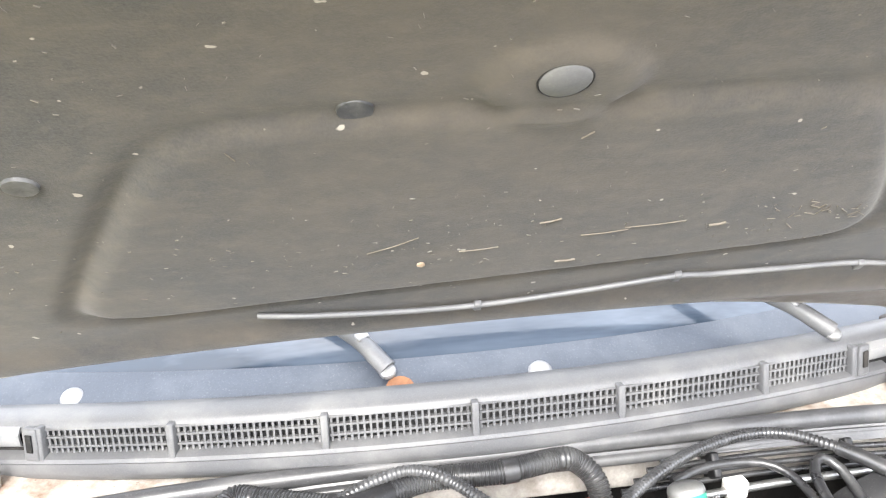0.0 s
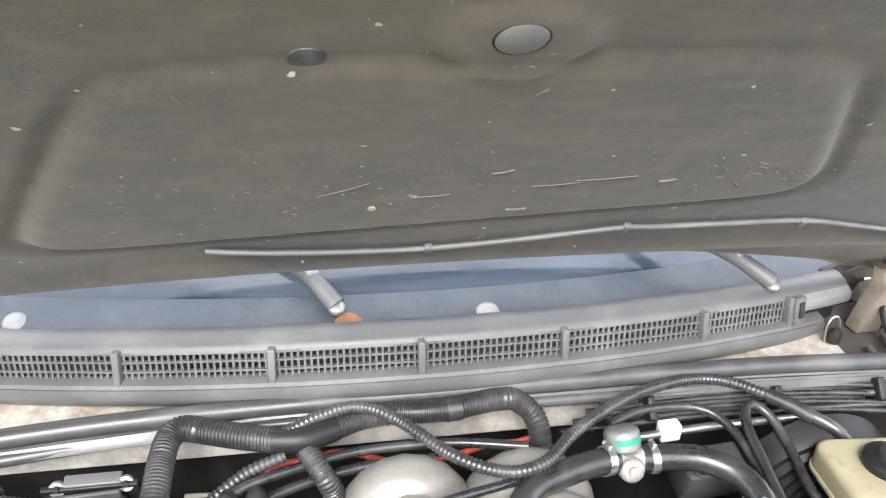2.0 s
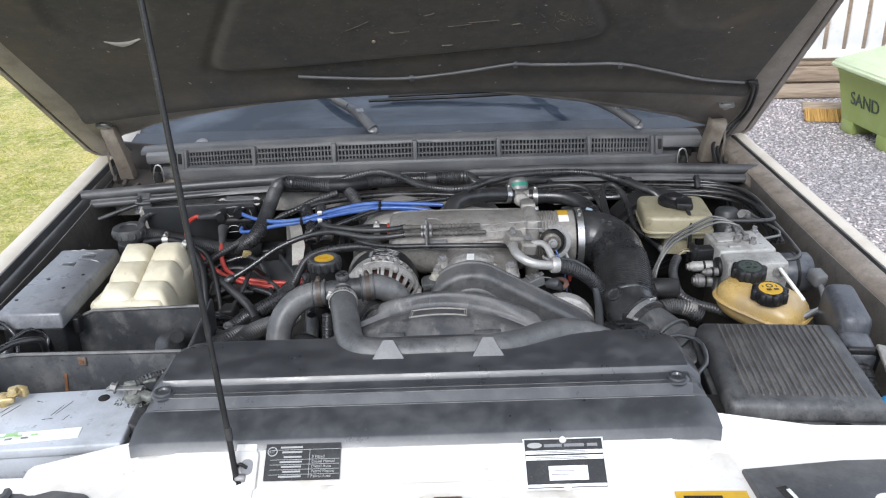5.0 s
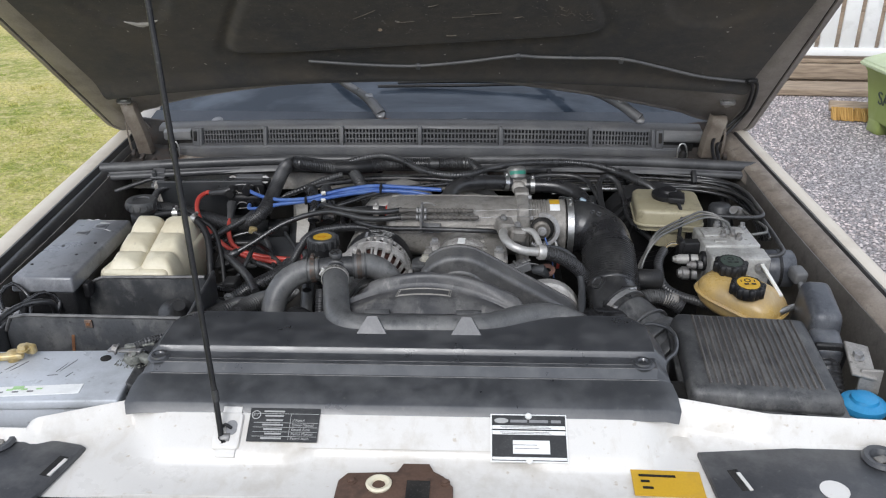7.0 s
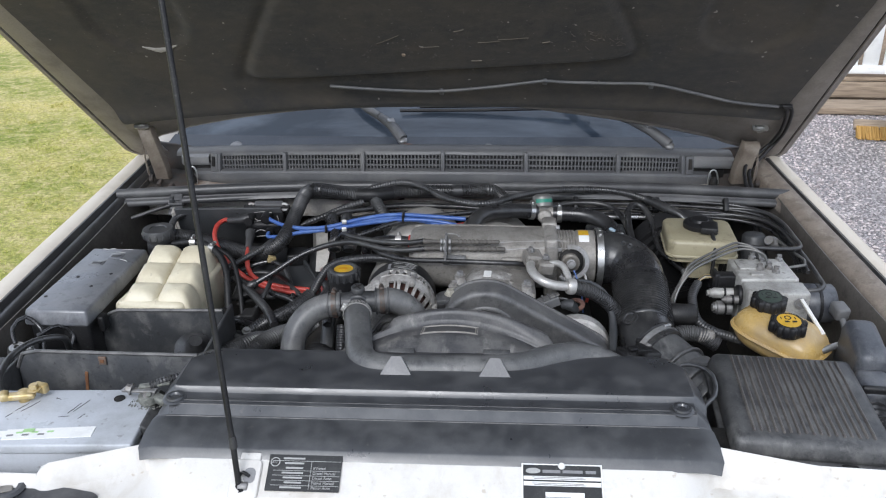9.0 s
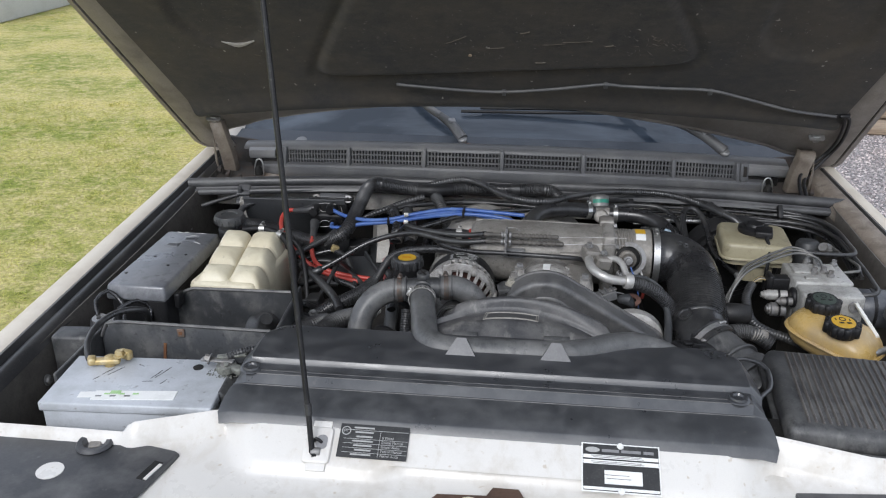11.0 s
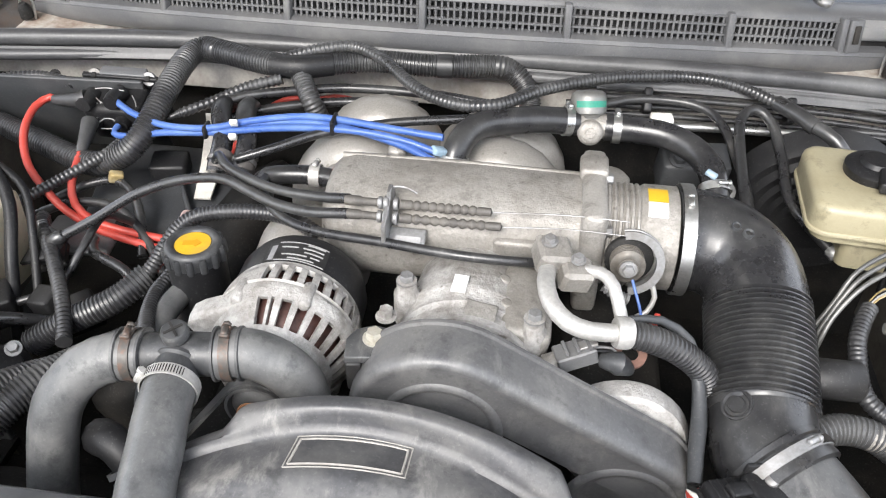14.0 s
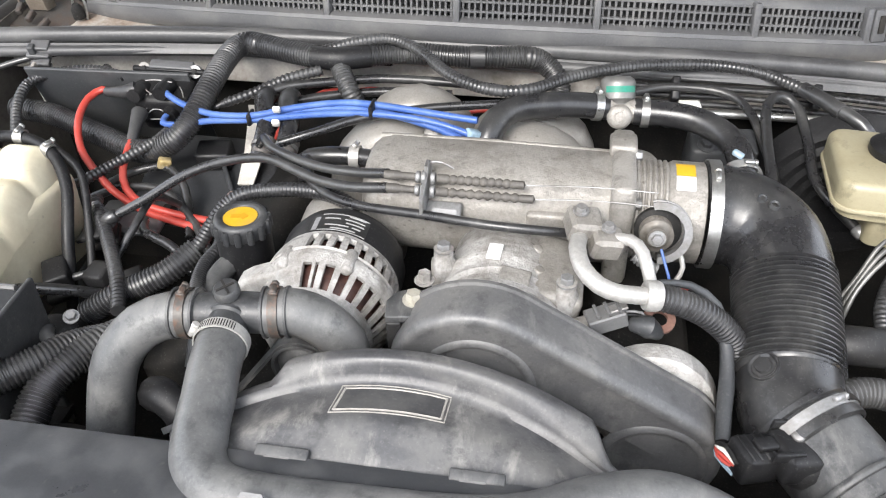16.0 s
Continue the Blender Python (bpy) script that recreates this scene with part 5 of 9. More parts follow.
def lobes(c1, r1, c2, r2, n=14):
    """Outline of a belt round two pulleys, in the x-z plane."""
    d = math.hypot(c2[0] - c1[0], c2[1] - c1[1])
    base = math.atan2(c2[1] - c1[1], c2[0] - c1[0])
    off = math.acos((r1 - r2) / d)
    out = [(c1[0] + r1 * math.cos(base + off + (2 * math.pi - 2 * off) * k / n), c1[1] + r1 * math.sin(base + off + (2 * math.pi - 2 * off) * k / n)) for k in range(n + 1)]
    out += [(c2[0] + r2 * math.cos(base - off + 2 * off * k / n), c2[1] + r2 * math.sin(base - off + 2 * off * k / n)) for k in range(n + 1)]
    return out


belt = thing("drive_belt", (-0.10, 0.64, 0.85), "black ribbed drive belt round the alternator pulley", "belt")
loop = lobes((AC.x, AC.z), 0.0302, (-0.155, 0.80), 0.045, 20)
part("strap", sheet([[(x, y, z) for x, z in loop + loop[:1]] for y in (0.6305, 0.634, 0.638, 0.642, 0.646, 0.6495)], 0.003), "black_dust", belt)
part("idler", lathe((-0.155, 0.6295, 0.80), (0, 1, 0), disc(0.0420, 0.021, 0.003), 30), "dull", belt, "worn idler wheel")

# belt cover
bc = thing("belt_cover", (0.18, 0.65, 0.9), "sloping black plastic belt cover with a round boss", "belt cover")
loops = []
for grow, y in ((0.003, 0.676), (0.003, 0.672), (0.0, 0.671), (0.0, 0.640), (-0.0006, 0.634), (-0.003, 0.6300), (-0.007, 0.6282), (-0.011, 0.6290), (-0.015, 0.6305), (-0.040, 0.6312), (-0.058, 0.6315)):
    loops.append([(x, y, z) for x, z in lobes((0.1023, 0.955), 0.0827 + grow, (0.270, 0.876), 0.066 + grow, 22)])
b = sheet([l + l[:1] for l in loops], 0)
bmesh.ops.remove_doubles(b, verts=b.verts, dist=0.0004)
part("shell", b, "beltcover", bc, "", 50)
part("boss", lathe((0.104, 0.6305, 0.954), (0, -1, 0), [(0.056, -0.002), (0.053, 0.0012), (0.0495, 0.0024), (0.046, 0.0014), (0.043, -0.0016), (0.02, -0.0022), (0, -0.0022)], 44), "beltcover", bc)
part("lower_boss", lathe((0.272, 0.6305, 0.872), (0, -1, 0), [(0.054, -0.002), (0.051, 0.0012), (0.0475, 0.0024), (0.044, 0.0014), (0.041, -0.0016), (0, -0.0022)], 44), "beltcover", bc)
part("bracket", prism([(-0.024, -0.020), (0.020, -0.020), (0.024, 0.0), (0.016, 0.016), (0.0, 0.021), (-0.016, 0.016), (-0.024, 0.004)], pose(0.038, 0.672, 1.002, 0, 0, 8), 0.007, 0.002), "black_dust", bc, "rounded black bracket plate")
part("bracket_leg", box((0.024, 0.654, 0.985), (0.014, 0.010, 0.036), (6, 0, 8), 0.002), "black", bc)
part("bolt", bolt((0.039, 0.675, 1.009), (0, 0, 1), 0.0075, 0.008), "brassy", bc)
part("bolt", bolt((0.044, 0.703, 1.010), (0, 0, 1), 0.0068, 0.009), "whitealu", bc)

# air conditioning compressor
com = thing("compressor", (0.115, 0.76, 0.88), "corroded white-silver air conditioning compressor", "compressor")
part("body", lathe((0.112, 0.682, 0.940), (0, 1, 0), [(0, 0), (0.070, 0), (0.072, 0.004), (0.072, 0.018), (0.066, 0.022), (0.066, 0.030), (0.069, 0.034), (0.069, 0.044), (0.0655, 0.047), (0.0655, 0.052), (0.0685, 0.055), (0.0675, 0.070), (0.070, 0.073), (0.070, 0.078), (0.0665, 0.081), (0.068, 0.10), (0.062, 0.115), (0.058, 0.15), (0, 0.155)], 48), "whitealu", com)
part("clamp_ring", lathe((0.112, 0.706, 0.940), (0, 1, 0), [(0.066, 0), (0.0725, 0.001), (0.0725, 0.008), (0.066, 0.009)], 48), "whitealu", com)
part("cast_pad", box((0.128, 0.722, 1.006), (0.030, 0.026, 0.006), (14, 6, -6), 0.002), "castalu", com)
for k, (x, y) in enumerate(((0.150, 0.752), (0.162, 0.775), (0.146, 0.785))):
    part("cast_pimple", lathe((x, y, 0.996 - 0.3 * (x - 0.146)), (0.3, 0, 1), [(0, 0), (0.007, 0), (0.005, 0.004), (0, 0.005)], 12), "castalu", com)
part("label", box((0.105, 0.758, 1.0105), (0.014, 0.024, 0.0015), (0, 0, -4)), "label", com, "small white label")
for x, y in ((0.053, 0.760), (0.178, 0.725)):
    lug = part("lug", lathe((x, y, 0.955), (0, 0, 1), [(0, 0), (0.013, 0), (0.013, 0.036), (0.010, 0.040), (0.010, 0.052), (0, 0.052)], 14), "whitealu", com)
    part("bolt", bolt((x, y, 1.005), (0, 0, 1), 0.007, 0.007), "dull", lug)
part("side_block", box((0.165, 0.765, 0.955), (0.05, 0.10, 0.08), (0, 10, 0), 0.008), "castalu", com)

# power steering reservoir
ps = thing("power_steering_reservoir", (-0.177, 0.77, 0.88), "black power steering reservoir with a yellow-topped cap", "reservoir")
part("body", lathe((-0.174, 0.790, 0.86), (0, 0, 1), [(0, 0), (0.028, 0), (0.030, 0.02), (0.030, 0.125), (0, 0.125)], 28), "black", ps)
prof = [(0, 0), (0.028, 0), (0.0300, 0.003), (0.0300, 0.015), (0.0285, 0.0195), (0.0255, 0.0215), (0.0215, 0.0210), (0.0195, 0.0185), (0, 0.0180)]
cap = part("cap", lathe((-0.174, 0.790, 0.983), (0, 0, 1), prof, 36), "capdust", ps, "scalloped dusty black cap")
for k in range(14):
    a = 2 * math.pi * k / 14
    part("grip", lathe((-0.174 + 0.0292 * math.cos(a), 0.790 + 0.0292 * math.sin(a), 0.984), (0, 0, 1), [(0, 0), (0.0040, 0), (0.0042, 0.012), (0.0030, 0.0165), (0, 0.0165)], 10), "capdust", cap)
part("cap_disc", lathe((-0.174, 0.790, 1.0006), (0, 0, 1), [(0, 0), (0.0185, 0), (0.0185, 0.0012), (0, 0.0016)], 28), "yellow", cap, "yellow printed disc")
part("cap_symbol", prism([(-0.010, -0.0035), (0.001, -0.0035), (0.003, -0.006), (0.009, 0.0), (0.003, 0.006), (0.001, 0.0035), (-0.010, 0.0035)], pose(-0.174, 0.790, 1.0021, 0, 0, 10), 0.0006), "mustard", cap, "darker printed symbol")

# ---- intake: plenum, throttle, runners ----
inl = thing("intake_plenum", (0.1, 0.9, 0.93), "mottled cast aluminium intake plenum and throttle housing", "plenum")
PY, PZ = 0.893, 0.985
sec = []
for k in range(24):
    a = 2 * math.pi * k / 24
    ca, sa = math.cos(a), math.sin(a)
    sec.append((abs(ca) ** 0.75 * math.copysign(1, ca) * 0.064, abs(sa) ** 0.75 * math.copysign(1, sa) * 0.058))
rows = []
for x, k in ((-0.052, 0.0), (-0.052, 0.82), (-0.044, 0.94), (-0.03, 1.0), (0.10, 1.01), (0.215, 0.98), (0.220, 0.98)):
    rows.append([(x, PY + a * k, PZ + b_ * k) for a, b_ in sec + sec[:1]])
part("plenum", sheet(rows, 0), "castalu", inl, "", 50)
part("flange", box((0.229, PY, PZ + 0.002), (0.026, 0.130, 0.126), (0, 0, 0), 0.007, 2), "castalu", inl)
part("flange_lug", box((0.228, PY + 0.030, PZ + 0.062), (0.030, 0.034, 0.014), (0, 0, 0), 0.004), "castalu", inl)
part("bolt", bolt((0.241, PY + 0.020, PZ + 0.056), (1, 0, 0), 0.006, 0.006), "dull", inl)
part("bolt", bolt((0.241, PY - 0.046, PZ + 0.036), (1, 0, 0), 0.006, 0.006), "dull", inl)
part("seam_ridge", tube([(-0.045, PY + 0.030, PZ + 0.052), (0.08, PY + 0.030, PZ + 0.0535), (0.214, PY + 0.028, PZ + 0.052)], 0.0040, seg=8), "castalu", inl)
part("seam_ridge", tube([(-0.045, PY - 0.052, PZ + 0.030), (0.08, PY - 0.053, PZ + 0.031), (0.214, PY - 0.051, PZ + 0.030)], 0.0045, seg=8), "castalu", inl)
part("web", box((0.16, PY - 0.058, PZ + 0.012), (0.06, 0.014, 0.03), (12, 0, 0), 0.004), "castalu", inl)
prof = [(0.050, 0), (0.052, 0.002)]
for k in range(6):
    prof += [(0.053, 0.004 + 0.006 * k), (0.0555, 0.006 + 0.006 * k), (0.0555, 0.008 + 0.006 * k), (0.053, 0.0095 + 0.006 * k)]
prof += [(0.054, 0.042), (0.056, 0.045), (0.056, 0.078), (0.05, 0.08)]
part("throttle_body", lathe((0.238, PY, PZ), (1, 0, 0), prof, 48), "castalu", inl, "ribbed throttle body")
part("sticker", lathe((0.284, PY, PZ), (1, 0, 0), [(0.0562, 0), (0.0568, 0), (0.0568, 0.020), (0.0562, 0.020)], 10, 76, 98), "yellow", inl, "bright yellow sticker")
part("sticker", lathe((0.284, PY, PZ), (1, 0, 0), [(0.0562, 0), (0.0567, 0), (0.0567, 0.020), (0.0562, 0.020)], 10, 57, 75.5), "label", inl, "faded cream sticker")
part("idle_hose", tube([(-0.050, 0.926, 1.000), (-0.085, 0.932, 1.000), (-0.125, 0.930, 0.998), (-0.148, 0.936, 0.985), (-0.155, 0.95, 0.95)], 0.0112, seg=16), "rubber_shiny", inl, "short black idle hose")
part("hose_clip", band((-0.082, 0.932, 1.000), (1, 0, 0), 0.0115, 0.012, 0.002, 100), "alupipe", inl)
part("red_seal", lathe((-0.060, 0.926, 0.998), (1, 0, 0), disc(0.0165, 0.004), 20), "red", inl)
brk = part("cable_bracket", prism([(-0.030, -0.024), (0.014, -0.024), (0.026, -0.010), (0.026, 0.012), (0.018, 0.020), (0.004, 0.020), (0.004, 0.010), (-0.030, 0.002)], Matrix.Translation((0.021, 0.829, 1.036)) @ Matrix(((0, 0, 1, 0), (1, 0, 0, 0), (0, 1, 0, 0), (0, 0, 0, 1))), 0.004, 0.001), "dull", inl, "cable bracket plate")
part("bracket_foot", box((0.040, 0.820, 1.010), (0.044, 0.022, 0.006), (30, 0, 0), 0.002), "dull", brk)
part("bracket_label", box((0.045, 0.812, 1.010), (0.026, 0.0015, 0.014), (-46, 0, 0)), "capgrey", brk)
part("bracket_loop", tube([(0.022, 0.846, 1.046), (0.024, 0.848, 1.052), (0.038, 0.848, 1.053), (0.050, 0.846, 1.048)], 0.0013, seg=6), "dull", brk)
for y, z, xe in ((0.825, 1.031, 0.139), (0.832, 1.043, 0.128)):
    for xn, rn in ((0.012, 0.0066), (0.018, 0.0076), (0.028, 0.0072)):
        part("cable_nut", lathe((xn, y, z), (1, 0, 0), disc(rn, 0.005, 0.001), 6), "dull", brk)
    part("cable_ferrule", lathe((-0.022, y, z), (1, 0, 0), [(0.0046, 0), (0.0052, 0.002), (0.0052, 0.016), (0.0040, 0.018), (0.0040, 0.034)], 14), "boot", brk)
    prof = [(0, 0), (0.0050, 0.001), (0.0050, 0.012)]
    n = 8
    for k in range(n):
        x = 0.014 + k * (xe - 0.034 - 0.030) / n
        prof += [(0.0034, x), (0.0052, x + 0.0028), (0.0052, x + 0.0052), (0.0034, x + 0.0082)]
    prof += [(0.0044, xe - 0.048), (0.0044, xe - 0.036), (0.0, xe - 0.034)]
    part("cable_boot", lathe((0.034, y, z), (1, 0, 0), prof, 14), "boot", brk, "beaded rubber cable boot")
    part("cable_wire", tube([(xe, y, z), (0.20, y + 0.002, z + 0.003), (0.262, y - 0.004, z + 0.006)], 0.0007, seg=6), "dull", brk)
thr = part("throttle_quadrant", lathe((0.266, 0.826, 1.008), (0, -1, 0.25), disc(0.024, 0.008, 0.001), 30), "pit", inl, "throttle cable quadrant")
part("sector", lathe((0.266, 0.818, 1.010), (0, -1, 0.25), [(0.026, 0), (0.034, 0), (0.034, 0.003), (0.031, 0.0045), (0.034, 0.006), (0.034, 0.009), (0.026, 0.009), (0.026, 0)], 30, 75, 265), "dull", thr, "grooved cable sector")
prof = [(0, 0), (0.0165, 0)]
for k in range(5):
    prof += [(0.0172, 0.0012 + 0.0034 * k), (0.0172, 0.0028 + 0.0034 * k), (0.0150, 0.0034 + 0.0034 * k)]
prof += [(0.012, 0.018), (0.010, 0.022), (0, 0.022)]
part("quadrant_hub", lathe((0.264, 0.820, 1.009), (0, -1, 0.25), prof, 28), "springsteel", thr, "grimy coiled return spring")
part("hub_nut", bolt((0.264, 0.798, 1.0145), (0, -1, 0.25), 0.006, 0.005), "dull", thr)
part("guide_wire", tube([(0.290, 0.812, 0.990), (0.296, 0.806, 0.975), (0.290, 0.800, 0.960), (0.280, 0.796, 0.955)], 0.0028), "alupipe", thr)
part("spring", tube([(0.245, 0.805, 0.985), (0.258, 0.800, 0.978), (0.270, 0.798, 0.975)], 0.006, ribs=0.004, depth=0.2, seg=10), "dull", thr, "return spring")
part("red_tag", box((0.300, 0.800, 0.945), (0.006, 0.008, 0.026), (10, 8, 0), 0.001), "red", inl)

for x, y, z, h in ((-0.042, 1.125, 0.958, 0.052), (-0.055, 1.032, 0.960, 0.05), (0.115, 1.125, 0.952, 0.05), (0.120, 1.045, 0.955, 0.048)):
    runr = thing("intake_runner", (x, y, 0.88), "dull grey-silver arched intake manifold runner", "intake manifold", "intake runners")
    part("arch", tube([(x - 0.052, y, 0.87), (x - 0.048, y, 0.915), (x - 0.030, y, z - 0.012), (x, y, z), (x + 0.030, y, z - 0.012), (x + 0.048, y, 0.915), (x + 0.052, y, 0.87)], 0.042, seg=24), "runner", runr)
    part("web", tube([(x - 0.03, y - 0.028, z - 0.012), (x, y - 0.038, z + 0.004), (x + 0.035, y - 0.034, z - 0.012), (x + 0.065, y - 0.03, z - 0.045)], 0.020, seg=14), "runner", runr)
    part("foot", box((x, y, 0.86), (0.15, 0.08, 0.05), (0, 0, 0), 0.02), "castalu", runr)
part("sump_bowl", lathe((-0.075, 0.868, 0.925), (0.2, -0.3, 0.9), [(0, -0.06), (0.04, -0.05), (0.060, -0.025), (0.066, 0.0), (0.060, 0.028), (0.04, 0.05), (0, 0.058)], 32), "runner", inl, "rounded casting under the plenum")
part("rear_lug", lathe((0.0, 1.005, 0.985), (0, -0.3, 0.9), [(0, 0), (0.011, 0), (0.011, 0.018), (0.007, 0.022), (0, 0.022)], 14), "castalu", inl)
eng = thing("engine_block", (0, 0.9, 0.5), "grimy engine block under the manifold, coloured near-black for shade", "engine")
# Engine masses are near-black, the depth's shade put into their colour.
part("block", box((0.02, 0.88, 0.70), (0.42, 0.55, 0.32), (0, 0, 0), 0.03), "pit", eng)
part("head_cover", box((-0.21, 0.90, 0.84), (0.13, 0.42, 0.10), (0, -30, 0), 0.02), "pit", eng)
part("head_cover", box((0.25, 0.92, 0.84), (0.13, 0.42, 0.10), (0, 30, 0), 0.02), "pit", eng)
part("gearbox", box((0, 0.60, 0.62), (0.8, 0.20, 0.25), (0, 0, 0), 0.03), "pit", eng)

# ---- air duct ----
duct = thing("air_duct", (0.40, 0.75, 0.85), "black rubber intake duct with a corrugated middle", "air duct")
E1 = [(0.318, 0.893, 0.985), (0.345, 0.893, 0.985), (0.372, 0.884, 0.982), (0.392, 0.862, 0.976), (0.399, 0.835, 0.968), (0.400, 0.815, 0.962)]
part("elbow", tube(E1, 0.0540, seg=36, step=0.006, radii=[(0, 1.06), (0.2, 1.0), (1, 0.94)]), "rubber_shiny", duct, "smooth black rubber elbow")
part("corrugation", tube([(0.400, 0.818, 0.963), (0.400, 0.79, 0.953), (0.399, 0.75, 0.939), (0.397, 0.712, 0.925)], 0.0508, ribs=0.0056, depth=0.085, seg=40), "rubber_shiny", duct, "finely ribbed bellows")
low = part("lower_collar", tube([(0.397, 0.716, 0.926), (0.397, 0.692, 0.918), (0.400, 0.670, 0.913), (0.412, 0.648, 0.909)], 0.0495, seg=36), "rubber_shiny", duct)
part("collar_ring", lathe((0.397, 0.716, 0.926), (0, -1, -0.35), [(0.048, 0), (0.0520, 0), (0.0520, 0.003), (0.0500, 0.006), (0.048, 0.006)], 40), "rubber_shiny", low)
part("collar_stud", lathe((0.3655, 0.690, 0.9570), (-0.55, -0.25, 0.8), [(0.009, 0.0015), (0.009, 0), (0.0145, 0), (0.0145, 0.0035), (0.0125, 0.0035), (0.011, 0.0015), (0.008, 0.0015), (0.007, 0.004), (0, 0.004)], 24), "rubber_shiny", low)
part("hose_clip", band((0.326, 0.893, 0.985), (1, 0, 0), 0.0585, 0.013, 0.0018, 75), "steel", duct, "bright steel hose clip")
AX = Vector((0.56, -0.80, -0.18)).normalized()
MC = Vector((0.408, 0.655, 0.911))
clip = part("hose_clip", band(MC, AX, 0.0525, 0.010, 0.0016, 100), "dull", duct, "bright steel hose clip")
fa, fb_, fd = frame_of(AX)
for k in range(16):
    a = radians(112 + 3.2 * k)
    part("thread", box(MC + (fa * math.cos(a) + fb_ * math.sin(a)) * 0.0545, (0.0012, 0.0012, 0.009), (-90, 0, 35)), "pit", clip)
part("collar_lip", lathe(MC - AX * 0.016, AX, [(0.049, 0), (0.0530, 0.001), (0.0530, 0.006), (0.0508, 0.008), (0.0530, 0.026), (0.0530, 0.030), (0.049, 0.032)], 44), "rubber_shiny", duct)
part("meter_tube", tube([MC - AX * 0.01, MC + AX * 0.05, MC + AX * 0.10 + Vector((0, 0, -0.006)), MC + AX * 0.16 + Vector((0, 0, -0.016))], 0.0475, seg=36), "black_dust", duct, "air flow meter tube")
for d, w in ((0.058, 0.008), (0.082, 0.026), (0.125, 0.02)):
    part("meter_ring", lathe(MC + AX * d + Vector((0, 0, -0.04 * d)), AX, [(0.048, 0), (0.0535, 0.001), (0.0545, 0.003), (0.0545, w - 0.003), (0.0535, w - 0.001), (0.048, w)], 40), "black_dust", duct)
for x, y in ((0.371, 0.862), (0.382, 0.852)):
    part("moulded_mark", lathe((x, y, 1.0315), (0.2, -0.2, 1), [(0.0030, -0.004), (0.0055, -0.004), (0.0055, 0.001), (0.0042, 0.001), (0.0030, -0.001)], 18), "slate", duct)
part("casting", box((0.185, 1.015, 0.925), (0.13, 0.11, 0.06), (0, 6, 0), 0.022, 3), "castalu", inl, "cast housing beside the runners")
part("casting", lathe((0.255, 1.035, 0.915), (0, 0.1, 1), disc(0.028, 0.05, 0.006), 24), "castalu", inl)
part("side_bracket", box((0.375, 1.145, 0.915), (0.09, 0.05, 0.06), (15, 0, 5), 0.006), "slate", inl, "dark grey bracket")
part("bolt", bolt((0.352, 1.120, 0.945), (0, -0.5, 0.8), 0.009, 0.008), "slate", inl)
part("bolt", bolt((0.405, 1.075, 0.930), (0, -0.5, 0.8), 0.011, 0.008), "dull", inl)
part("fuel_hose", tube([(0.285, 1.02, 0.95), (0.305, 0.985, 0.965), (0.318, 0.955, 0.95), (0.32, 0.93, 0.90)], 0.008), "cable", inl)


# ---- left side of the bay ----
bat = thing("battery", (-0.525, 0.318, 0.80), "light grey car battery with a white label", "battery")
part("case", box((-0.537, 0.351, 0.875), (0.264, 0.136, 0.165), (0, 0, 3), 0.006), "batgrey", bat)
part("lid", box((-0.537, 0.351, 0.952), (0.270, 0.142, 0.016), (0, 0, 3), 0.003), "batgrey", bat)
lb = part("label", box((-0.528, 0.308, 0.9607), (0.128, 0.024, 0.0012), (0, 0, 6)), "label", bat, "white label with green print")
for k in range(6):
    part("print_bar", box((-0.582 + 0.011 * k, 0.299 + 0.006 * (k % 2) + 0.0012 * k, 0.9618), (0.009, 0.0035, 0.0006), (0, 0, 8)), "greenprint" if k % 2 else "dull", lb)
part("label_tail", box((-0.592, 0.3035, 0.9605), (0.046, 0.015, 0.0010), (0, 0, 8)), "label", lb)
part("print_bar", box((-0.560, 0.312, 0.9618), (0.016, 0.008, 0.0006), (0, 0, 6)), "greenprint", lb)
part("plug", lathe((-0.461, 0.399, 0.9602), (0, 0, 1), disc(0.0085, 0.0012), 22), "pit", bat, "dark vent plug")
for x, y, l, a in ((-0.602, 0.372, 0.012, 62), (-0.590, 0.374, 0.016, 60), (-0.520, 0.372, 0.014, 72), (-0.512, 0.378, 0.018, 68), (-0.526, 0.350, 0.008, 10), (-0.500, 0.352, 0.007, 66), (-0.612, 0.350, 0.006, 60), (-0.556, 0.395, 0.005, -20)):
    dx, dy = l * math.cos(radians(a)), l * math.sin(radians(a))
    part("scratch", tube([(x - dx, y - dy, 0.9600), (x + 0.0006, y, 0.9603), (x + dx, y + dy, 0.9600)], 0.0005, seg=4), "pit", bat)
part("end_bevel", box((-0.405, 0.378, 0.944), (0.022, 0.096, 0.030), (0, 42, 3), 0.003), "black_dust", bat, "dark bevelled end")
part("positive_post", lathe((-0.608, 0.392, 0.958), (0, 0, 1), disc(0.010, 0.018, 0.002), 18), "brass", bat)
part("negative_post", lathe((-0.410, 0.392, 0.958), (0, 0, 1), disc(0.010, 0.018, 0.002), 18), "dull", bat)
term = thing("battery_terminal", (-0.608, 0.386, 0.965), "brass battery clamp on a grey cable", "terminal", "battery terminals")
part("clamp", box((-0.612, 0.386, 0.970), (0.046, 0.014, 0.010), (0, 0, 12), 0.003), "brass", term)
part("clamp_bolt", bolt((-0.590, 0.392, 0.978), (0, 0, 1), 0.007, 0.008), "brass", term)
part("clamp_jaw", box((-0.634, 0.382, 0.972), (0.014, 0.020, 0.013), (0, 8, 30), 0.004), "brass", term)
part("clamp_ear", box((-0.586, 0.404, 0.974), (0.022, 0.012, 0.016), (0, 0, -15), 0.003), "brass", term)
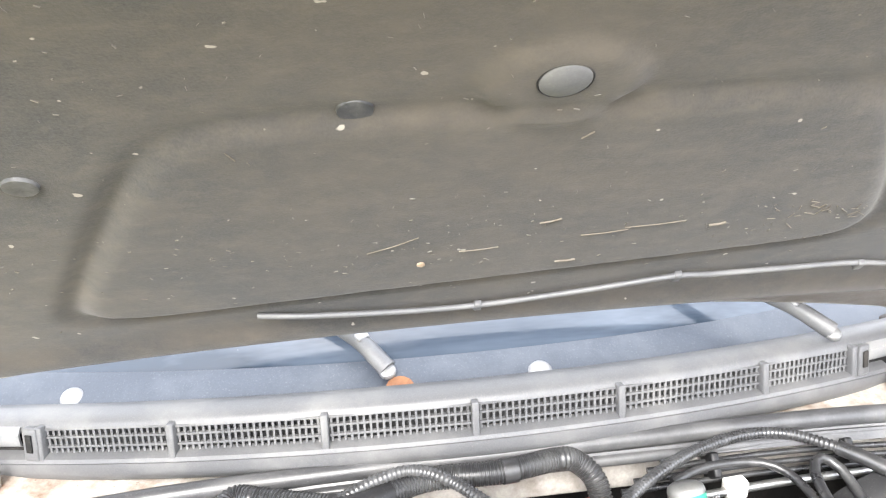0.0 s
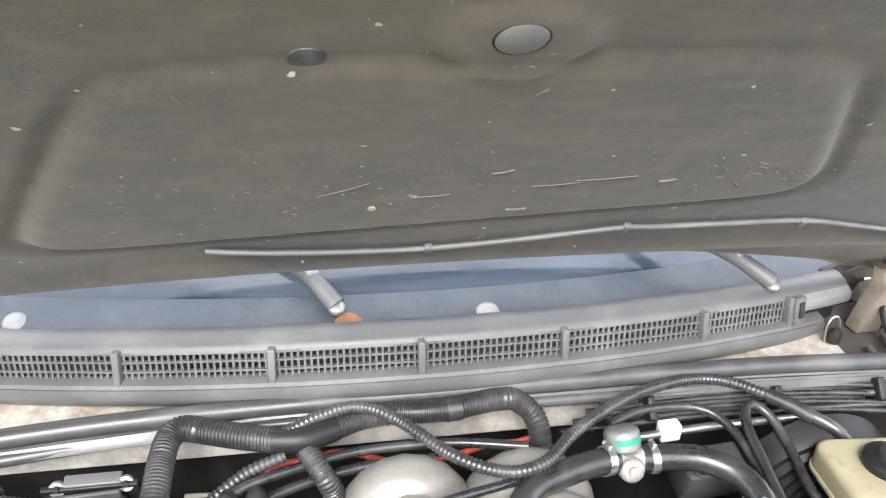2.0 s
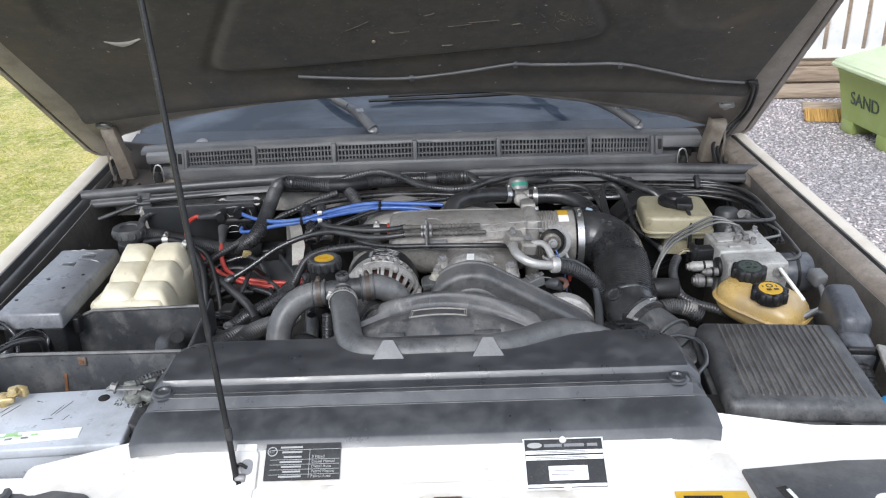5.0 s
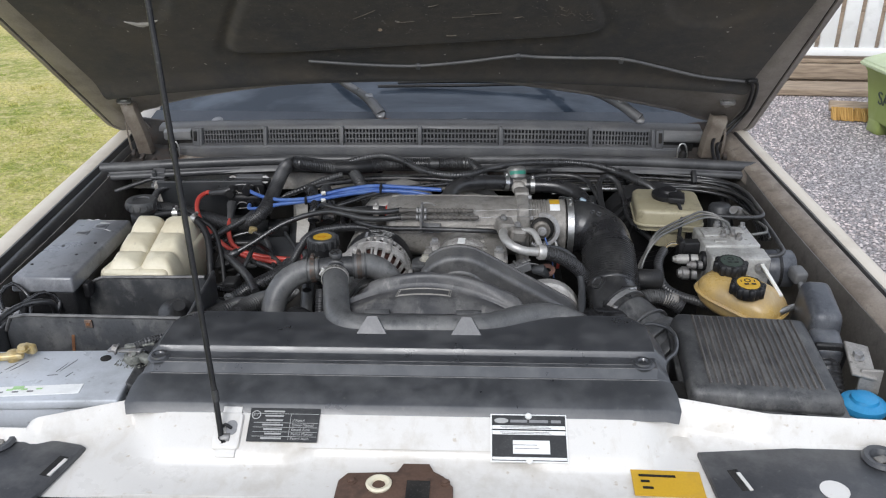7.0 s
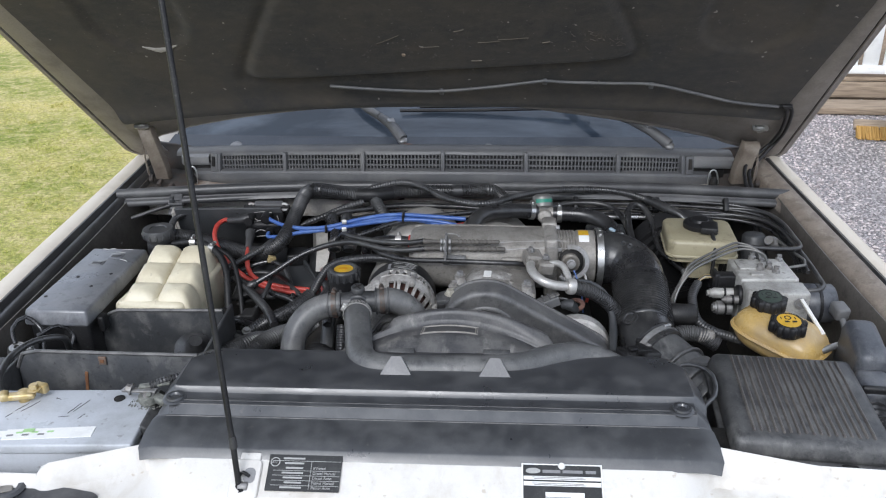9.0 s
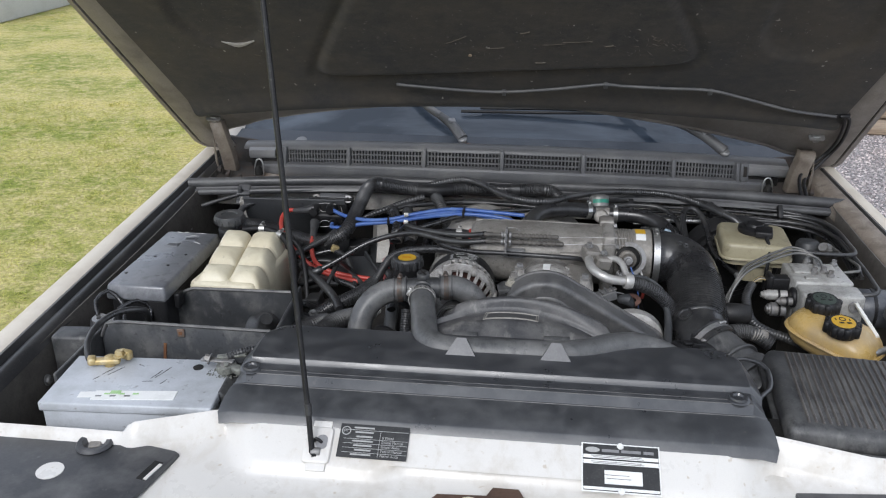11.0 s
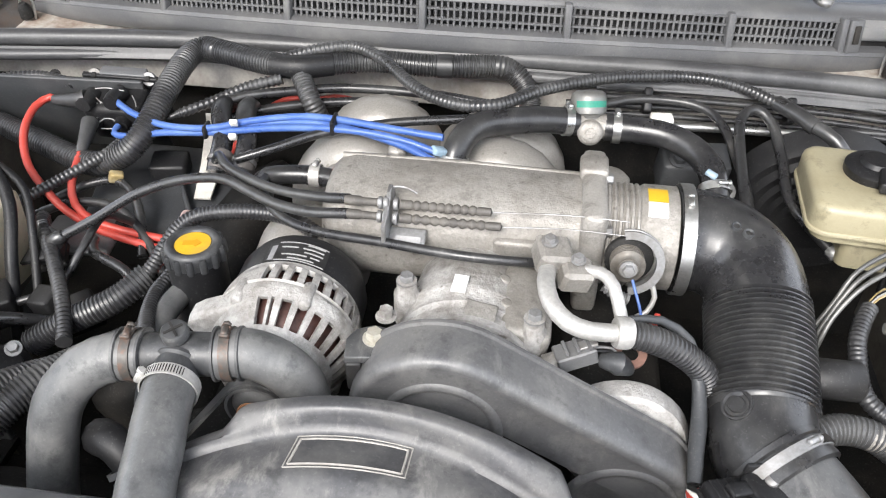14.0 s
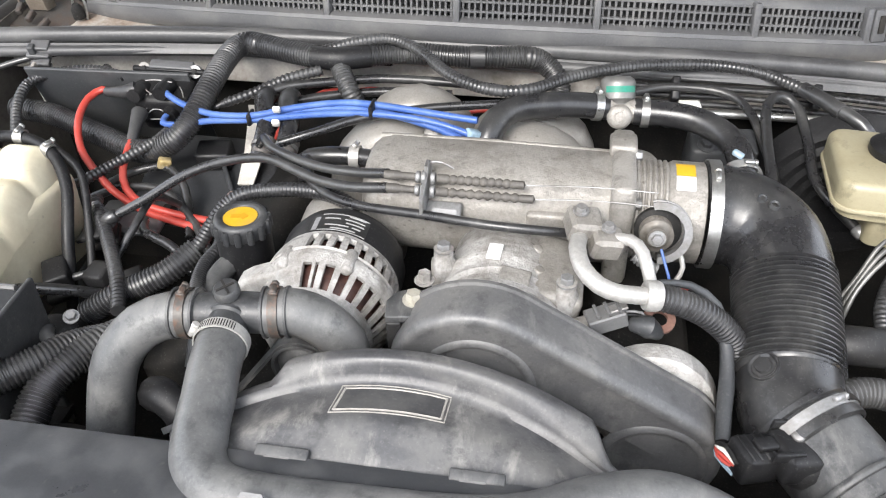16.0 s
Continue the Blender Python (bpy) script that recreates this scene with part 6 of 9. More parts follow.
part("cable", tube([(-0.64, 0.385, 0.972), (-0.655, 0.41, 0.985), (-0.66, 0.46, 0.995), (-0.64, 0.50, 1.0), (-0.61, 0.53, 0.99), (-0.62, 0.56, 0.95)], 0.0055), "cable", term)
term = thing("battery_terminal", (-0.410, 0.385, 0.965), "corroded grey battery clamp with a ribbed sleeve", "terminal", "battery terminals")
part("clamp", lathe((-0.410, 0.392, 0.963), (0, 0, 1), [(0.010, 0), (0.0155, 0), (0.0165, 0.003), (0.0155, 0.011), (0.010, 0.012)], 24), "corrodedlead", term, "clamp crusted with grey-green corrosion")
for k, (dx, dy, a) in enumerate(((-0.017, 0.005, -8), (0.004, 0.014, 10))):
    part("clamp_strap", box((-0.410 + dx, 0.395 + dy, 0.976 + 0.005 * k), (0.058 - 0.010 * k, 0.011, 0.004), (0, -4, a), 0.0012), "corrodedlead" if k else "dull", term)
part("clamp_jaw", box((-0.388, 0.386, 0.969), (0.022, 0.016, 0.011), (0, 6, -24), 0.003), "corrodedlead", term)
part("clamp_bolt", bolt((-0.408, 0.389, 0.973), (0.1, -0.5, 0.8), 0.0046, 0.006), "corrodedlead", term)
part("clamp_nut", bolt((-0.440, 0.402, 0.976), (-0.9, 0, 0.3), 0.0065, 0.008), "dull", term)
rng = random.Random(31)
crust = bmesh.new()
for k in range(90):
    a, r = rng.uniform(0, 6.28), rng.uniform(0.013, 0.023)
    add_box(crust, (-0.412 + r * math.cos(a) * 1.3, 0.388 + r * math.sin(a) * 0.7, 0.9604), (rng.uniform(0.001, 0.0035), rng.uniform(0.001, 0.003), 0.0016), (rng.uniform(-20, 20), rng.uniform(-20, 20), rng.uniform(0, 90)), 0.0004, 1)
part("corrosion", crust, "corrodedlead", term, "crust of grey-green corrosion")
part("sleeve", tube([(-0.412, 0.405, 0.980), (-0.39, 0.418, 0.984), (-0.355, 0.437, 0.984), (-0.33, 0.45, 0.982)], 0.0065, ribs=0.0045, depth=0.2), "conduit", term)

tray = thing("battery_tray", (-0.53, 0.52, 0.8), "scuffed dark grey plastic battery tray walls", "tray")
out = [(-0.150, -0.17), (0.165, -0.17), (0.165, 0.000), (0.155, 0.006), (-0.110, 0.008), (-0.130, 0.004), (-0.142, -0.010), (-0.150, -0.03)]
wl = part("tray_wall", prism(out, pose(-0.535, 0.512, 0.968) @ FRONT, 0.006, 0.002), "traywall", tray)
part("rust_streak", box((-0.570, 0.505, 0.916), (0.005, 0.0015, 0.046), (0, 8, 0)), "rust", wl)
part("spring_nut", box((-0.534, 0.503, 0.963), (0.013, 0.003, 0.015), (0, 0, 0), 0.001), "rustclip", wl)
part("nut_slot", box((-0.534, 0.5015, 0.963), (0.006, 0.003, 0.005)), "rust", wl)
part("tray_block", box((-0.735, 0.505, 0.87), (0.07, 0.045, 0.165), (0, 0, 4), 0.006), "black_dust", tray)
part("tray_return", box((-0.366, 0.60, 0.90), (0.006, 0.18, 0.15), (0, 0, 2), 0.002), "black_dust", tray)
out = [(-0.20, -0.20), (0.14, -0.20), (0.14, 0.008), (0.13, 0.010), (-0.060, 0.007), (-0.075, 0.002), (-0.115, -0.030), (-0.128, -0.036), (-0.20, -0.040)]
part("rear_tray_wall", prism(out, pose(-0.525, 0.690, 0.952) @ FRONT, 0.006, 0.002), "traydust", tray)
part("wall_lip", tube([(-0.724, 0.684, 0.914), (-0.655, 0.684, 0.917), (-0.640, 0.684, 0.924), (-0.600, 0.684, 0.954), (-0.585, 0.684, 0.960), (-0.386, 0.684, 0.963)], 0.0032, seg=6, smooth=False), "edgewear", tray)
part("wall_lip", tube([(-0.685, 0.506, 0.945), (-0.672, 0.506, 0.972), (-0.645, 0.506, 0.977), (-0.372, 0.506, 0.975)], 0.0032, seg=6, smooth=False), "edgewear", tray)
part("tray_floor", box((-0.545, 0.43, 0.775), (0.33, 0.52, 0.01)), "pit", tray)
part("tray_side", box((-0.69, 0.44, 0.86), (0.006, 0.16, 0.19), (0, 0, 0), 0.002), "black_dust", tray)
part("tray_side", box((-0.385, 0.44, 0.86), (0.006, 0.16, 0.19), (0, 0, 0), 0.002), "black", tray)
cl = thing("earth_clamp", (-0.72, 0.56, 0.93), "dull metal earth clamps on the inner wing", "clamp")
part("base", box((-0.715, 0.575, 0.925), (0.055, 0.05, 0.02), (10, 0, 25), 0.005), "black", cl)
part("ring", lathe((-0.725, 0.575, 0.938), (0, -0.2, 1), [(0.005, 0), (0.013, 0), (0.013, 0.006), (0.005, 0.006), (0.005, 0)], 18), "dull", cl)
part("clamp_bolt", bolt((-0.698, 0.568, 0.936), (0, 0, 1), 0.007, 0.010), "dull", cl)
part("lead", tube([(-0.730, 0.580, 0.945), (-0.742, 0.60, 0.965), (-0.728, 0.625, 0.975), (-0.70, 0.62, 0.95), (-0.68, 0.58, 0.93)], 0.004), "cable", cl)
part("lead", tube([(-0.70, 0.60, 0.95), (-0.675, 0.63, 0.955), (-0.655, 0.64, 0.93), (-0.66, 0.60, 0.90)], 0.004), "cable", cl)

fb = thing("fuse_box", (-0.68, 0.78, 0.85), "dusty black fuse box with a flat lid", "fuse box")
part("base", box((-0.676, 0.775, 0.892), (0.112, 0.27, 0.12), (0, 0, -1), 0.006), "black", fb)
part("lid", box((-0.676, 0.775, 0.968), (0.122, 0.290, 0.030), (0, 0, -1), 0.005, 3, 0.95), "fuselid", fb)
part("latch", box((-0.607, 0.665, 0.945), (0.012, 0.022, 0.03), (0, 0, 0), 0.003), "black", fb)
for x, y, w, h, m in ((-0.664, 0.872, 0.030, 0.020, "fuselid"), (-0.690, 0.838, 0.030, 0.018, "fuselid")):
    part("raised_panel", box((x, y, 0.9832), (w, h, 0.0016), (0, 0, -1), 0.0006, 1), m, fb)
    part("panel_inset", box((x, y, 0.9842), (w * 0.62, h * 0.5, 0.0006), (0, 0, -1)), "black_dust", fb)
for x, y in ((-0.700, 0.775), (-0.655, 0.735), (-0.640, 0.790), (-0.722, 0.690)):
    part("lid_plug", lathe((x, y, 0.9828), (0, 0, 1), disc(0.0032, 0.0010), 12), "pit", fb)
rng = random.Random(8)
for k in range(11):
    x, y, l, a = rng.uniform(-0.705, -0.632), rng.uniform(0.845, 0.910), rng.uniform(0.003, 0.013), rng.uniform(-0.6, 0.8)
    dx, dy = l * math.cos(a), l * math.sin(a)
    part("scuff", tube([(x - dx, y - dy, 0.9826), (x, y + 0.001, 0.9829), (x + dx, y + dy, 0.9826)], rng.uniform(0.0006, 0.0016), seg=4), "ink", fb, "pale scuff mark")

tk = thing("coolant_tank", (-0.53, 0.82, 0.85), "cream plastic coolant expansion tank with a black cap", "tank")
rows = []
for i in range(33):
    u = -1 + 2 * i / 32
    row = []
    for j in range(41):
        v = j / 40
        y = lerp(0.705, 0.930, v)
        x = -0.530 + 0.070 * u + lerp(0.004, -0.01, v)
        lob = min(abs(math.sin(math.pi * (u + 1))) ** 0.45, abs(math.sin(math.pi * 3 * v)) ** 0.45)
        edge = min(1.0, (1 - abs(u)) / 0.34, v / 0.13, (1 - v) / 0.10)
        x += 0.004 * u * abs(math.sin(math.pi * 3 * v)) ** 0.5
        z = lerp(0.955, 0.979, v) + 0.020 * lob - 0.036 * (1 - max(0.0, edge)) ** 2.0
        row.append((x, y, z))
    rows.append(row)
part("tank_top", sheet(rows, 0), "tank", tk, "", 60)
part("tank_body", box((-0.532, 0.817, 0.895), (0.139, 0.224, 0.122), (-3, 0, -3.0), 0.012, 3), "tank", tk)
part("neck", lathe((-0.600, 0.948, 0.955), (0, 0, 1), disc(0.027, 0.03, 0.003), 28), "black", tk)
cap = part("cap", lathe((-0.600, 0.948, 0.985), (0, 0, 1), [(0, 0), (0.025, 0), (0.027, 0.010), (0.033, 0.012), (0.0335, 0.026), (0.031, 0.031), (0.018, 0.0315), (0.016, 0.029), (0, 0.029)], 32), "capdust", tk, "black screw cap")
for k in range(14):
    a = 2 * math.pi * k / 14
    part("grip", box((-0.600 + 0.0330 * math.cos(a), 0.948 + 0.0330 * math.sin(a), 1.004), (0.004, 0.005, 0.012), (0, 0, math.degrees(a)), 0.001, 1), "capdust", cap)
part("vent_hose", tube([(-0.566, 0.935, 0.985), (-0.52, 0.93, 0.992), (-0.475, 0.915, 0.985), (-0.44, 0.88, 0.96), (-0.425, 0.83, 0.91), (-0.42, 0.79, 0.83)], 0.0075), "black", tk)
part("vent_hose", tube([(-0.475, 0.925, 0.985), (-0.43, 0.90, 0.965), (-0.405, 0.85, 0.92), (-0.39, 0.80, 0.86)], 0.005), "black", tk)
for at, ax in (((-0.52, 0.93, 0.992), (1, 0, 0)), ((-0.475, 0.915, 0.985), (1, -0.4, -0.2))):
    part("hose_clip", band(at, ax, 0.0078, 0.012, 0.002, 90), "steel", tk)

# ignition coils and leads
coil = thing("ignition_coil", (-0.42, 1.11, 0.93), "black ignition coil pack with four towers", "ignition coil")
part("coil_body", box((-0.415, 1.125, 0.945), (0.085, 0.05, 0.065), (20, 0, 0), 0.008), "black", coil)
part("coil_plate", box((-0.415, 1.155, 0.955), (0.11, 0.008, 0.085), (20, 0, 0), 0.002), "black", coil)
part("terminal_block", box((-0.412, 1.150, 0.990), (0.066, 0.016, 0.020), (20, 0, 0), 0.002), "vent", coil, "grey terminal block")
for x in (-0.452, -0.374):
    part("lug", lathe((x, 1.146, 0.990), (0, -1, 0.4), [(0.0045, 0), (0.0095, 0), (0.0095, 0.006), (0.0045, 0.006), (0.0045, 0)], 18), "dull", coil, "dull ring lug")
    part("lug_screw", bolt((x, 1.144, 0.9915), (0, -1, 0.4), 0.0042, 0.006, False), "pit", coil)


def coil_at(x, z):
    return (x, 1.0985 + (z - 0.96) * 0.3, z)


for arc in (((-0.440, 0.974), (-0.431, 0.967), (-0.4305, 0.960), (-0.438, 0.951)), ((-0.440, 0.981), (-0.428, 0.972), (-0.418, 0.974), (-0.411, 0.984)), ((-0.402, 0.976), (-0.411, 0.968), (-0.410, 0.960), (-0.402, 0.953)), ((-0.437, 0.944), (-0.427, 0.951), (-0.416, 0.951), (-0.406, 0.946)), ((-0.431, 0.972), (-0.421, 0.962), (-0.407, 0.952)), ((-0.429, 0.955), (-0.421, 0.962), (-0.413, 0.972)), ((-0.384, 0.985), (-0.380, 0.974), (-0.381, 0.952)), ((-0.436, 0.990), (-0.418, 0.992), (-0.395, 0.990)), ((-0.433, 0.937), (-0.418, 0.938), (-0.402, 0.940))):
    part("worn_edge", tube([coil_at(x, z) for x, z in arc], 0.0009, seg=6, step=0.004), "dull", coil, "bright worn edge of the core")
for x, z in ((-0.447, 0.978), (-0.407, 0.984), (-0.445, 0.945), (-0.400, 0.950)):
    part("tower", tube([(x, 1.118, z - 0.006), (x, 1.10, z - 0.002), (x, 1.085, z - 0.003)], 0.012, radii=[(0, 1.1), (1, 0.85)]), "black", coil)
part("boot", tube([(-0.447, 1.098, 0.980), (-0.462, 1.095, 0.977), (-0.498, 1.104, 0.970)], 0.0095, seg=14, radii=[(0, 1.25), (0.35, 1.1), (1, 0.75)]), "rubberhot", coil, "dark rubber lead boot")
part("boot", tube([(-0.445, 1.088, 0.948), (-0.441, 1.068, 0.944), (-0.437, 1.036, 0.931)], 0.0095, seg=14, radii=[(0, 1.25), (0.35, 1.1), (1, 0.75)]), "rubberhot", coil, "dark rubber lead boot")
leads = thing("ignition_lead", (-0.48, 1.05, 0.8), "red rubber ignition lead looping down from the coil", "ignition lead", "ignition leads")
part("lead", tube([(-0.492, 1.100, 0.970), (-0.507, 1.110, 0.970), (-0.521, 1.089, 0.965), (-0.513, 1.041, 0.955), (-0.486, 0.992, 0.940), (-0.452, 0.964, 0.920), (-0.422, 0.950, 0.900), (-0.380, 0.938, 0.885), (-0.337, 0.929, 0.880), (-0.28, 0.92, 0.875)], 0.0053), "red", leads)
leads = thing("ignition_lead", (-0.45, 1.0, 0.8), "red rubber ignition lead looping down from the coil", "ignition lead", "ignition leads")
part("lead", tube([(-0.438, 1.040, 0.932), (-0.434, 1.015, 0.927), (-0.426, 0.982, 0.920), (-0.413, 0.958, 0.905), (-0.385, 0.945, 0.892), (-0.341, 0.940, 0.884), (-0.28, 0.935, 0.88)], 0.0053), "red", leads)
leads = thing("ignition_lead", (-0.2, 1.2, 0.93), "red rubber ignition lead running behind the intake runners", "ignition lead", "ignition leads")
part("lead", tube([(-0.262, 1.10, 0.90), (-0.240, 1.165, 0.925), (-0.206, 1.207, 0.938), (-0.160, 1.212, 0.940), (-0.116, 1.222, 0.940), (-0.03, 1.212, 0.917), (0.036, 1.217, 0.921), (0.085, 1.228, 0.923), (0.130, 1.230, 0.923), (0.156, 1.222, 0.935), (0.170, 1.214, 0.915), (0.176, 1.205, 0.88)], 0.0044), "red", leads)
plugcap = thing("lead_boot", (-0.232, 0.87, 0.90), "red plug lead boot with a pale sleeve beside the reservoir", "boot")
part("boot", tube([(-0.241, 0.912, 0.936), (-0.236, 0.885, 0.936), (-0.230, 0.857, 0.932), (-0.227, 0.835, 0.905)], 0.0072, seg=14, radii=[(0, 0.8), (0.5, 1.1), (1, 0.9)]), "red", plugcap)
part("sleeve", tube([(-0.243, 0.920, 0.934), (-0.240, 0.906, 0.937)], 0.0078, seg=14, smooth=False), "lampwhite", plugcap, "pale pink sleeve")
for pts in ([(-0.409, 1.100, 0.984), (-0.393, 1.087, 0.980), (-0.361, 1.070, 0.975), (-0.313, 1.052, 0.975), (-0.250, 1.039, 0.985), (-0.193, 1.040, 1.000), (-0.129, 1.034, 1.015), (-0.081, 1.023, 1.022), (-0.020, 1.010, 1.024), (0.024, 1.002, 1.024), (0.056, 0.997, 1.024)],
            [(-0.399, 1.078, 0.952), (-0.397, 1.062, 0.950), (-0.376, 1.055, 0.952), (-0.322, 1.050, 0.965), (-0.251, 1.040, 0.978), (-0.175, 1.030, 0.996), (-0.125, 1.019, 1.008), (-0.079, 1.010, 1.016), (-0.027, 1.004, 1.017), (0.017, 0.996, 1.014), (0.050, 0.988, 1.008)],
            [(-0.32, 1.056, 0.970), (-0.251, 1.046, 0.978), (-0.16, 1.038, 1.002), (-0.079, 1.020, 1.014), (0.0, 0.998, 1.010), (0.06, 0.975, 1.0), (0.13, 0.965, 0.985)]):
    leads = thing("ignition_lead", pts[0], "blue rubber ignition lead looping across the engine", "ignition lead", "ignition leads")
    part("lead", tube(pts, 0.0046), "blue", leads)
for x, y, z in ((-0.213, 1.030, 1.001), (-0.212, 1.018, 0.988)):
    whole("tie_tag", box((x, y, z), (0.010, 0.006, 0.010), (30, 0, 8), 0.0015), "white_plastic", "small white plastic tag on the blue leads", "tag", "tie tags")
whole("lead_tie", box((-0.080, 1.018, 1.018), (0.006, 0.028, 0.020), (0, 0, 0), 0.003), "black", "black cable tie round the blue leads", "cable tie")
whole("lead_tie", box((-0.256, 1.042, 0.980), (0.006, 0.022, 0.018), (0, 0, 0), 0.003), "black", "black cable tie round the blue leads", "cable tie")

# ---- right side of the bay ----
af = thing("air_filter_box", (0.58, 0.44, 0.85), "black plastic air filter box with a ribbed lid", "air filter")
part("base", box((0.578, 0.438, 0.885), (0.235, 0.255, 0.10), (0, 0, -5), 0.012), "black", af)
part("base_rim", box((0.578, 0.438, 0.934), (0.240, 0.260, 0.008), (0, 0, -5), 0.003), "black_dust", af)
lid = part("lid", box((0.578, 0.440, 0.951), (0.230, 0.252, 0.030), (0, 0, -5), 0.010, 4, 0.93), "black_dust", af)
turn = pose(0.578, 0.440, 0, 0, 0, -5)
for k in range(17):
    ol = rounded(0.0042, 0.208 - 0.004 * (k % 2), 0.0020, 3)
    part("lid_rib", prism(ol, turn @ pose(-0.080 + 0.0102 * k, 0.004, 0.9645), 0.0042, 0.0014, 1), "ribdust", lid)
for k in range(7):
    part("clip_rib", box(turn @ Vector((-0.09 + 0.03 * k, -0.128, 0.915)), (0.008, 0.012, 0.045), (0, 0, -5), 0.003, 1), "black_dust", af)
part("spring_clip", box(turn @ Vector((0.045, -0.131, 0.925)), (0.022, 0.006, 0.035), (0, 0, -5), 0.002), "pit", af)

ar = thing("fluid_reservoir", (0.635, 0.69, 0.9), "amber translucent fluid reservoir with two caps", "reservoir")


def amber_at(ph, a, grow=0.0):
    """A point of the flattened pear-shaped tank: ph from its foot to its top, a round it."""
    cz = 0.925 + 0.036 * math.copysign(abs(math.sin(ph)) ** 0.9, math.sin(ph))
    rr = max(0.02, abs(math.cos(ph)) ** 0.50)
    ca, sa = math.cos(a), math.sin(a)
    ex = (0.081 + grow) * math.copysign(abs(ca) ** 0.60, ca) * rr
    ey = (0.053 + grow + 0.004 * ca) * math.copysign(abs(sa) ** 0.60, sa) * rr
    return pose(0.636, 0.694, cz, 0, 0, -44) @ Vector((ex, ey, -0.10 * ex))


part("tank", sheet([[amber_at(math.pi * (i / 16 - 0.5), 2 * math.pi * j / 36) for j in range(37)] for i in range(17)], 0), "amber", ar, "", 60)
part("seam", tube([amber_at(0.0, 2 * math.pi * j / 36, 0.0015) for j in range(37)], 0.0042, seg=6, smooth=False, caps=False), "amber", ar)
for x, y, z, m, d in ((0.632, 0.657, 0.955, "yellow", "black cap with a yellow printed top"), (0.621, 0.734, 0.962, "greencap", "black cap with a dull grey-green top")):
    cap = part("cap", lathe((x, y, z), (0, -0.1, 1), [(0, 0), (0.026, 0), (0.028, 0.004), (0.028, 0.019), (0.025, 0.023), (0, 0.023)], 28), "black", ar, d)
    for k in range(8):
        a = 2 * math.pi * k / 8
        part("grip", lathe((x + 0.0265 * math.cos(a), y + 0.0265 * math.sin(a), z + 0.001), (0, -0.1, 1), disc(0.0065, 0.021, 0.002), 12), "black", cap)
    part("cap_top", lathe((x, y - 0.002, z + 0.0225), (0, -0.1, 1), [(0, 0), (0.0205, 0), (0.0205, 0.0010), (0, 0.0012)], 28), m, cap)
    part("cap_symbol", lathe((x, y + 0.006, z + 0.0235), (0, -0.1, 1), [(0.004, 0), (0.0062, 0), (0.0062, 0.0012), (0.004, 0.0012), (0.004, 0)], 18), "black", cap)
    for dx in (-0.012, 0.012):
        part("cap_symbol", box((x + dx, y + 0.005, z + 0.0242), (0.002, 0.007, 0.0008)), "black", cap)
    for dx in (-0.006, 0.007):
        part("cap_symbol", box((x + dx, y - 0.010, z + 0.0258), (0.008, 0.004, 0.0008)), "black", cap)

absb = thing("brake_modulator", (0.66, 0.84, 0.85), "pale grey metal brake modulator block with pipes", "brake unit")
part("block", box((0.648, 0.868, 0.930), (0.112, 0.095, 0.095), (0, 0, 2), 0.004), "absmetal", absb)
part("front_block", box((0.652, 0.792, 0.925), (0.115, 0.052, 0.098), (0, 0, 0), 0.004), "absmetal", absb)
part("face_screw", lathe((0.690, 0.765, 0.955), (0, -1, 0.1), [(0, 0), (0.011, 0), (0.011, 0.003), (0.006, 0.003), (0.005, 0.001), (0, 0.001)], 18), "dull", absb)
for x, y, w, d in ((0.618, 0.880, 0.035, 0.040), (0.676, 0.892, 0.020, 0.030), (0.628, 0.838, 0.024, 0.012)):
    part("raised_pad", box((x, y, 0.979), (w, d, 0.005), (0, 0, 2), 0.0015), "absmetal", absb)
for k, (x, y) in enumerate(((0.640, 0.915), (0.658, 0.905), (0.660, 0.868), (0.668, 0.850), (0.690, 0.905), (0.640, 0.862))):
    part("union_nut", lathe((x, y, 0.975), (0, 0, 1), [(0, 0), (0.0075, 0), (0.0075, 0.008), (0.005, 0.010), (0.005, 0.016), (0, 0.016)], 6), "dull", absb)
motor = part("motor", lathe((0.708, 0.815, 0.930), (1, 0, 0), disc(0.038, 0.062, 0.004), 30), "snorkel", absb, "black pump motor")
part("motor_band", lathe((0.735, 0.815, 0.930), (1, 0, 0), [(0.038, 0), (0.0395, 0), (0.0395, 0.006), (0.038, 0.006)], 30), "black", motor)
part("connector", box((0.575, 0.862, 0.955), (0.052, 0.026, 0.026), (0, 0, 2), 0.003), "black", absb)
part("connector_lip", box((0.556, 0.862, 0.957), (0.010, 0.032, 0.032), (0, 0, 2), 0.003), "black", absb)
for x, y, z, r, l, m_ in ((0.585, 0.832, 0.940, 0.0105, 0.050, "absmetal"), (0.578, 0.809, 0.920, 0.0135, 0.036, "dull"), (0.585, 0.795, 0.945, 0.008, 0.030, "dull")):
    va = part("valve", lathe((x, y, z), (-1, 0, 0), [(0, 0), (r, 0), (r, l * 0.75), (r * 0.8, l * 0.8), (r * 0.8, l * 0.9), (r * 0.55, l * 0.9), (r * 0.55, l), (0, l)], 18), m_, absb, "steel valve body")
    part("valve_ring", lathe((x - l * 0.3, y, z), (-1, 0, 0), [(r, 0), (r + 0.0015, 0), (r + 0.0015, 0.004), (r, 0.004)], 18), "black", va)
part("valve_boss", lathe((0.598, 0.815, 0.945), (-1, 0, 0), disc(0.02, 0.012, 0.003), 22), "black", absb)
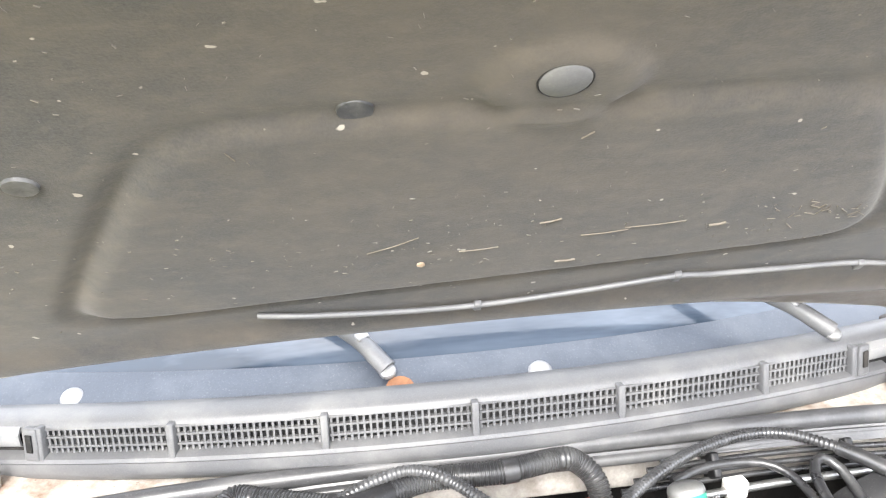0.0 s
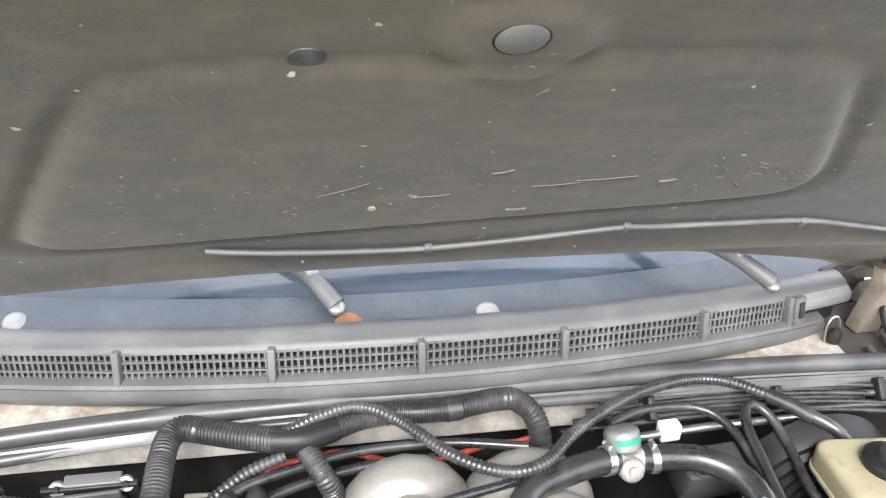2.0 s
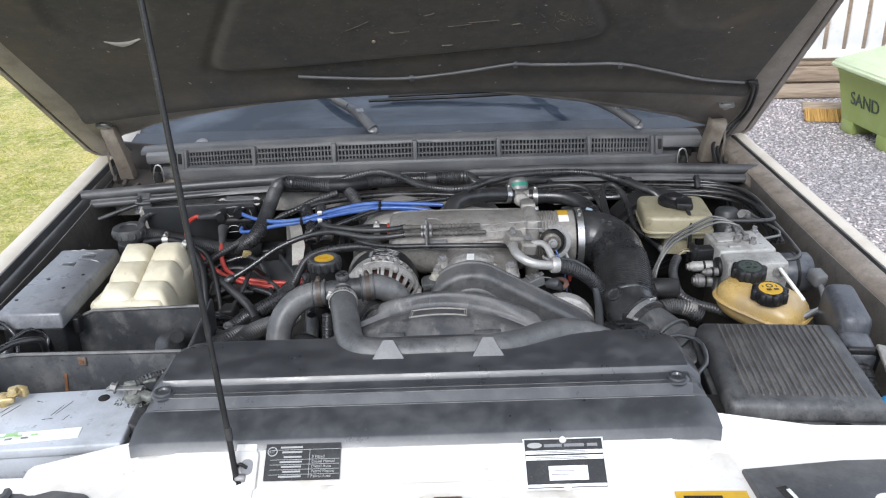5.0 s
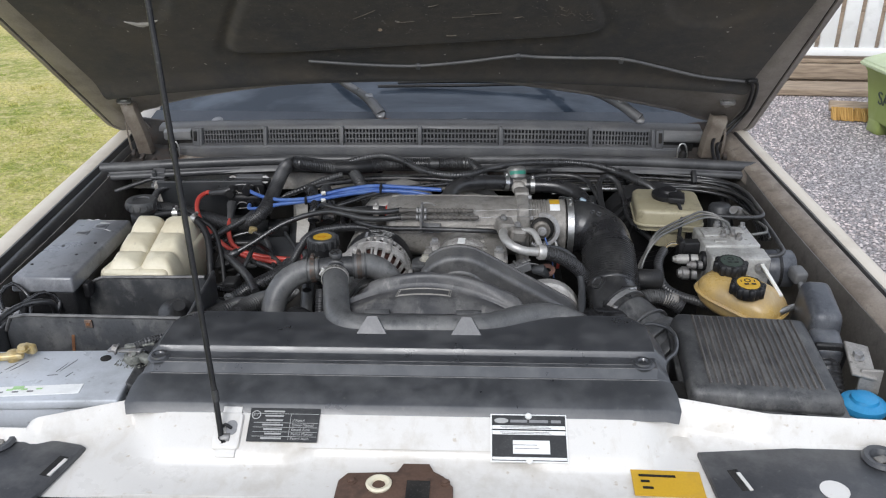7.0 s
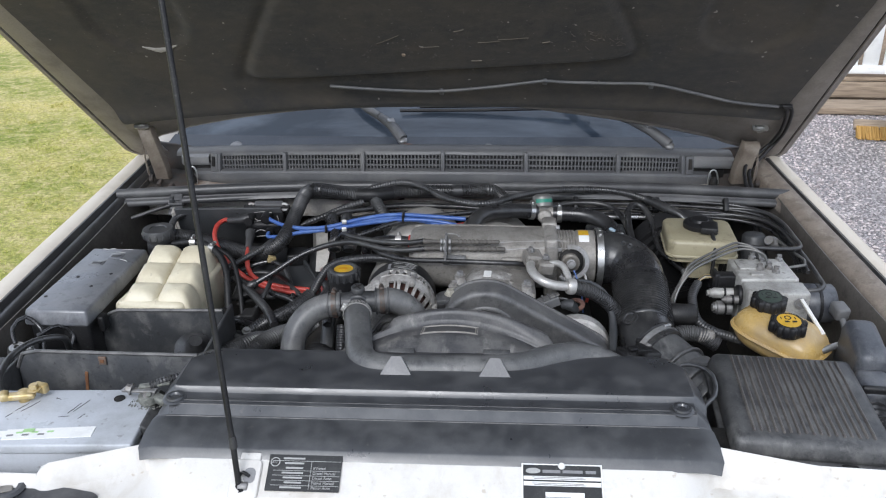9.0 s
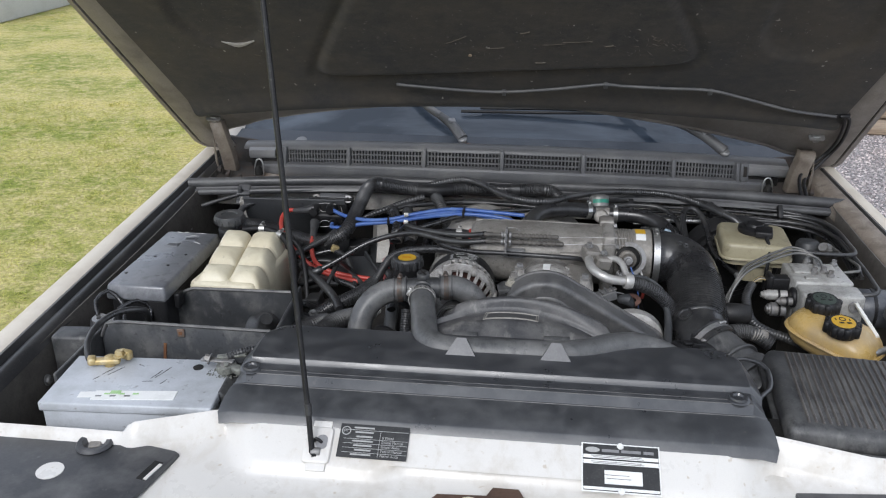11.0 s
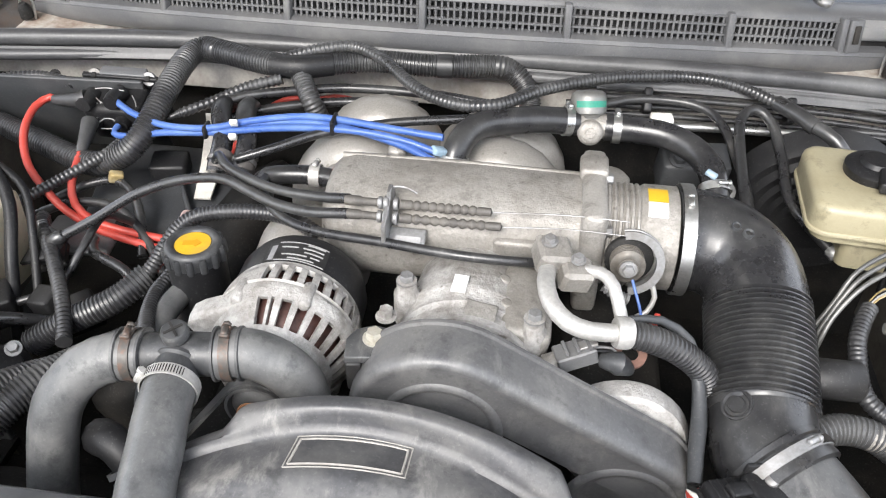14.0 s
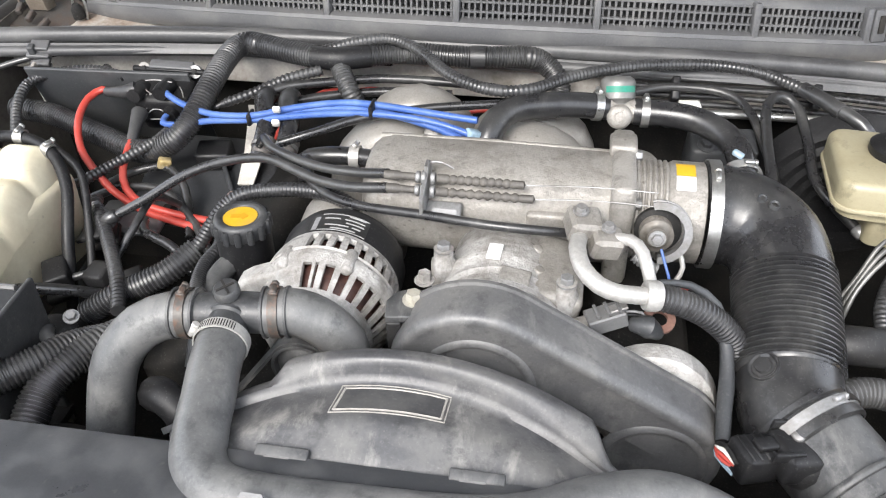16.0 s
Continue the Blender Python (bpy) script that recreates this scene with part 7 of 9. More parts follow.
for k in range(3):
    q = 0.010 * k
    part("pipe", tube([(0.640 + 0.9 * q, 0.915 - 2.2 * q, 0.985), (0.640 + 0.6 * q, 0.926 - 1.6 * q, 0.998), (0.612 + 0.4 * q, 0.937 - 1.5 * q, 1.002), (0.585, 0.922 - 1.4 * q, 0.999), (0.545, 0.897 - 1.3 * q, 0.992), (0.506, 0.872 - 1.2 * q, 0.980), (0.486 - 0.3 * q, 0.853 - 1.2 * q, 0.950), (0.468, 0.838 - 1.2 * q, 0.915), (0.46, 0.82, 0.87)], 0.0026, step=0.008), "pipegrey", absb)
part("pipe", tube([(0.700, 0.884, 0.972), (0.735, 0.890, 0.975), (0.738, 0.896, 0.975), (0.744, 0.915, 0.975), (0.738, 0.96, 0.972), (0.735, 1.05, 0.96)], 0.0032), "pipegrey", absb)
part("pipe", tube([(0.708, 0.801, 0.962), (0.734, 0.800, 0.966), (0.747, 0.812, 0.968), (0.750, 0.840, 0.970), (0.752, 0.95, 0.973), (0.750, 1.10, 0.968), (0.70, 1.19, 0.960), (0.55, 1.21, 0.955)], 0.0048), "pipeblack", absb)
part("pipe", tube([(0.625, 0.955, 0.988), (0.66, 0.950, 0.986), (0.70, 0.948, 0.985), (0.738, 0.950, 0.985), (0.750, 0.962, 0.985), (0.754, 1.00, 0.984), (0.754, 1.12, 0.980), (0.72, 1.19, 0.975), (0.60, 1.225, 0.968)], 0.0048), "pipeblack", absb)
part("harness", tube([(0.520, 0.848, 0.952), (0.508, 0.825, 0.948), (0.500, 0.798, 0.940), (0.503, 0.756, 0.920), (0.528, 0.732, 0.910), (0.569, 0.724, 0.900), (0.62, 0.72, 0.88)], 0.0088, ribs=0.005, depth=0.10), "conduit", absb)
for k, m_ in enumerate(("brass", "ink", "black", "brass")):
    part("wire", tube([(0.552, 0.862 + 0.004 * k, 0.958), (0.538, 0.862 + 0.003 * k, 0.960), (0.522, 0.850 + 0.002 * k, 0.955), (0.512, 0.835, 0.948)], 0.0012, seg=6), m_, absb)
part("strip", box((0.695, 0.715, 0.955), (0.007, 0.105, 0.005), (9, 0, 4), 0.001), "white_plastic", absb, "white plastic strip")
whole("round_valve", lathe((0.735, 1.06, 0.945), (-0.6, -0.5, 0.5), [(0, 0), (0.014, 0), (0.014, 0.02), (0.010, 0.024), (0.010, 0.036), (0, 0.036)], 18), "dull", "grey pipe valve by the inner wing", "valve")
whole("dark_motor", lathe((0.70, 1.09, 0.87), (0, 0.15, 1), disc(0.026, 0.085, 0.006), 22), "slate", "dark round canister behind the brake unit", "canister")
br = thing("brake_fluid_reservoir", (0.56, 1.03, 0.9), "yellowed plastic brake fluid reservoir with a black cap", "reservoir")
part("upper_body", prism(rounded(0.145, 0.150, 0.022, 5), pose(0.560, 1.034, 0.958, -2, 0, -5), 0.032, 0.009, 3), "reservoir", br)
part("seam", prism(rounded(0.150, 0.155, 0.024, 5), pose(0.560, 1.034, 0.953, -2, 0, -5), 0.005, 0.001, 1), "reservoir", br)
part("skirt", prism(rounded(0.134, 0.139, 0.022, 5), pose(0.561, 1.035, 0.940, -2, 0, -5), 0.014, 0.001, 1), "reservoir", br)
part("lower_body", prism(rounded(0.066, 0.085, 0.012, 5), pose(0.566, 1.018, 0.900, -2, 0, -5), 0.042, 0.002), "reservoir", br)
cap = part("cap", lathe((0.563, 1.049, 0.988), (0, 0, 1), [(0, 0), (0.033, 0), (0.035, 0.004), (0.035, 0.012), (0.030, 0.016), (0.02, 0.017), (0.017, 0.022), (0, 0.022)], 28), "black", br, "black cap with a level sensor plug")
part("sensor_plug", box((0.575, 1.016, 1.002), (0.035, 0.045, 0.014), (0, 0, -12), 0.003), "black", cap)
part("sensor_wire", tube([(0.575, 0.99, 0.998), (0.577, 0.965, 0.985), (0.574, 0.95, 0.95), (0.57, 0.94, 0.90)], 0.004), "black", cap)
part("servo", lathe((0.545, 1.115, 0.862), (0, 1, 0.15), [(0, 0), (0.045, 0), (0.05, 0.006), (0.06, 0.004), (0.066, 0.010), (0.076, 0.008), (0.082, 0.014), (0.092, 0.013), (0.098, 0.022), (0.108, 0.022), (0.115, 0.034), (0.118, 0.06), (0, 0.08)], 48), "servo", br, "round black brake servo")
ib = thing("air_intake_box", (0.745, 0.60, 0.85), "dusty blue-black plastic air intake snorkel", "air intake")
part("snorkel", box((0.742, 0.600, 0.935), (0.058, 0.125, 0.10), (8, 0, -6), 0.016, 4, 0.9), "snorkel", ib)
part("snorkel_neck", box((0.728, 0.522, 0.915), (0.052, 0.06, 0.07), (14, 0, -6), 0.012, 3), "snorkel", ib)
part("snorkel_band", box((0.728, 0.500, 0.915), (0.056, 0.010, 0.074), (14, 0, -6), 0.004), "black", ib)
part("inlet_hose", tube([(0.724, 0.505, 0.905), (0.722, 0.480, 0.895), (0.722, 0.45, 0.87), (0.722, 0.43, 0.83)], 0.024, ribs=0.007, depth=0.08, seg=18), "conduit", ib, "ribbed inlet hose")
part("steel_tube", tube([(0.690, 0.640, 0.925), (0.710, 0.648, 0.930), (0.728, 0.655, 0.932)], 0.006), "steel", ib)
part("wing_bracket", box((0.755, 0.45, 0.945), (0.040, 0.075, 0.006), (14, 12, -6), 0.002), "castalu", ib, "steel wing bracket")
part("wing_bracket", box((0.762, 0.42, 0.925), (0.034, 0.006, 0.045), (0, 0, -6), 0.002), "castalu", ib)
part("bolt", bolt((0.752, 0.455, 0.949), (0, -0.2, 1), 0.008, 0.008), "dull", ib)
cp = thing("relay_plug", (0.757, 0.745, 0.92), "grey plastic relay plug on the inner wing", "plug")
part("plug", box((0.755, 0.743, 0.952), (0.026, 0.032, 0.026), (10, 0, 10), 0.005), "vent", cp)
part("plug_foot", tube([(0.757, 0.735, 0.942), (0.758, 0.715, 0.930), (0.750, 0.69, 0.91)], 0.006), "vent", cp)
wb = thing("washer_bottle", (0.74, 0.36, 0.85), "white washer bottle neck with a blue flip cap", "washer bottle")
part("neck", lathe((0.742, 0.385, 0.85), (0, 0, 1), disc(0.030, 0.05, 0.004), 26), "white_plastic", wb)
cap = part("cap", lathe((0.742, 0.385, 0.898), (0, 0, 1), [(0, 0), (0.033, 0), (0.035, 0.003), (0.034, 0.012), (0.028, 0.016), (0.022, 0.017), (0.02, 0.022), (0.012, 0.025), (0, 0.025)], 30), "bluecap", wb, "blue flip cap")
part("cap_strap", tube([(0.710, 0.375, 0.905), (0.698, 0.36, 0.895), (0.703, 0.352, 0.872), (0.718, 0.362, 0.86)], 0.004), "bluecap", cap)


# ---- hoses, conduits, pipes and leads over the engine ----
def run(name, pts, r, mat, label, category, **kw):
    ob = thing(name, pts[0], label, category, kw.pop("group", ""))
    part(kw.pop("piece", "run"), tube(pts, r, **kw), mat, ob)
    return ob


CON = dict(ribs=0.0046, depth=0.11, seg=12)
loom = run("wiring_conduit", [(-0.659, 1.110, 0.930), (-0.585, 1.094, 0.930), (-0.507, 1.063, 0.925), (-0.423, 1.031, 0.920), (-0.372, 1.030, 0.940), (-0.350, 1.055, 0.962), (-0.339, 1.110, 0.989), (-0.336, 1.165, 1.001), (-0.331, 1.199, 1.006), (-0.316, 1.213, 1.009), (-0.290, 1.203, 1.011), (-0.240, 1.184, 1.012), (-0.199, 1.172, 1.012)], 0.0160, "conduit", "thick black corrugated wiring conduit", "conduit", group="wiring conduits", **CON)
part("branch_tee", tube([(-0.203, 1.172, 1.012), (-0.165, 1.168, 1.013), (-0.125, 1.186, 1.012)], 0.0165, seg=14), "black", loom, "black plastic branch piece")
part("branch", tube([(-0.128, 1.185, 1.012), (-0.075, 1.207, 1.010), (0.016, 1.206, 1.010), (0.096, 1.222, 1.008), (0.124, 1.226, 0.998), (0.147, 1.212, 0.975), (0.155, 1.19, 0.93)], 0.0150, **CON), "conduit", loom)
part("branch", tube([(-0.165, 1.166, 1.005), (-0.142, 1.130, 0.985), (-0.129, 1.128, 0.95), (-0.12, 1.12, 0.90)], 0.0135, **CON), "conduit", loom)
part("branch_ring", lathe((0.02, 1.206, 1.010), (1, 0.1, 0), [(0.0155, 0), (0.0165, 0), (0.0165, 0.02), (0.0155, 0.02)], 20), "conduit", loom)
spi = run("armoured_hose", [(-0.205, 1.168, 1.018), (-0.187, 1.173, 1.022), (-0.145, 1.189, 1.030), (-0.096, 1.196, 1.035), (-0.049, 1.164, 1.036), (0.010, 1.088, 1.037), (0.066, 1.051, 1.039), (0.115, 1.063, 1.037), (0.163, 1.111, 1.034), (0.229, 1.162, 1.028), (0.292, 1.202, 1.018), (0.365, 1.230, 1.008), (0.427, 1.228, 1.001), (0.482, 1.191, 0.996)], 0.0075, "steelhose", "slim grey spiral-wound hose snaking across the engine", "hose", ribs=0.0060, depth=0.16, seg=10)
part("sleeve", tube([(0.475, 1.196, 0.997), (0.500, 1.170, 0.994), (0.518, 1.149, 0.990)], 0.0105), "cable", spi)
part("hose_end", tube([(0.515, 1.153, 0.991), (0.54, 1.130, 0.984), (0.57, 1.11, 0.95)], 0.0088), "cable", spi)
hh = run("breather_hose", [(0.066, 0.995, 0.985), (0.069, 1.003, 1.000), (0.080, 1.026, 1.014), (0.100, 1.044, 1.019), (0.135, 1.060, 1.018), (0.175, 1.078, 1.012), (0.212, 1.088, 1.006)], 0.0165, "rubber_shiny", "glossy black breather hose with a grey valve", "hose", seg=18)
part("run", tube([(0.248, 1.092, 1.000), (0.289, 1.089, 1.001), (0.327, 1.080, 1.000), (0.361, 1.055, 0.994), (0.376, 1.018, 0.985), (0.378, 0.98, 0.96)], 0.0165, seg=18), "rubber_shiny", hh)
valve = part("valve_body", tube([(0.205, 1.087, 1.006), (0.230, 1.092, 1.003), (0.255, 1.091, 1.000)], 0.0155, seg=18), "castalu", hh, "cast valve body")
part("valve_boss", lathe((0.229, 1.082, 0.998), (0, -0.8, 0.35), [(0, 0), (0.016, 0), (0.016, 0.012), (0.012, 0.016), (0.006, 0.016), (0.006, 0.019), (0, 0.019)], 22), "castalu", valve)
part("solenoid", lathe((0.226, 1.096, 1.008), (-0.05, 0.30, 0.60), [(0, 0), (0.017, 0), (0.018, 0.004), (0.0225, 0.007), (0.0225, 0.026), (0.021, 0.031), (0.015, 0.035), (0, 0.036)], 28), "pipegrey", valve, "grey solenoid can")
part("solenoid_band", lathe((0.2247, 1.1025, 1.021), (-0.05, 0.30, 0.60), [(0.0226, 0), (0.0231, 0), (0.0231, 0.008), (0.0226, 0.008)], 20, 30, 140), "green", valve, "green band")
for at, ax in (((0.200, 1.086, 1.008), (1, 0.25, -0.15)), ((0.262, 1.091, 1.000), (1, 0, 0))):
    part("hose_clip", band(at, ax, 0.0172, 0.010, 0.0016, 100), "steel", hh, "bright steel hose clip")
part("hose_clip", band((0.067, 0.998, 0.993), (0.1, 0.4, 0.8), 0.0172, 0.011, 0.002, 120), "steel", hh)
part("marker", box((0.052, 0.992, 1.008), (0.020, 0.014, 0.010), (0, 25, 40), 0.003), "bluetape", hh, "pale blue clip")
part("stub", lathe((0.066, 0.985, 0.955), (0, 0.2, 0.9), disc(0.02, 0.035, 0.003), 20), "castalu", hh)
part("marker", box((0.368, 1.001, 1.001), (0.014, 0.009, 0.006), (0, 15, -30), 0.002), "bluetape", hh, "pale blue clip")
part("hose_clip", band((0.377, 1.005, 0.978), (0.1, -0.8, -0.5), 0.0172, 0.010, 0.0016, 100), "steel", hh)

CAB = "black rubber-sheathed throttle cable"
run("control_cable", [(-0.018, 0.834, 1.043), (-0.052, 0.845, 1.034), (-0.099, 0.856, 1.030), (-0.140, 0.879, 1.025), (-0.178, 0.910, 1.018), (-0.200, 0.945, 1.008), (-0.22, 0.975, 0.98)], 0.0055, "cable", CAB, "cable", group="control cables")
run("control_cable", [(-0.018, 0.825, 1.031), (-0.062, 0.831, 1.024), (-0.104, 0.846, 1.020), (-0.135, 0.863, 1.020), (-0.178, 0.889, 1.015), (-0.233, 0.899, 1.000), (-0.285, 0.893, 0.980), (-0.336, 0.878, 0.950), (-0.385, 0.861, 0.925)], 0.0058, "cable", CAB, "cable", group="control cables")
run("control_cable", [(0.190, 0.815, 1.000), (0.164, 0.792, 1.016), (0.098, 0.788, 1.020), (0.018, 0.804, 1.015), (-0.046, 0.817, 1.010), (-0.088, 0.833, 1.010), (-0.120, 0.870, 1.005), (-0.138, 0.915, 1.000), (-0.135, 0.95, 0.99)], 0.0050, "rubber_shiny", "thin black vacuum pipe curving round the plenum", "cable", group="control cables")
anchor = thing("cable_anchor", (-0.395, 0.858, 0.90), "black angled plate holding a cable end", "bracket")
part("plate", prism([(-0.030, -0.014), (0.012, -0.020), (0.030, 0.006), (0.004, 0.030), (-0.016, 0.014)], pose(-0.398, 0.860, 0.912, 16, -20, 10), 0.006, 0.0015), "black", anchor)
part("cable_end", lathe((-0.372, 0.866, 0.932), (-0.83, -0.32, -0.42), disc(0.0085, 0.022, 0.002), 14), "cable", anchor)
run("vacuum_pipe", [(-0.19, 0.965, 0.99), (-0.146, 0.982, 1.000), (-0.095, 1.010, 1.008), (-0.012, 1.038, 1.014), (0.087, 1.061, 1.016), (0.14, 1.09, 1.01)], 0.0058, "cable", "grey-black vacuum pipe behind the blue leads", "pipe", group="vacuum pipes")
e1 = run("wiring_conduit", [(-0.06, 0.845, 0.985), (-0.083, 0.856, 0.990), (-0.113, 0.866, 0.990), (-0.155, 0.870, 0.986), (-0.196, 0.866, 0.980), (-0.219, 0.856, 0.970), (-0.232, 0.836, 0.955), (-0.242, 0.815, 0.940), (-0.255, 0.799, 0.930)], 0.0085, "conduit", "grey ribbed conduit curving past the steering reservoir", "conduit", group="wiring conduits", **CON)
part("wide_run", tube([(-0.247, 0.811, 0.932), (-0.271, 0.783, 0.920), (-0.299, 0.766, 0.910), (-0.327, 0.753, 0.900), (-0.36, 0.74, 0.88)], 0.0145, **CON), "conduit", e1)
run("wiring_conduit", [(-0.222, 0.835, 0.945), (-0.210, 0.800, 0.950), (-0.214, 0.766, 0.950), (-0.202, 0.72, 0.960), (-0.190, 0.69, 0.965), (-0.185, 0.66, 0.95)], 0.0080, "conduit", "short ribbed conduit beside the reservoir", "conduit", group="wiring conduits", **CON)
run("coolant_pipe", [(-0.172, 0.80, 0.945), (-0.185, 0.776, 0.950), (-0.192, 0.74, 0.950), (-0.190, 0.70, 0.94), (-0.19, 0.66, 0.90)], 0.0125, "rubber", "grey rubber coolant pipe", "pipe")
ac = thing("refrigerant_pipe", (0.2, 0.75, 1.0), "bright aluminium air conditioning pipes in a union block", "pipe")
part("union_block", box((0.190, 0.792, 1.028), (0.034, 0.034, 0.026), (10, 10, 15), 0.004, 1), "castalu", ac, "aluminium union block", 20)
part("union_block", box((0.213, 0.778, 1.018), (0.032, 0.028, 0.026), (10, 10, 15), 0.004, 1), "castalu", ac, "", 20)
part("bolt", bolt((0.186, 0.792, 1.044), (0, -0.2, 1), 0.0055, 0.006), "dull", ac)
part("bolt", bolt((0.214, 0.778, 1.036), (0, -0.2, 1), 0.0050, 0.005), "dull", ac)
part("large_pipe", tube([(0.188, 0.788, 1.020), (0.185, 0.755, 1.027), (0.191, 0.727, 1.025), (0.207, 0.709, 1.020), (0.229, 0.708, 1.013), (0.258, 0.715, 1.008)], 0.0085, seg=18), "alupipe", ac)
part("small_pipe", tube([(0.217, 0.780, 1.022), (0.236, 0.772, 1.028), (0.248, 0.757, 1.025), (0.256, 0.733, 1.010)], 0.0062, seg=16), "alupipe", ac)
part("collar", lathe((0.250, 0.714, 1.009), (1, 0.2, -0.15), [(0, 0), (0.0135, 0), (0.015, 0.003), (0.015, 0.012), (0.0135, 0.015), (0, 0.015)], 22), "alupipe", ac)
part("ribbed_hose", tube([(0.262, 0.717, 1.006), (0.285, 0.720, 0.999), (0.313, 0.724, 0.983), (0.340, 0.728, 0.955), (0.352, 0.73, 0.92)], 0.0125, ribs=0.0045, depth=0.14, seg=14), "conduit", ac, "black ribbed hose")
part("wrapped_wire", tube([(0.263, 0.728, 1.014), (0.294, 0.741, 1.004), (0.322, 0.739, 0.984), (0.334, 0.722, 0.956), (0.336, 0.691, 0.936), (0.332, 0.657, 0.924), (0.330, 0.630, 0.915)], 0.0062, radii=[(0, 0.5), (0.25, 0.8), (0.7, 1.25), (1, 1.1)], seg=14), "slate", ac, "taped wiring")
whole("blue_wire", tube([(0.27, 0.80, 1.0), (0.283, 0.775, 0.97), (0.288, 0.76, 0.93)], 0.0015), "blue", "short blue wire by the throttle", "wire")
con = thing("sensor_connector", (0.219, 0.713, 0.96), "grey plastic sensor connector", "connector")
part("housing", box((0.218, 0.714, 0.976), (0.038, 0.022, 0.018), (0, -14, 18), 0.0015, 1), "vent", con, "", 25)
for k in range(3):
    part("housing_rib", box((0.208 + 0.010 * k, 0.7095 + 0.0033 * k, 0.9865 + 0.0022 * k), (0.003, 0.018, 0.003), (0, -14, 18)), "vent", con, "", 20)
part("clip", box((0.228, 0.716, 0.989), (0.018, 0.010, 0.003), (0, -14, 18), 0.0008, 1), "dull", con, "", 20)
part("tail", box((0.196, 0.706, 0.970), (0.014, 0.016, 0.014), (0, -14, 18), 0.002, 1), "castalu", con)
for k in range(2):
    part("wire", tube([(0.236, 0.718 + 0.004 * k, 0.980), (0.252, 0.722 + 0.005 * k, 0.976), (0.262, 0.722 + 0.003 * k, 0.965)], 0.0014, seg=6), "capgrey" if k else "black", con)
part("wire_sleeve", tube([(0.244, 0.718, 0.968), (0.258, 0.712, 0.972), (0.270, 0.722, 0.955)], 0.0105, radii=[(0, 0.7), (0.5, 1.1), (1, 0.6)], seg=12), "slate", con, "taped sleeve")
pul = thing("idler_pulley", (0.27, 0.69, 0.86), "whitish corroded pulley behind the belt cover", "pulley")
part("rim", lathe((0.270, 0.700, 0.893), (0, -1, 0.15), [(0, 0), (0.062, 0), (0.064, 0.004), (0.060, 0.020), (0.052, 0.024), (0, 0.022)], 36), "whitealu", pul)
part("washer", lathe((0.272, 0.742, 0.955), (0, -0.3, 0.9), [(0.008, 0), (0.016, 0), (0.016, 0.004), (0.008, 0.004), (0.008, 0)], 20), "pink", pul)

maf = thing("air_flow_sensor", (0.36, 0.6, 0.9), "black air flow sensor plug with coloured wires", "sensor")
pl = part("plug", box((0.352, 0.607, 0.925), (0.040, 0.034, 0.030), (0, 12, 25), 0.004), "black", maf)
for k in range(4):
    part("plug_rib", box((0.342 + 0.007 * k, 0.603 + 0.003 * k, 0.9415 - 0.0015 * k), (0.003, 0.030, 0.004), (0, 12, 25), 0.001, 1), "black", pl)
part("plug_latch", box((0.360, 0.610, 0.942), (0.022, 0.014, 0.006), (0, 12, 25), 0.002), "black", pl)
part("body_rib", box((0.380, 0.634, 0.944), (0.030, 0.004, 0.010), (0, 12, 20), 0.001), "black", maf)
part("body_rib", box((0.376, 0.596, 0.944), (0.030, 0.004, 0.010), (0, 12, 20), 0.001), "black", maf)
part("body", box((0.384, 0.612, 0.928), (0.035, 0.044, 0.030), (0, 12, 20), 0.006), "black", maf)
part("flange", lathe((0.398, 0.616, 0.915), (-0.35, -0.2, 0.9), [(0, 0), (0.025, 0), (0.025, 0.012), (0.021, 0.018), (0, 0.018)], 24), "black", maf)
part("screw", lathe((0.388, 0.622, 0.943), (-0.2, -0.2, 0.95), disc(0.006, 0.004, 0.001), 14), "dull", maf)
for k, (m_, z) in enumerate((("red", 0.0), ("red", 0.004), ("white_plastic", 0.008), ("bluetape", -0.004), ("pit", 0.012))):
    part("wire", tube([(0.335, 0.600 - 0.002 * k, 0.920 + z), (0.326, 0.603 + 0.001 * k, 0.922 + z * 1.3), (0.322, 0.617, 0.920 + z * 0.6), (0.336, 0.632, 0.914)], 0.0022, seg=6), m_, maf)
side = run("bypass_hose", [(0.44, 0.70, 0.915), (0.47, 0.71, 0.918), (0.50, 0.708, 0.915), (0.53, 0.70, 0.90)], 0.0145, "conduit", "ribbed bypass hose beside the duct", "hose", **CON)
part("metal_end", lathe((0.492, 0.708, 0.916), (1, -0.1, -0.15), disc(0.0135, 0.03, 0.002), 18), "castalu", side)
part("stub", lathe((0.445, 0.762, 0.93), (1, 0.05, -0.05), disc(0.020, 0.055, 0.003), 22), "black", side)

# pipes along the bulkhead and down the right side
for k, (y, z) in enumerate(((1.236, 0.985), (1.228, 0.976), (1.220, 0.967), (1.212, 0.958))):
    run("bulkhead_pipe", [(0.24 - 0.02 * k, y - 0.01, z), (0.40, y, z - 0.002), (0.58, y - 0.008, z - 0.004), (0.70, y - 0.03, z - 0.008), (0.752, y - 0.085, z - 0.012), (0.758, 1.00, z - 0.02), (0.75, 0.90 + 0.02 * k, z - 0.03)], 0.0042, "rubber_shiny", "black pipe clipped along the bulkhead", "pipe", group="bulkhead pipes")
for x in (0.31, 0.50, 0.66):
    whole("pipe_clip", box((x, 1.218, 0.972), (0.012, 0.040, 0.034), (-40, 0, 0), 0.003), "black", "black plastic pipe clip", "clip", "pipe clips")
whole("white_connector", box((0.330, 1.186, 0.958), (0.030, 0.020, 0.026), (0, 0, 4), 0.003), "white_plastic", "white plastic connector on the pipes", "connector")
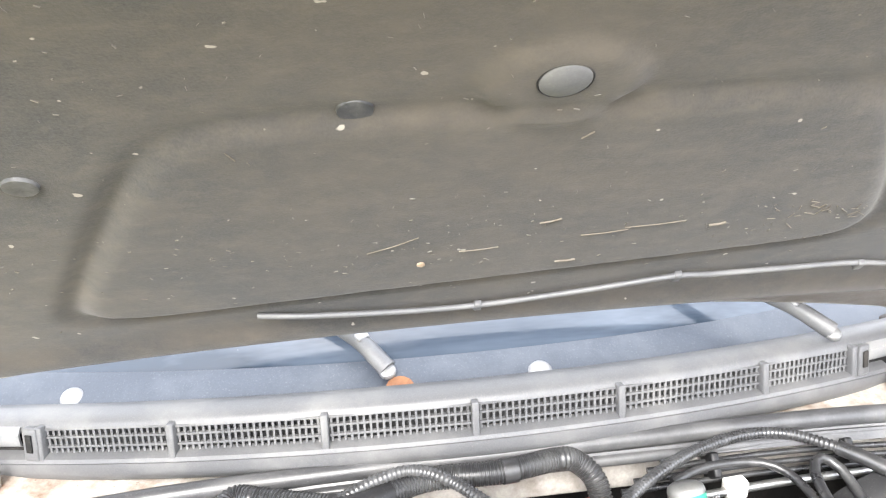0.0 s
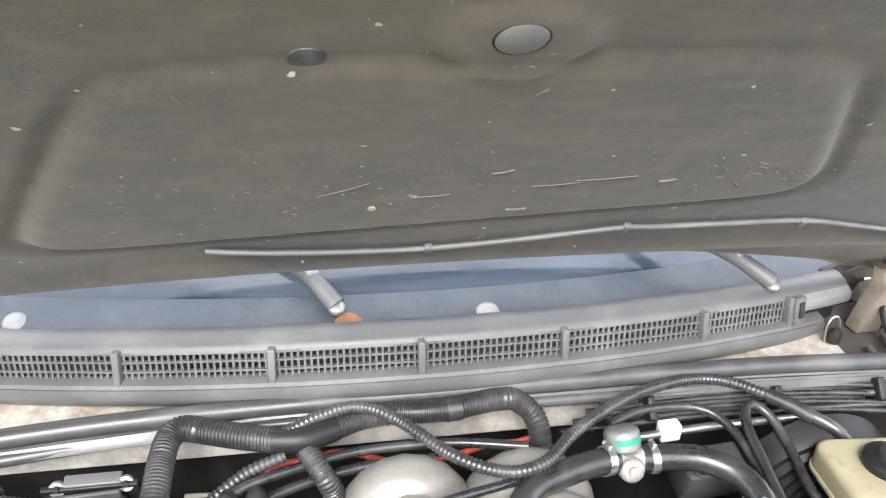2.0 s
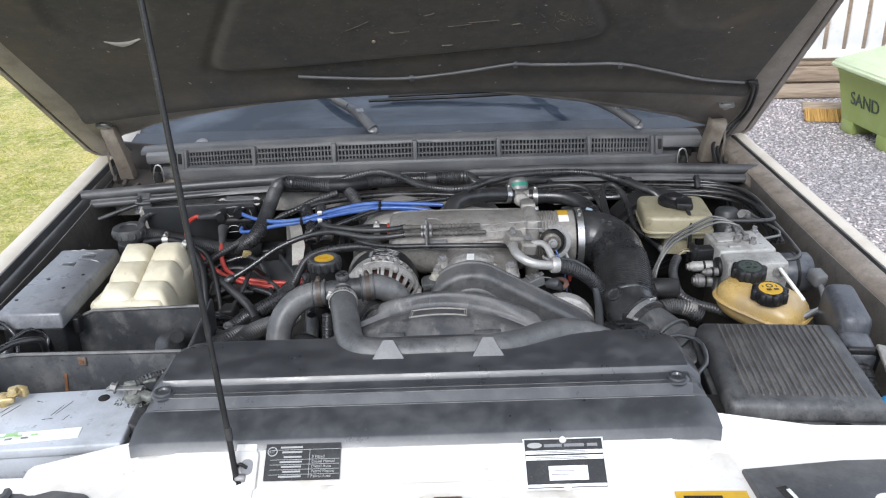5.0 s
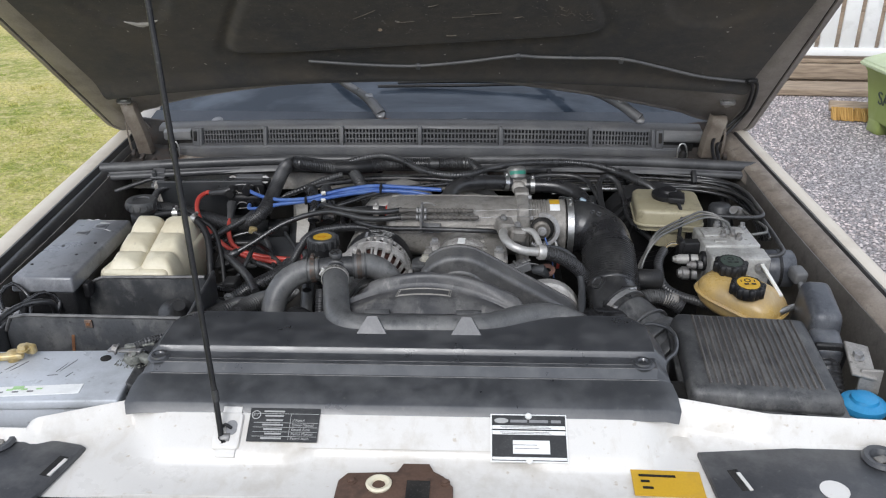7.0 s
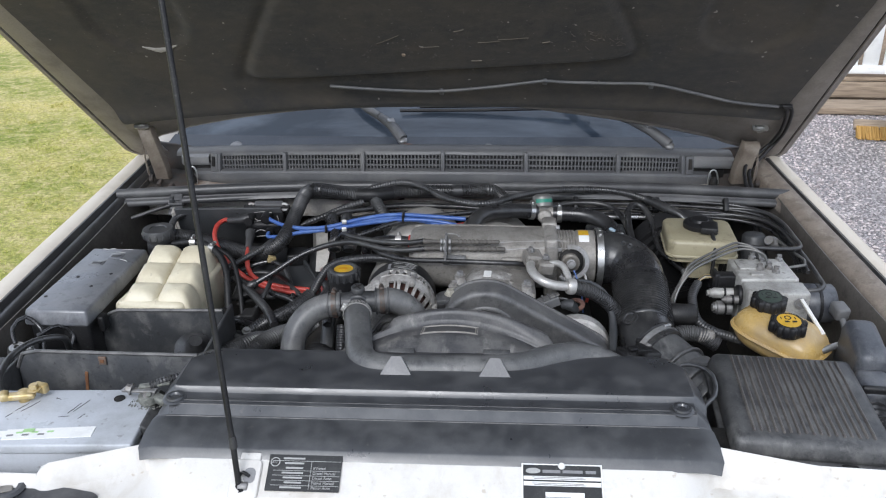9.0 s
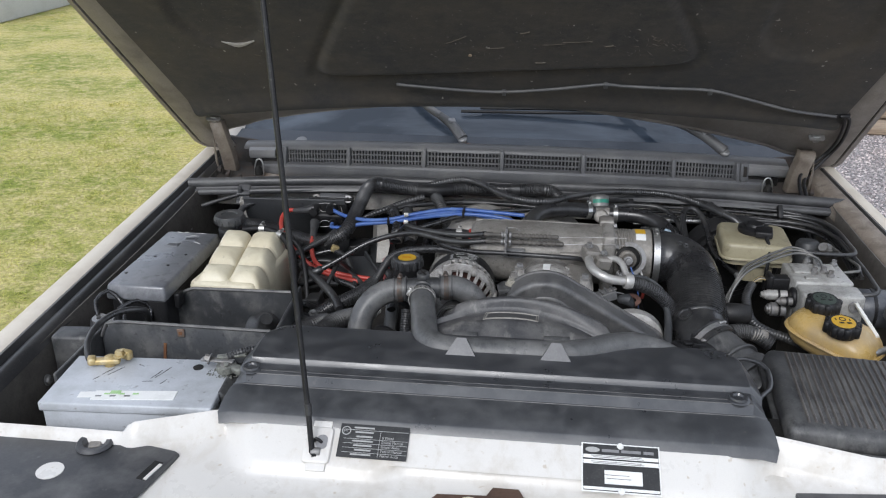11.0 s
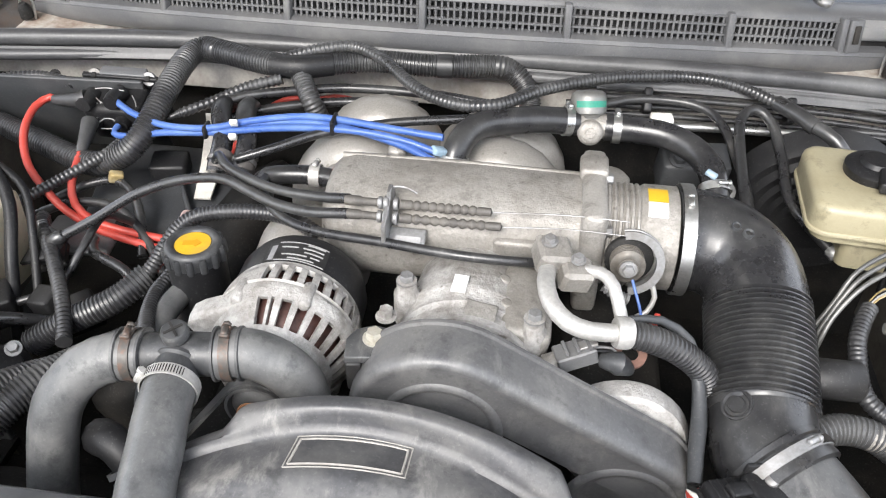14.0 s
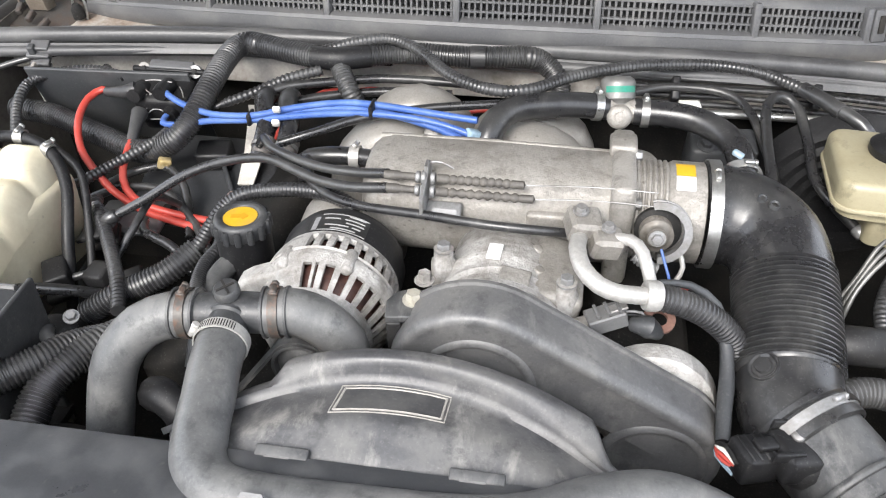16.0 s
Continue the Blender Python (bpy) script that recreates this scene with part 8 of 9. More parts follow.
whole("steel_tube", tube([(0.26, 1.178, 0.956), (0.40, 1.190, 0.955), (0.56, 1.196, 0.952)], 0.006), "steel", "bare steel tube along the bulkhead", "tube")
run("servo_hose", [(0.243, 1.187, 0.978), (0.298, 1.203, 0.984), (0.370, 1.198, 0.984), (0.405, 1.168, 0.975), (0.424, 1.105, 0.952), (0.439, 1.07, 0.92), (0.45, 1.03, 0.87)], 0.0062, "rubber_shiny", "black vacuum hose to the servo", "hose", group="servo hoses")
run("servo_hose", [(0.423, 1.019, 0.945), (0.421, 1.096, 0.970), (0.427, 1.165, 0.984), (0.448, 1.190, 0.988), (0.470, 1.175, 0.978), (0.480, 1.124, 0.955), (0.487, 1.059, 0.930), (0.535, 1.003, 0.900)], 0.0070, "rubber_shiny", "black looped vacuum hose to the servo", "hose", group="servo hoses")
whole("pipe_nut", lathe((0.528, 1.008, 0.905), (0.5, -0.6, -0.3), disc(0.009, 0.014, 0.002), 6), "dull", "grey pipe union nut", "nut")

# left rear corner
plate = thing("coil_backplate", (-0.49, 1.17, 0.9), "flat black backplate behind the coils", "plate")
part("plate", box((-0.505, 1.150, 0.925), (0.25, 0.006, 0.15), (22, 0, 3), 0.002), "slate", plate)
for x, z in ((-0.60, 0.965), (-0.53, 0.972), (-0.60, 0.90)):
    part("bolt", bolt((x, 1.150 + (z - 0.925) * 0.4, z), (0, -1, 0.4), 0.006, 0.004), "pit", plate)
hb = thing("bulkhead_bracket", (-0.655, 1.18, 0.90), "pale folded bulkhead bracket with a stacked grey pipe clip", "bracket")
part("upright", box((-0.640, 1.170, 0.925), (0.018, 0.006, 0.10), (16, 0, 6), 0.002), "firewall", hb)
part("fold", box((-0.652, 1.176, 0.925), (0.006, 0.022, 0.10), (16, 0, 6), 0.002), "firewall", hb)
for k in range(4):
    part("clip_leaf", box((-0.655 + 0.003 * (k % 2), 1.186 + 0.004 * k, 0.958 + 0.011 * k), (0.034 - 0.006 * (k % 2), 0.020, 0.006), (20, 4, 12), 0.002), "vent", hb, "grey plastic clip leaf")
part("clip_post", box((-0.662, 1.194, 0.972), (0.010, 0.012, 0.05), (20, 0, 12), 0.002), "slate", hb)
run("spiral_cable", [(-0.606, 1.022, 0.930), (-0.627, 1.075, 0.955), (-0.627, 1.115, 0.970), (-0.593, 1.130, 0.980), (-0.537, 1.140, 0.985), (-0.480, 1.130, 0.983)], 0.0072, "conduit", "black spiral-wrapped cable at the bulkhead", "cable", group="spiral cables", ribs=0.0060, depth=0.18)
run("spiral_cable", [(-0.51, 0.90, 0.90), (-0.472, 0.931, 0.920), (-0.437, 0.979, 0.928), (-0.397, 1.021, 0.940), (-0.384, 1.050, 0.945)], 0.0070, "conduit", "black spiral-wrapped cable at the bulkhead", "cable", group="spiral cables", ribs=0.0060, depth=0.18)
run("spiral_cable", [(-0.33, 1.085, 0.965), (-0.317, 1.091, 0.970), (-0.277, 1.112, 0.980), (-0.235, 1.142, 0.990), (-0.188, 1.156, 1.000)], 0.0065, "conduit", "black spiral-wrapped cable at the bulkhead", "cable", group="spiral cables", ribs=0.007, depth=0.2, radii=[(0, 0.3), (0.15, 1), (1, 1.2)])
run("spiral_cable", [(-0.430, 0.915, 0.915), (-0.419, 0.895, 0.92), (-0.373, 0.834, 0.920), (-0.326, 0.765, 0.920), (-0.300, 0.715, 0.915)], 0.0080, "conduit", "black spiral-wrapped cable at the bulkhead", "cable", group="spiral cables", ribs=0.0060, depth=0.18)
run("bulkhead_cable", [(-0.75, 1.15, 0.955), (-0.66, 1.19, 0.975), (-0.55, 1.215, 0.984), (-0.40, 1.225, 0.987), (-0.25, 1.222, 0.985), (-0.1, 1.225, 0.985)], 0.0050, "cable", "thin cable along the bulkhead", "cable")
run("bulkhead_cable", [(-0.27, 1.10, 0.975), (-0.238, 1.124, 0.985), (-0.147, 1.155, 0.987), (-0.085, 1.168, 0.987), (0.02, 1.17, 0.985), (0.12, 1.15, 0.985)], 0.0065, "rubber_shiny", "black cable bundle behind the manifold", "cable")
run("bulkhead_cable", [(-0.26, 1.085, 0.965), (-0.2, 1.12, 0.972), (-0.1, 1.15, 0.975), (0.0, 1.155, 0.975)], 0.0065, "rubber_shiny", "black cable bundle behind the manifold", "cable")
strut = thing("pale_bracket", (-0.315, 1.2, 0.72), "pale metal upright bracket low on the bulkhead", "bracket")
part("upright", box((-0.313, 1.205, 0.82), (0.036, 0.008, 0.17), (0, 4, 0), 0.003), "firewall", strut)
part("slope", sheet([[(-0.312, 1.165, 0.931), (-0.284, 1.165, 0.932)], [(-0.306, 1.150, 0.927), (-0.279, 1.150, 0.928)], [(-0.292, 1.080, 0.901), (-0.262, 1.080, 0.902)], [(-0.285, 1.025, 0.882), (-0.262, 1.025, 0.883)]], 0.003), "bracketpale", strut, "pale painted sloping face")
low_plate = thing("lower_plate", (-0.33, 1.05, 0.86), "slate grey plate with bolts under the hoses", "plate")
part("plate", prism([(-0.10, -0.09), (0.06, -0.10), (0.09, -0.02), (0.07, 0.09), (-0.07, 0.10), (-0.11, 0.02)], pose(-0.325, 1.045, 0.868, 8, 0, 4), 0.008, 0.003), "slate", low_plate)
for x, y, z in ((-0.395, 1.000, 0.872), (-0.333, 1.110, 0.886), (-0.365, 0.968, 0.868), (-0.275, 1.06, 0.880)):
    part("bolt", bolt((x, y, z), (0, -0.15, 1), 0.007, 0.006), "pit", low_plate)
part("rib", box((-0.30, 1.03, 0.882), (0.006, 0.14, 0.014), (8, 0, 30), 0.002), "slate", low_plate)
part("socket", box((-0.335, 1.075, 0.895), (0.05, 0.04, 0.03), (8, 0, 10), 0.005), "black", low_plate)
whole("olive_clip", box((-0.378, 1.008, 0.918), (0.018, 0.012, 0.016), (10, 20, 30), 0.003), "brass", "small olive plastic clip on a lead", "clip")
run("black_lead", [(-0.46, 0.985, 0.89), (-0.42, 1.002, 0.905), (-0.378, 1.008, 0.912), (-0.345, 0.985, 0.905), (-0.325, 0.95, 0.885), (-0.31, 0.91, 0.87)], 0.006, "cable", "black lead under the red ones", "lead")
for x, y in ((-0.232, 1.000), (-0.200, 1.003)):
    hs = thing("hose_junction", (x, y, 0.95), "dusty ribbed hose end with a clip", "hose end", "hose junctions")
    part("cuff", lathe((x, y, 0.948), (0.1, 0.8, 0.5), [(0, 0), (0.013, 0), (0.0145, 0.004), (0.013, 0.008), (0.0145, 0.012), (0.013, 0.016), (0.0145, 0.020), (0.0125, 0.026), (0, 0.026)], 18), "ribdust", hs)
    part("hose_clip", band((x, y + 0.010, 0.955), (0.1, 0.8, 0.5), 0.0145, 0.005, 0.0012, 60), "dull", hs)
for x0, x1 in ((-0.256, -0.234), (-0.222, -0.202)):
    run("heater_hose", [(x0 - 0.004, 1.135, 0.955), (x0, 1.112, 0.978), (x0 + 0.004, 1.085, 0.982), (x1, 1.040, 0.972), (x1, 1.012, 0.955), (x1, 1.00, 0.945)], 0.0135, "rubber_shiny", "black heater hose behind the engine", "hose", group="heater hoses")
low = run("lower_hose", [(-0.42, 0.53, 0.93), (-0.38, 0.575, 0.925), (-0.339, 0.620, 0.925), (-0.320, 0.651, 0.92), (-0.30, 0.69, 0.90)], 0.0155, "conduit", "black ribbed hose low in the bay", "hose", group="lower hoses", **CON)
low = run("lower_hose", [(-0.326, 0.55, 0.885), (-0.326, 0.599, 0.905), (-0.313, 0.630, 0.915), (-0.292, 0.668, 0.915), (-0.265, 0.72, 0.90), (-0.24, 0.77, 0.88)], 0.0175, "conduit", "black ribbed hose low in the bay", "hose", group="lower hoses", **CON)
elb = thing("sensor_elbow", (-0.17, 0.6, 0.9), "black plastic elbow under the coolant hose", "connector")
part("elbow", tube([(-0.20, 0.595, 0.93), (-0.185, 0.588, 0.935), (-0.165, 0.578, 0.925), (-0.155, 0.565, 0.90)], 0.017), "black", elb)
part("ring", lathe((-0.165, 0.575, 0.922), (0.5, -0.5, -0.7), [(0.017, 0), (0.020, 0), (0.020, 0.006), (0.017, 0.006)], 22), "vent", elb)
run("wiring_conduit", [(-0.150, 0.625, 0.97), (-0.150, 0.60, 0.93), (-0.145, 0.57, 0.88)], 0.010, "conduit", "ribbed conduit under the tee", "conduit", group="wiring conduits", **CON)
tank2 = thing("lower_drum", (-0.29, 0.53, 0.8), "dark grey drum low in the bay", "drum")
part("drum", lathe((-0.30, 0.52, 0.80), (0.2, 0.25, 1), [(0, 0), (0.06, 0), (0.066, 0.02), (0.066, 0.07), (0.05, 0.09), (0, 0.095)], 30), "pit", tank2)
misc = thing("relay_block", (-0.40, 0.83, 0.85), "cluster of black relays and plugs", "relay")
for k, (x, y, z, w, d, h, r) in enumerate(((-0.40, 0.865, 0.905, 0.035, 0.03, 0.022, 20), (-0.372, 0.80, 0.885, 0.03, 0.03, 0.03, -10), (-0.43, 0.80, 0.88, 0.03, 0.04, 0.03, 30), (-0.45, 0.66, 0.88, 0.03, 0.03, 0.03, 10), (-0.34, 0.81, 0.87, 0.035, 0.03, 0.03, 35))):
    rl = part("relay", box((x, y, z), (w, d, h), (10, -8, r), 0.004), "black", misc)
    part("relay_foot", box((x, y, z - h * 0.5), (w * 1.2, d * 1.2, h * 0.4), (10, -8, r), 0.003), "pit", rl)
part("pump_body", lathe((-0.375, 0.70, 0.865), (0.25, -0.35, 0.8), [(0, 0), (0.032, 0), (0.034, 0.012), (0.026, 0.018), (0.026, 0.034), (0.018, 0.040), (0, 0.041)], 24), "black", misc)
part("pump_nozzle", tube([(-0.37, 0.685, 0.905), (-0.355, 0.665, 0.915), (-0.335, 0.655, 0.905)], 0.008), "slate", misc)
part("bolt", bolt((-0.352, 0.705, 0.908), (0.25, -0.35, 0.8), 0.006, 0.006), "dull", misc)
part("bolt", bolt((-0.395, 0.680, 0.895), (0.25, -0.35, 0.8), 0.006, 0.006), "dull", misc)
part("valve_pipe", tube([(-0.46, 0.74, 0.90), (-0.42, 0.735, 0.915), (-0.385, 0.75, 0.905), (-0.36, 0.775, 0.88)], 0.007), "cable", misc)
part("valve_pipe", tube([(-0.36, 0.90, 0.90), (-0.345, 0.87, 0.905), (-0.30, 0.85, 0.90), (-0.27, 0.83, 0.88)], 0.006), "cable", misc)
part("flange", lathe((-0.43, 0.63, 0.90), (0.3, -0.4, 0.8), [(0, 0), (0.035, 0), (0.035, 0.02), (0.02, 0.03), (0.012, 0.05), (0, 0.05)], 22), "rubber_shiny", misc)
run("black_lead", [(-0.33, 0.94, 0.90), (-0.345, 0.91, 0.93), (-0.35, 0.86, 0.92), (-0.37, 0.82, 0.89), (-0.41, 0.80, 0.88)], 0.005, "rubber_shiny", "looped thin black rubber lead", "lead")
run("black_lead", [(-0.48, 0.96, 0.88), (-0.42, 0.97, 0.90), (-0.36, 0.965, 0.90), (-0.31, 0.93, 0.88), (-0.27, 0.88, 0.87)], 0.006, "rubber_shiny", "looped thin black rubber lead", "lead")
whole("pale_cover", box((-0.40, 0.935, 0.875), (0.09, 0.10, 0.012), (-12, 6, 12), 0.006), "vent", "pale grey cover plate below the leads", "cover")

# ---- front edge: labels, latch, plastic covers ----
SLOPE = math.degrees(math.atan2(0.958 - 0.929, 0.280 - 0.228))


def on_slope(x, d, h=0.0):
    """A point on the sloping front face of the slam panel, d metres down from its top edge."""
    a = radians(SLOPE)
    return (x, 0.280 - d * math.cos(a) - h * math.sin(a), 0.958 - d * math.sin(a) + h * math.cos(a))


def written(words, size, m):
    """Words in the built-in font as a thin mesh, baseline start at the matrix's origin."""
    cu = bpy.data.curves.new("words", "FONT")
    cu.body, cu.size, cu.extrude = words, size, 0.0003
    cu.resolution_u = 2
    src = new("words_source", cu)
    bpy.context.view_layer.update()
    dg = bpy.context.evaluated_depsgraph_get()
    me = bpy.data.meshes.new_from_object(src.evaluated_get(dg))
    b = bmesh.new()
    b.from_mesh(me)
    bmesh.ops.transform(b, matrix=m, verts=b.verts)
    bpy.data.objects.remove(src)
    bpy.data.meshes.remove(me)
    return b


lab = thing("approval_label", on_slope(-0.142, 0.03), "black type approval label with columns of pale print", "label")
part("label_sheet", box(on_slope(-0.142, 0.029, 0.0025), (0.102, 0.052, 0.001), (SLOPE, 0, 0)), "labelblack", lab)
for d in (0.012, 0.026, 0.033, 0.040, 0.047):
    part("rule_line", box(on_slope(-0.139, d, 0.0031), (0.094, 0.0006, 0.0005), (SLOPE, 0, 0)), "ink", lab)
part("rule_line", box(on_slope(-0.133, 0.032, 0.0031), (0.0006, 0.040, 0.0005), (SLOPE, 0, 0)), "ink", lab)
part("emblem", lathe(on_slope(-0.184, 0.014, 0.0028), (0, -math.sin(radians(SLOPE)), math.cos(radians(SLOPE))), [(0.0055, 0), (0.0068, 0), (0.0068, 0.0006), (0.0055, 0.0006), (0.0055, 0)], 20), "ink", lab)
for k in range(7):
    part("print_bar", box(on_slope(-0.158 + 0.001 * (k % 3), 0.0085 + 0.0069 * k, 0.0032), (0.030 - 0.003 * (k % 3), 0.0024, 0.0006), (SLOPE, 0, 0)), "ink", lab)
for k, words in enumerate(("If Fitted", "Diesel Manual", "Diesel Auto", "Petrol Manual", "Petrol Auto")):
    part("lettering", written(words, 0.0056, Matrix.Translation(on_slope(-0.130, 0.0242 + 0.0069 * k, 0.0032)) @ pose(0, 0, 0, SLOPE)), "ink", lab, "", 0)
part("lettering", written("E11", 0.0052, Matrix.Translation(on_slope(-0.1885, 0.0158, 0.0032)) @ pose(0, 0, 0, SLOPE)), "ink", lab, "", 0)
lab = thing("maker_plate", on_slope(0.211, 0.04), "riveted metal plate with black and white fields", "label")
part("plate_sheet", box(on_slope(0.211, 0.042, 0.0025), (0.105, 0.068, 0.001), (SLOPE, 0, 0)), "labelblack", lab)
part("plate_edge", box(on_slope(0.211, 0.042, 0.0018), (0.109, 0.072, 0.001), (SLOPE, 0, 0)), "label", lab)
for x, d, w, h in ((0.211, 0.0265, 0.104, 0.0052), (0.211, 0.0345, 0.104, 0.0060), (0.214, 0.056, 0.052, 0.020), (0.211, 0.073, 0.104, 0.004)):
    part("plate_field", box(on_slope(x, d, 0.0032), (w, h, 0.0006), (SLOPE, 0, 0)), "label", lab)
for k in range(6):
    part("print_bar", box(on_slope(0.205 + 0.003 * (k % 2), 0.0255 + 0.0021 * (k % 2) + (0.0085 if k > 1 else 0) + (0.016 + 0.003 * (k - 3) if k > 3 else 0), 0.0037), (0.070 if k < 4 else 0.034, 0.0009, 0.0004), (SLOPE, 0, 0)), "dull", lab)
part("emblem", prism([(0.010 * math.cos(a * 0.35), 0.004 * math.sin(a * 0.35)) for a in range(18)], Matrix.Translation(on_slope(0.172, 0.0165, 0.0030)) @ pose(0, 0, 0, SLOPE), 0.0006), "ink", lab)
for x, w in ((0.197, 0.024), (0.2255, 0.027), (0.250, 0.014)):
    part("print_bar", box(on_slope(x, 0.0170, 0.0032), (w, 0.0042, 0.0006), (SLOPE, 0, 0)), "capgrey", lab)
for x, d in ((0.211, 0.009), (0.211, 0.0755)):
    part("rivet", lathe(on_slope(x, d, 0.003), (0, -0.5, 0.86), [(0, 0), (0.005, 0), (0.004, 0.002), (0, 0.0026)], 14), "label", lab)
st = thing("stay_socket", on_slope(-0.225, 0.036), "white plastic socket for the bonnet stay", "socket")
part("socket_plate", prism(rounded(0.040, 0.056, 0.006), Matrix.Translation(on_slope(-0.222, 0.040, 0.001)) @ pose(0, 0, 0, SLOPE), 0.005, 0.002), "white", st)
for d in (0.008, 0.072):
    part("socket_tab", box(on_slope(-0.220, d, 0.0015), (0.028, 0.014, 0.003), (SLOPE, 0, 0), 0.001), "white", st)
part("socket_recess", prism(rounded(0.016, 0.022, 0.007), Matrix.Translation(on_slope(-0.216, 0.036, 0.0056)) @ pose(0, 0, 0, SLOPE), 0.0012), "capgrey", st)
part("socket_hook", tube([on_slope(-0.230, 0.036, 0.006), on_slope(-0.224, 0.034, 0.012), on_slope(-0.216, 0.037, 0.006)], 0.0025), "black", st)
la = thing("bonnet_latch", (0.04, 0.17, 0.90), "brown rusted bonnet latch plate with a striker hole", "latch")
out = [(-0.080, -0.035), (0.080, -0.035), (0.079, 0.0), (0.066, 0.020), (0.052, 0.030), (0.045, 0.046), (0.008, 0.046), (0.000, 0.028), (-0.068, 0.024), (-0.079, 0.008)]
part("latch_plate", prism(out, pose(0.026, 0.168, 0.909, 0), 0.005, 0.002), "rustbrown", la)
part("striker_ring", lathe((0.004, 0.168, 0.9140), (0, 0, 1), [(0.009, 0), (0.017, 0), (0.018, 0.003), (0.015, 0.005), (0.010, 0.003), (0.009, 0)], 26), "tank", la, "pale ring round the striker hole")
part("latch_slot", box((0.058, 0.158, 0.9142), (0.032, 0.036, 0.0035)), "pit", la)
for x in (-0.034, 0.094):
    part("bolt", bolt((x, 0.174, 0.914), (0, 0, 1), 0.005, 0.003), "rustbrown", la)
for s, cxs, pts in ((-1, -0.58, [(-0.20, -0.11), (0.10, -0.11), (0.130, -0.05), (0.153, 0.045), (0.145, 0.050), (0.055, 0.068), (0.045, 0.080), (-0.005, 0.082), (-0.025, 0.066), (-0.20, 0.058)]), (1, 0.60, [(-0.14, -0.11), (0.20, -0.11), (0.20, 0.070), (-0.01, 0.073), (-0.150, 0.060)])):
    lc = thing("lamp_cover", (cxs, 0.18, 0.9), "scuffed dark grey plastic cover over the headlamp", "cover", "lamp covers")
    part("cover_plate", prism(pts, pose(cxs, 0.182, 0.914), 0.008, 0.003), "lampcover", lc)
    x0 = -0.452 if s < 0 else 0.492
    part("slot", box((x0, 0.183, 0.9215), (0.014, 0.042, 0.002), (0, 0, 14 * s)), "pit", lc)
    part("slot_edge", box((x0 + 0.006, 0.180, 0.9225), (0.005, 0.036, 0.002), (0, 0, 14 * s)), "white", lc)
    part("hole_disc", lathe((-0.592 if s < 0 else 0.612, 0.166, 0.9215), (0, 0, 1), disc(0.019, 0.0015), 24), "white", lc, "white paint seen through a round hole")
    part("mount_ring", lathe((-0.558 if s < 0 else 0.70, 0.230, 0.921), (0, 0, 1), [(0.012, 0), (0.024, 0), (0.027, 0.004), (0.024, 0.009), (0.017, 0.008), (0.013, 0.001)], 28), "lampcover", lc)
    part("mount_latch", box((-0.558 if s < 0 else 0.70, 0.230, 0.9235), (0.018, 0.014, 0.004), (0, 0, 20), 0.002), "castalu", lc)
lc = whole("warning_sticker", box((0.397, 0.184, 0.9125), (0.094, 0.052, 0.0012), (0, 0, -2)), "yellow", "yellow warning sticker with dark print", "sticker")
for k, (dx, dy, w) in enumerate(((-0.012, 0.014, 0.05), (-0.030, 0.003, 0.012), (-0.028, -0.010, 0.014))):
    part("print_bar", box((0.397 + dx, 0.184 + dy, 0.9138), (w, 0.004, 0.0008), (0, 0, -2)), "black", lc)
whole("front_grille_trim", box((0.02, 0.112, 0.895), (1.5, 0.05, 0.03), (8, 0, 0), 0.006), "black", "dark plastic grille trim along the front edge", "trim")


# ---- beyond the car ----
deck = thing("deck", (3.6, 7.0, 0.0), "raised timber deck with a white baluster railing", "deck")
part("fascia", box((4.5, 6.05, 0.09), (5.0, 0.05, 0.12), (0, 0, -4), 0.006), "deckwood", deck)
part("fascia", box((4.5, 6.09, 0.02), (5.0, 0.05, 0.04), (0, 0, -4), 0.006), "deckwood", deck)
for k in range(14):
    part("deck_board", box((4.7 + 0.012 * k, 6.15 + 0.17 * k, 0.165), (5.2, 0.16, 0.035), (0, 0, -4), 0.006), "deckwood", deck)
rail = part("bottom_rail", box((4.6, 6.10, 0.24), (4.9, 0.07, 0.06), (0, 0, -4), 0.006), "whitewood", deck, "white painted rail")
part("top_rail", box((4.6, 6.10, 1.14), (4.9, 0.09, 0.05), (0, 0, -4), 0.006), "whitewood", deck, "white painted rail")
part("post", box((2.22, 6.28, 0.70), (0.10, 0.10, 1.10), (0, 0, -4), 0.006), "whitewood", deck)
for k in range(26):
    x = 2.34 + 0.155 * k
    part("baluster", box((x, 6.10 - (x - 4.6) * 0.07, 0.70), (0.118, 0.025, 0.88), (0, 0, -4), 0.004, 1), "whitewood", deck)
# Nothing known stands behind the railing; this backing is added to darken its gaps.
part("rail_backing", box((4.7, 8.6, 1.6), (6.0, 0.1, 3.2), (0, 0, -4)), "deckwood", deck, "dark timber-coloured backing added behind the railing gaps")
step = thing("deck_step", (2.5, 5.75, 0.0), "low grey timber step before the deck", "step")
part("tread", box((2.75, 5.82, 0.035), (1.1, 0.28, 0.05), (0, 0, -4), 0.006), "deckwood", step)

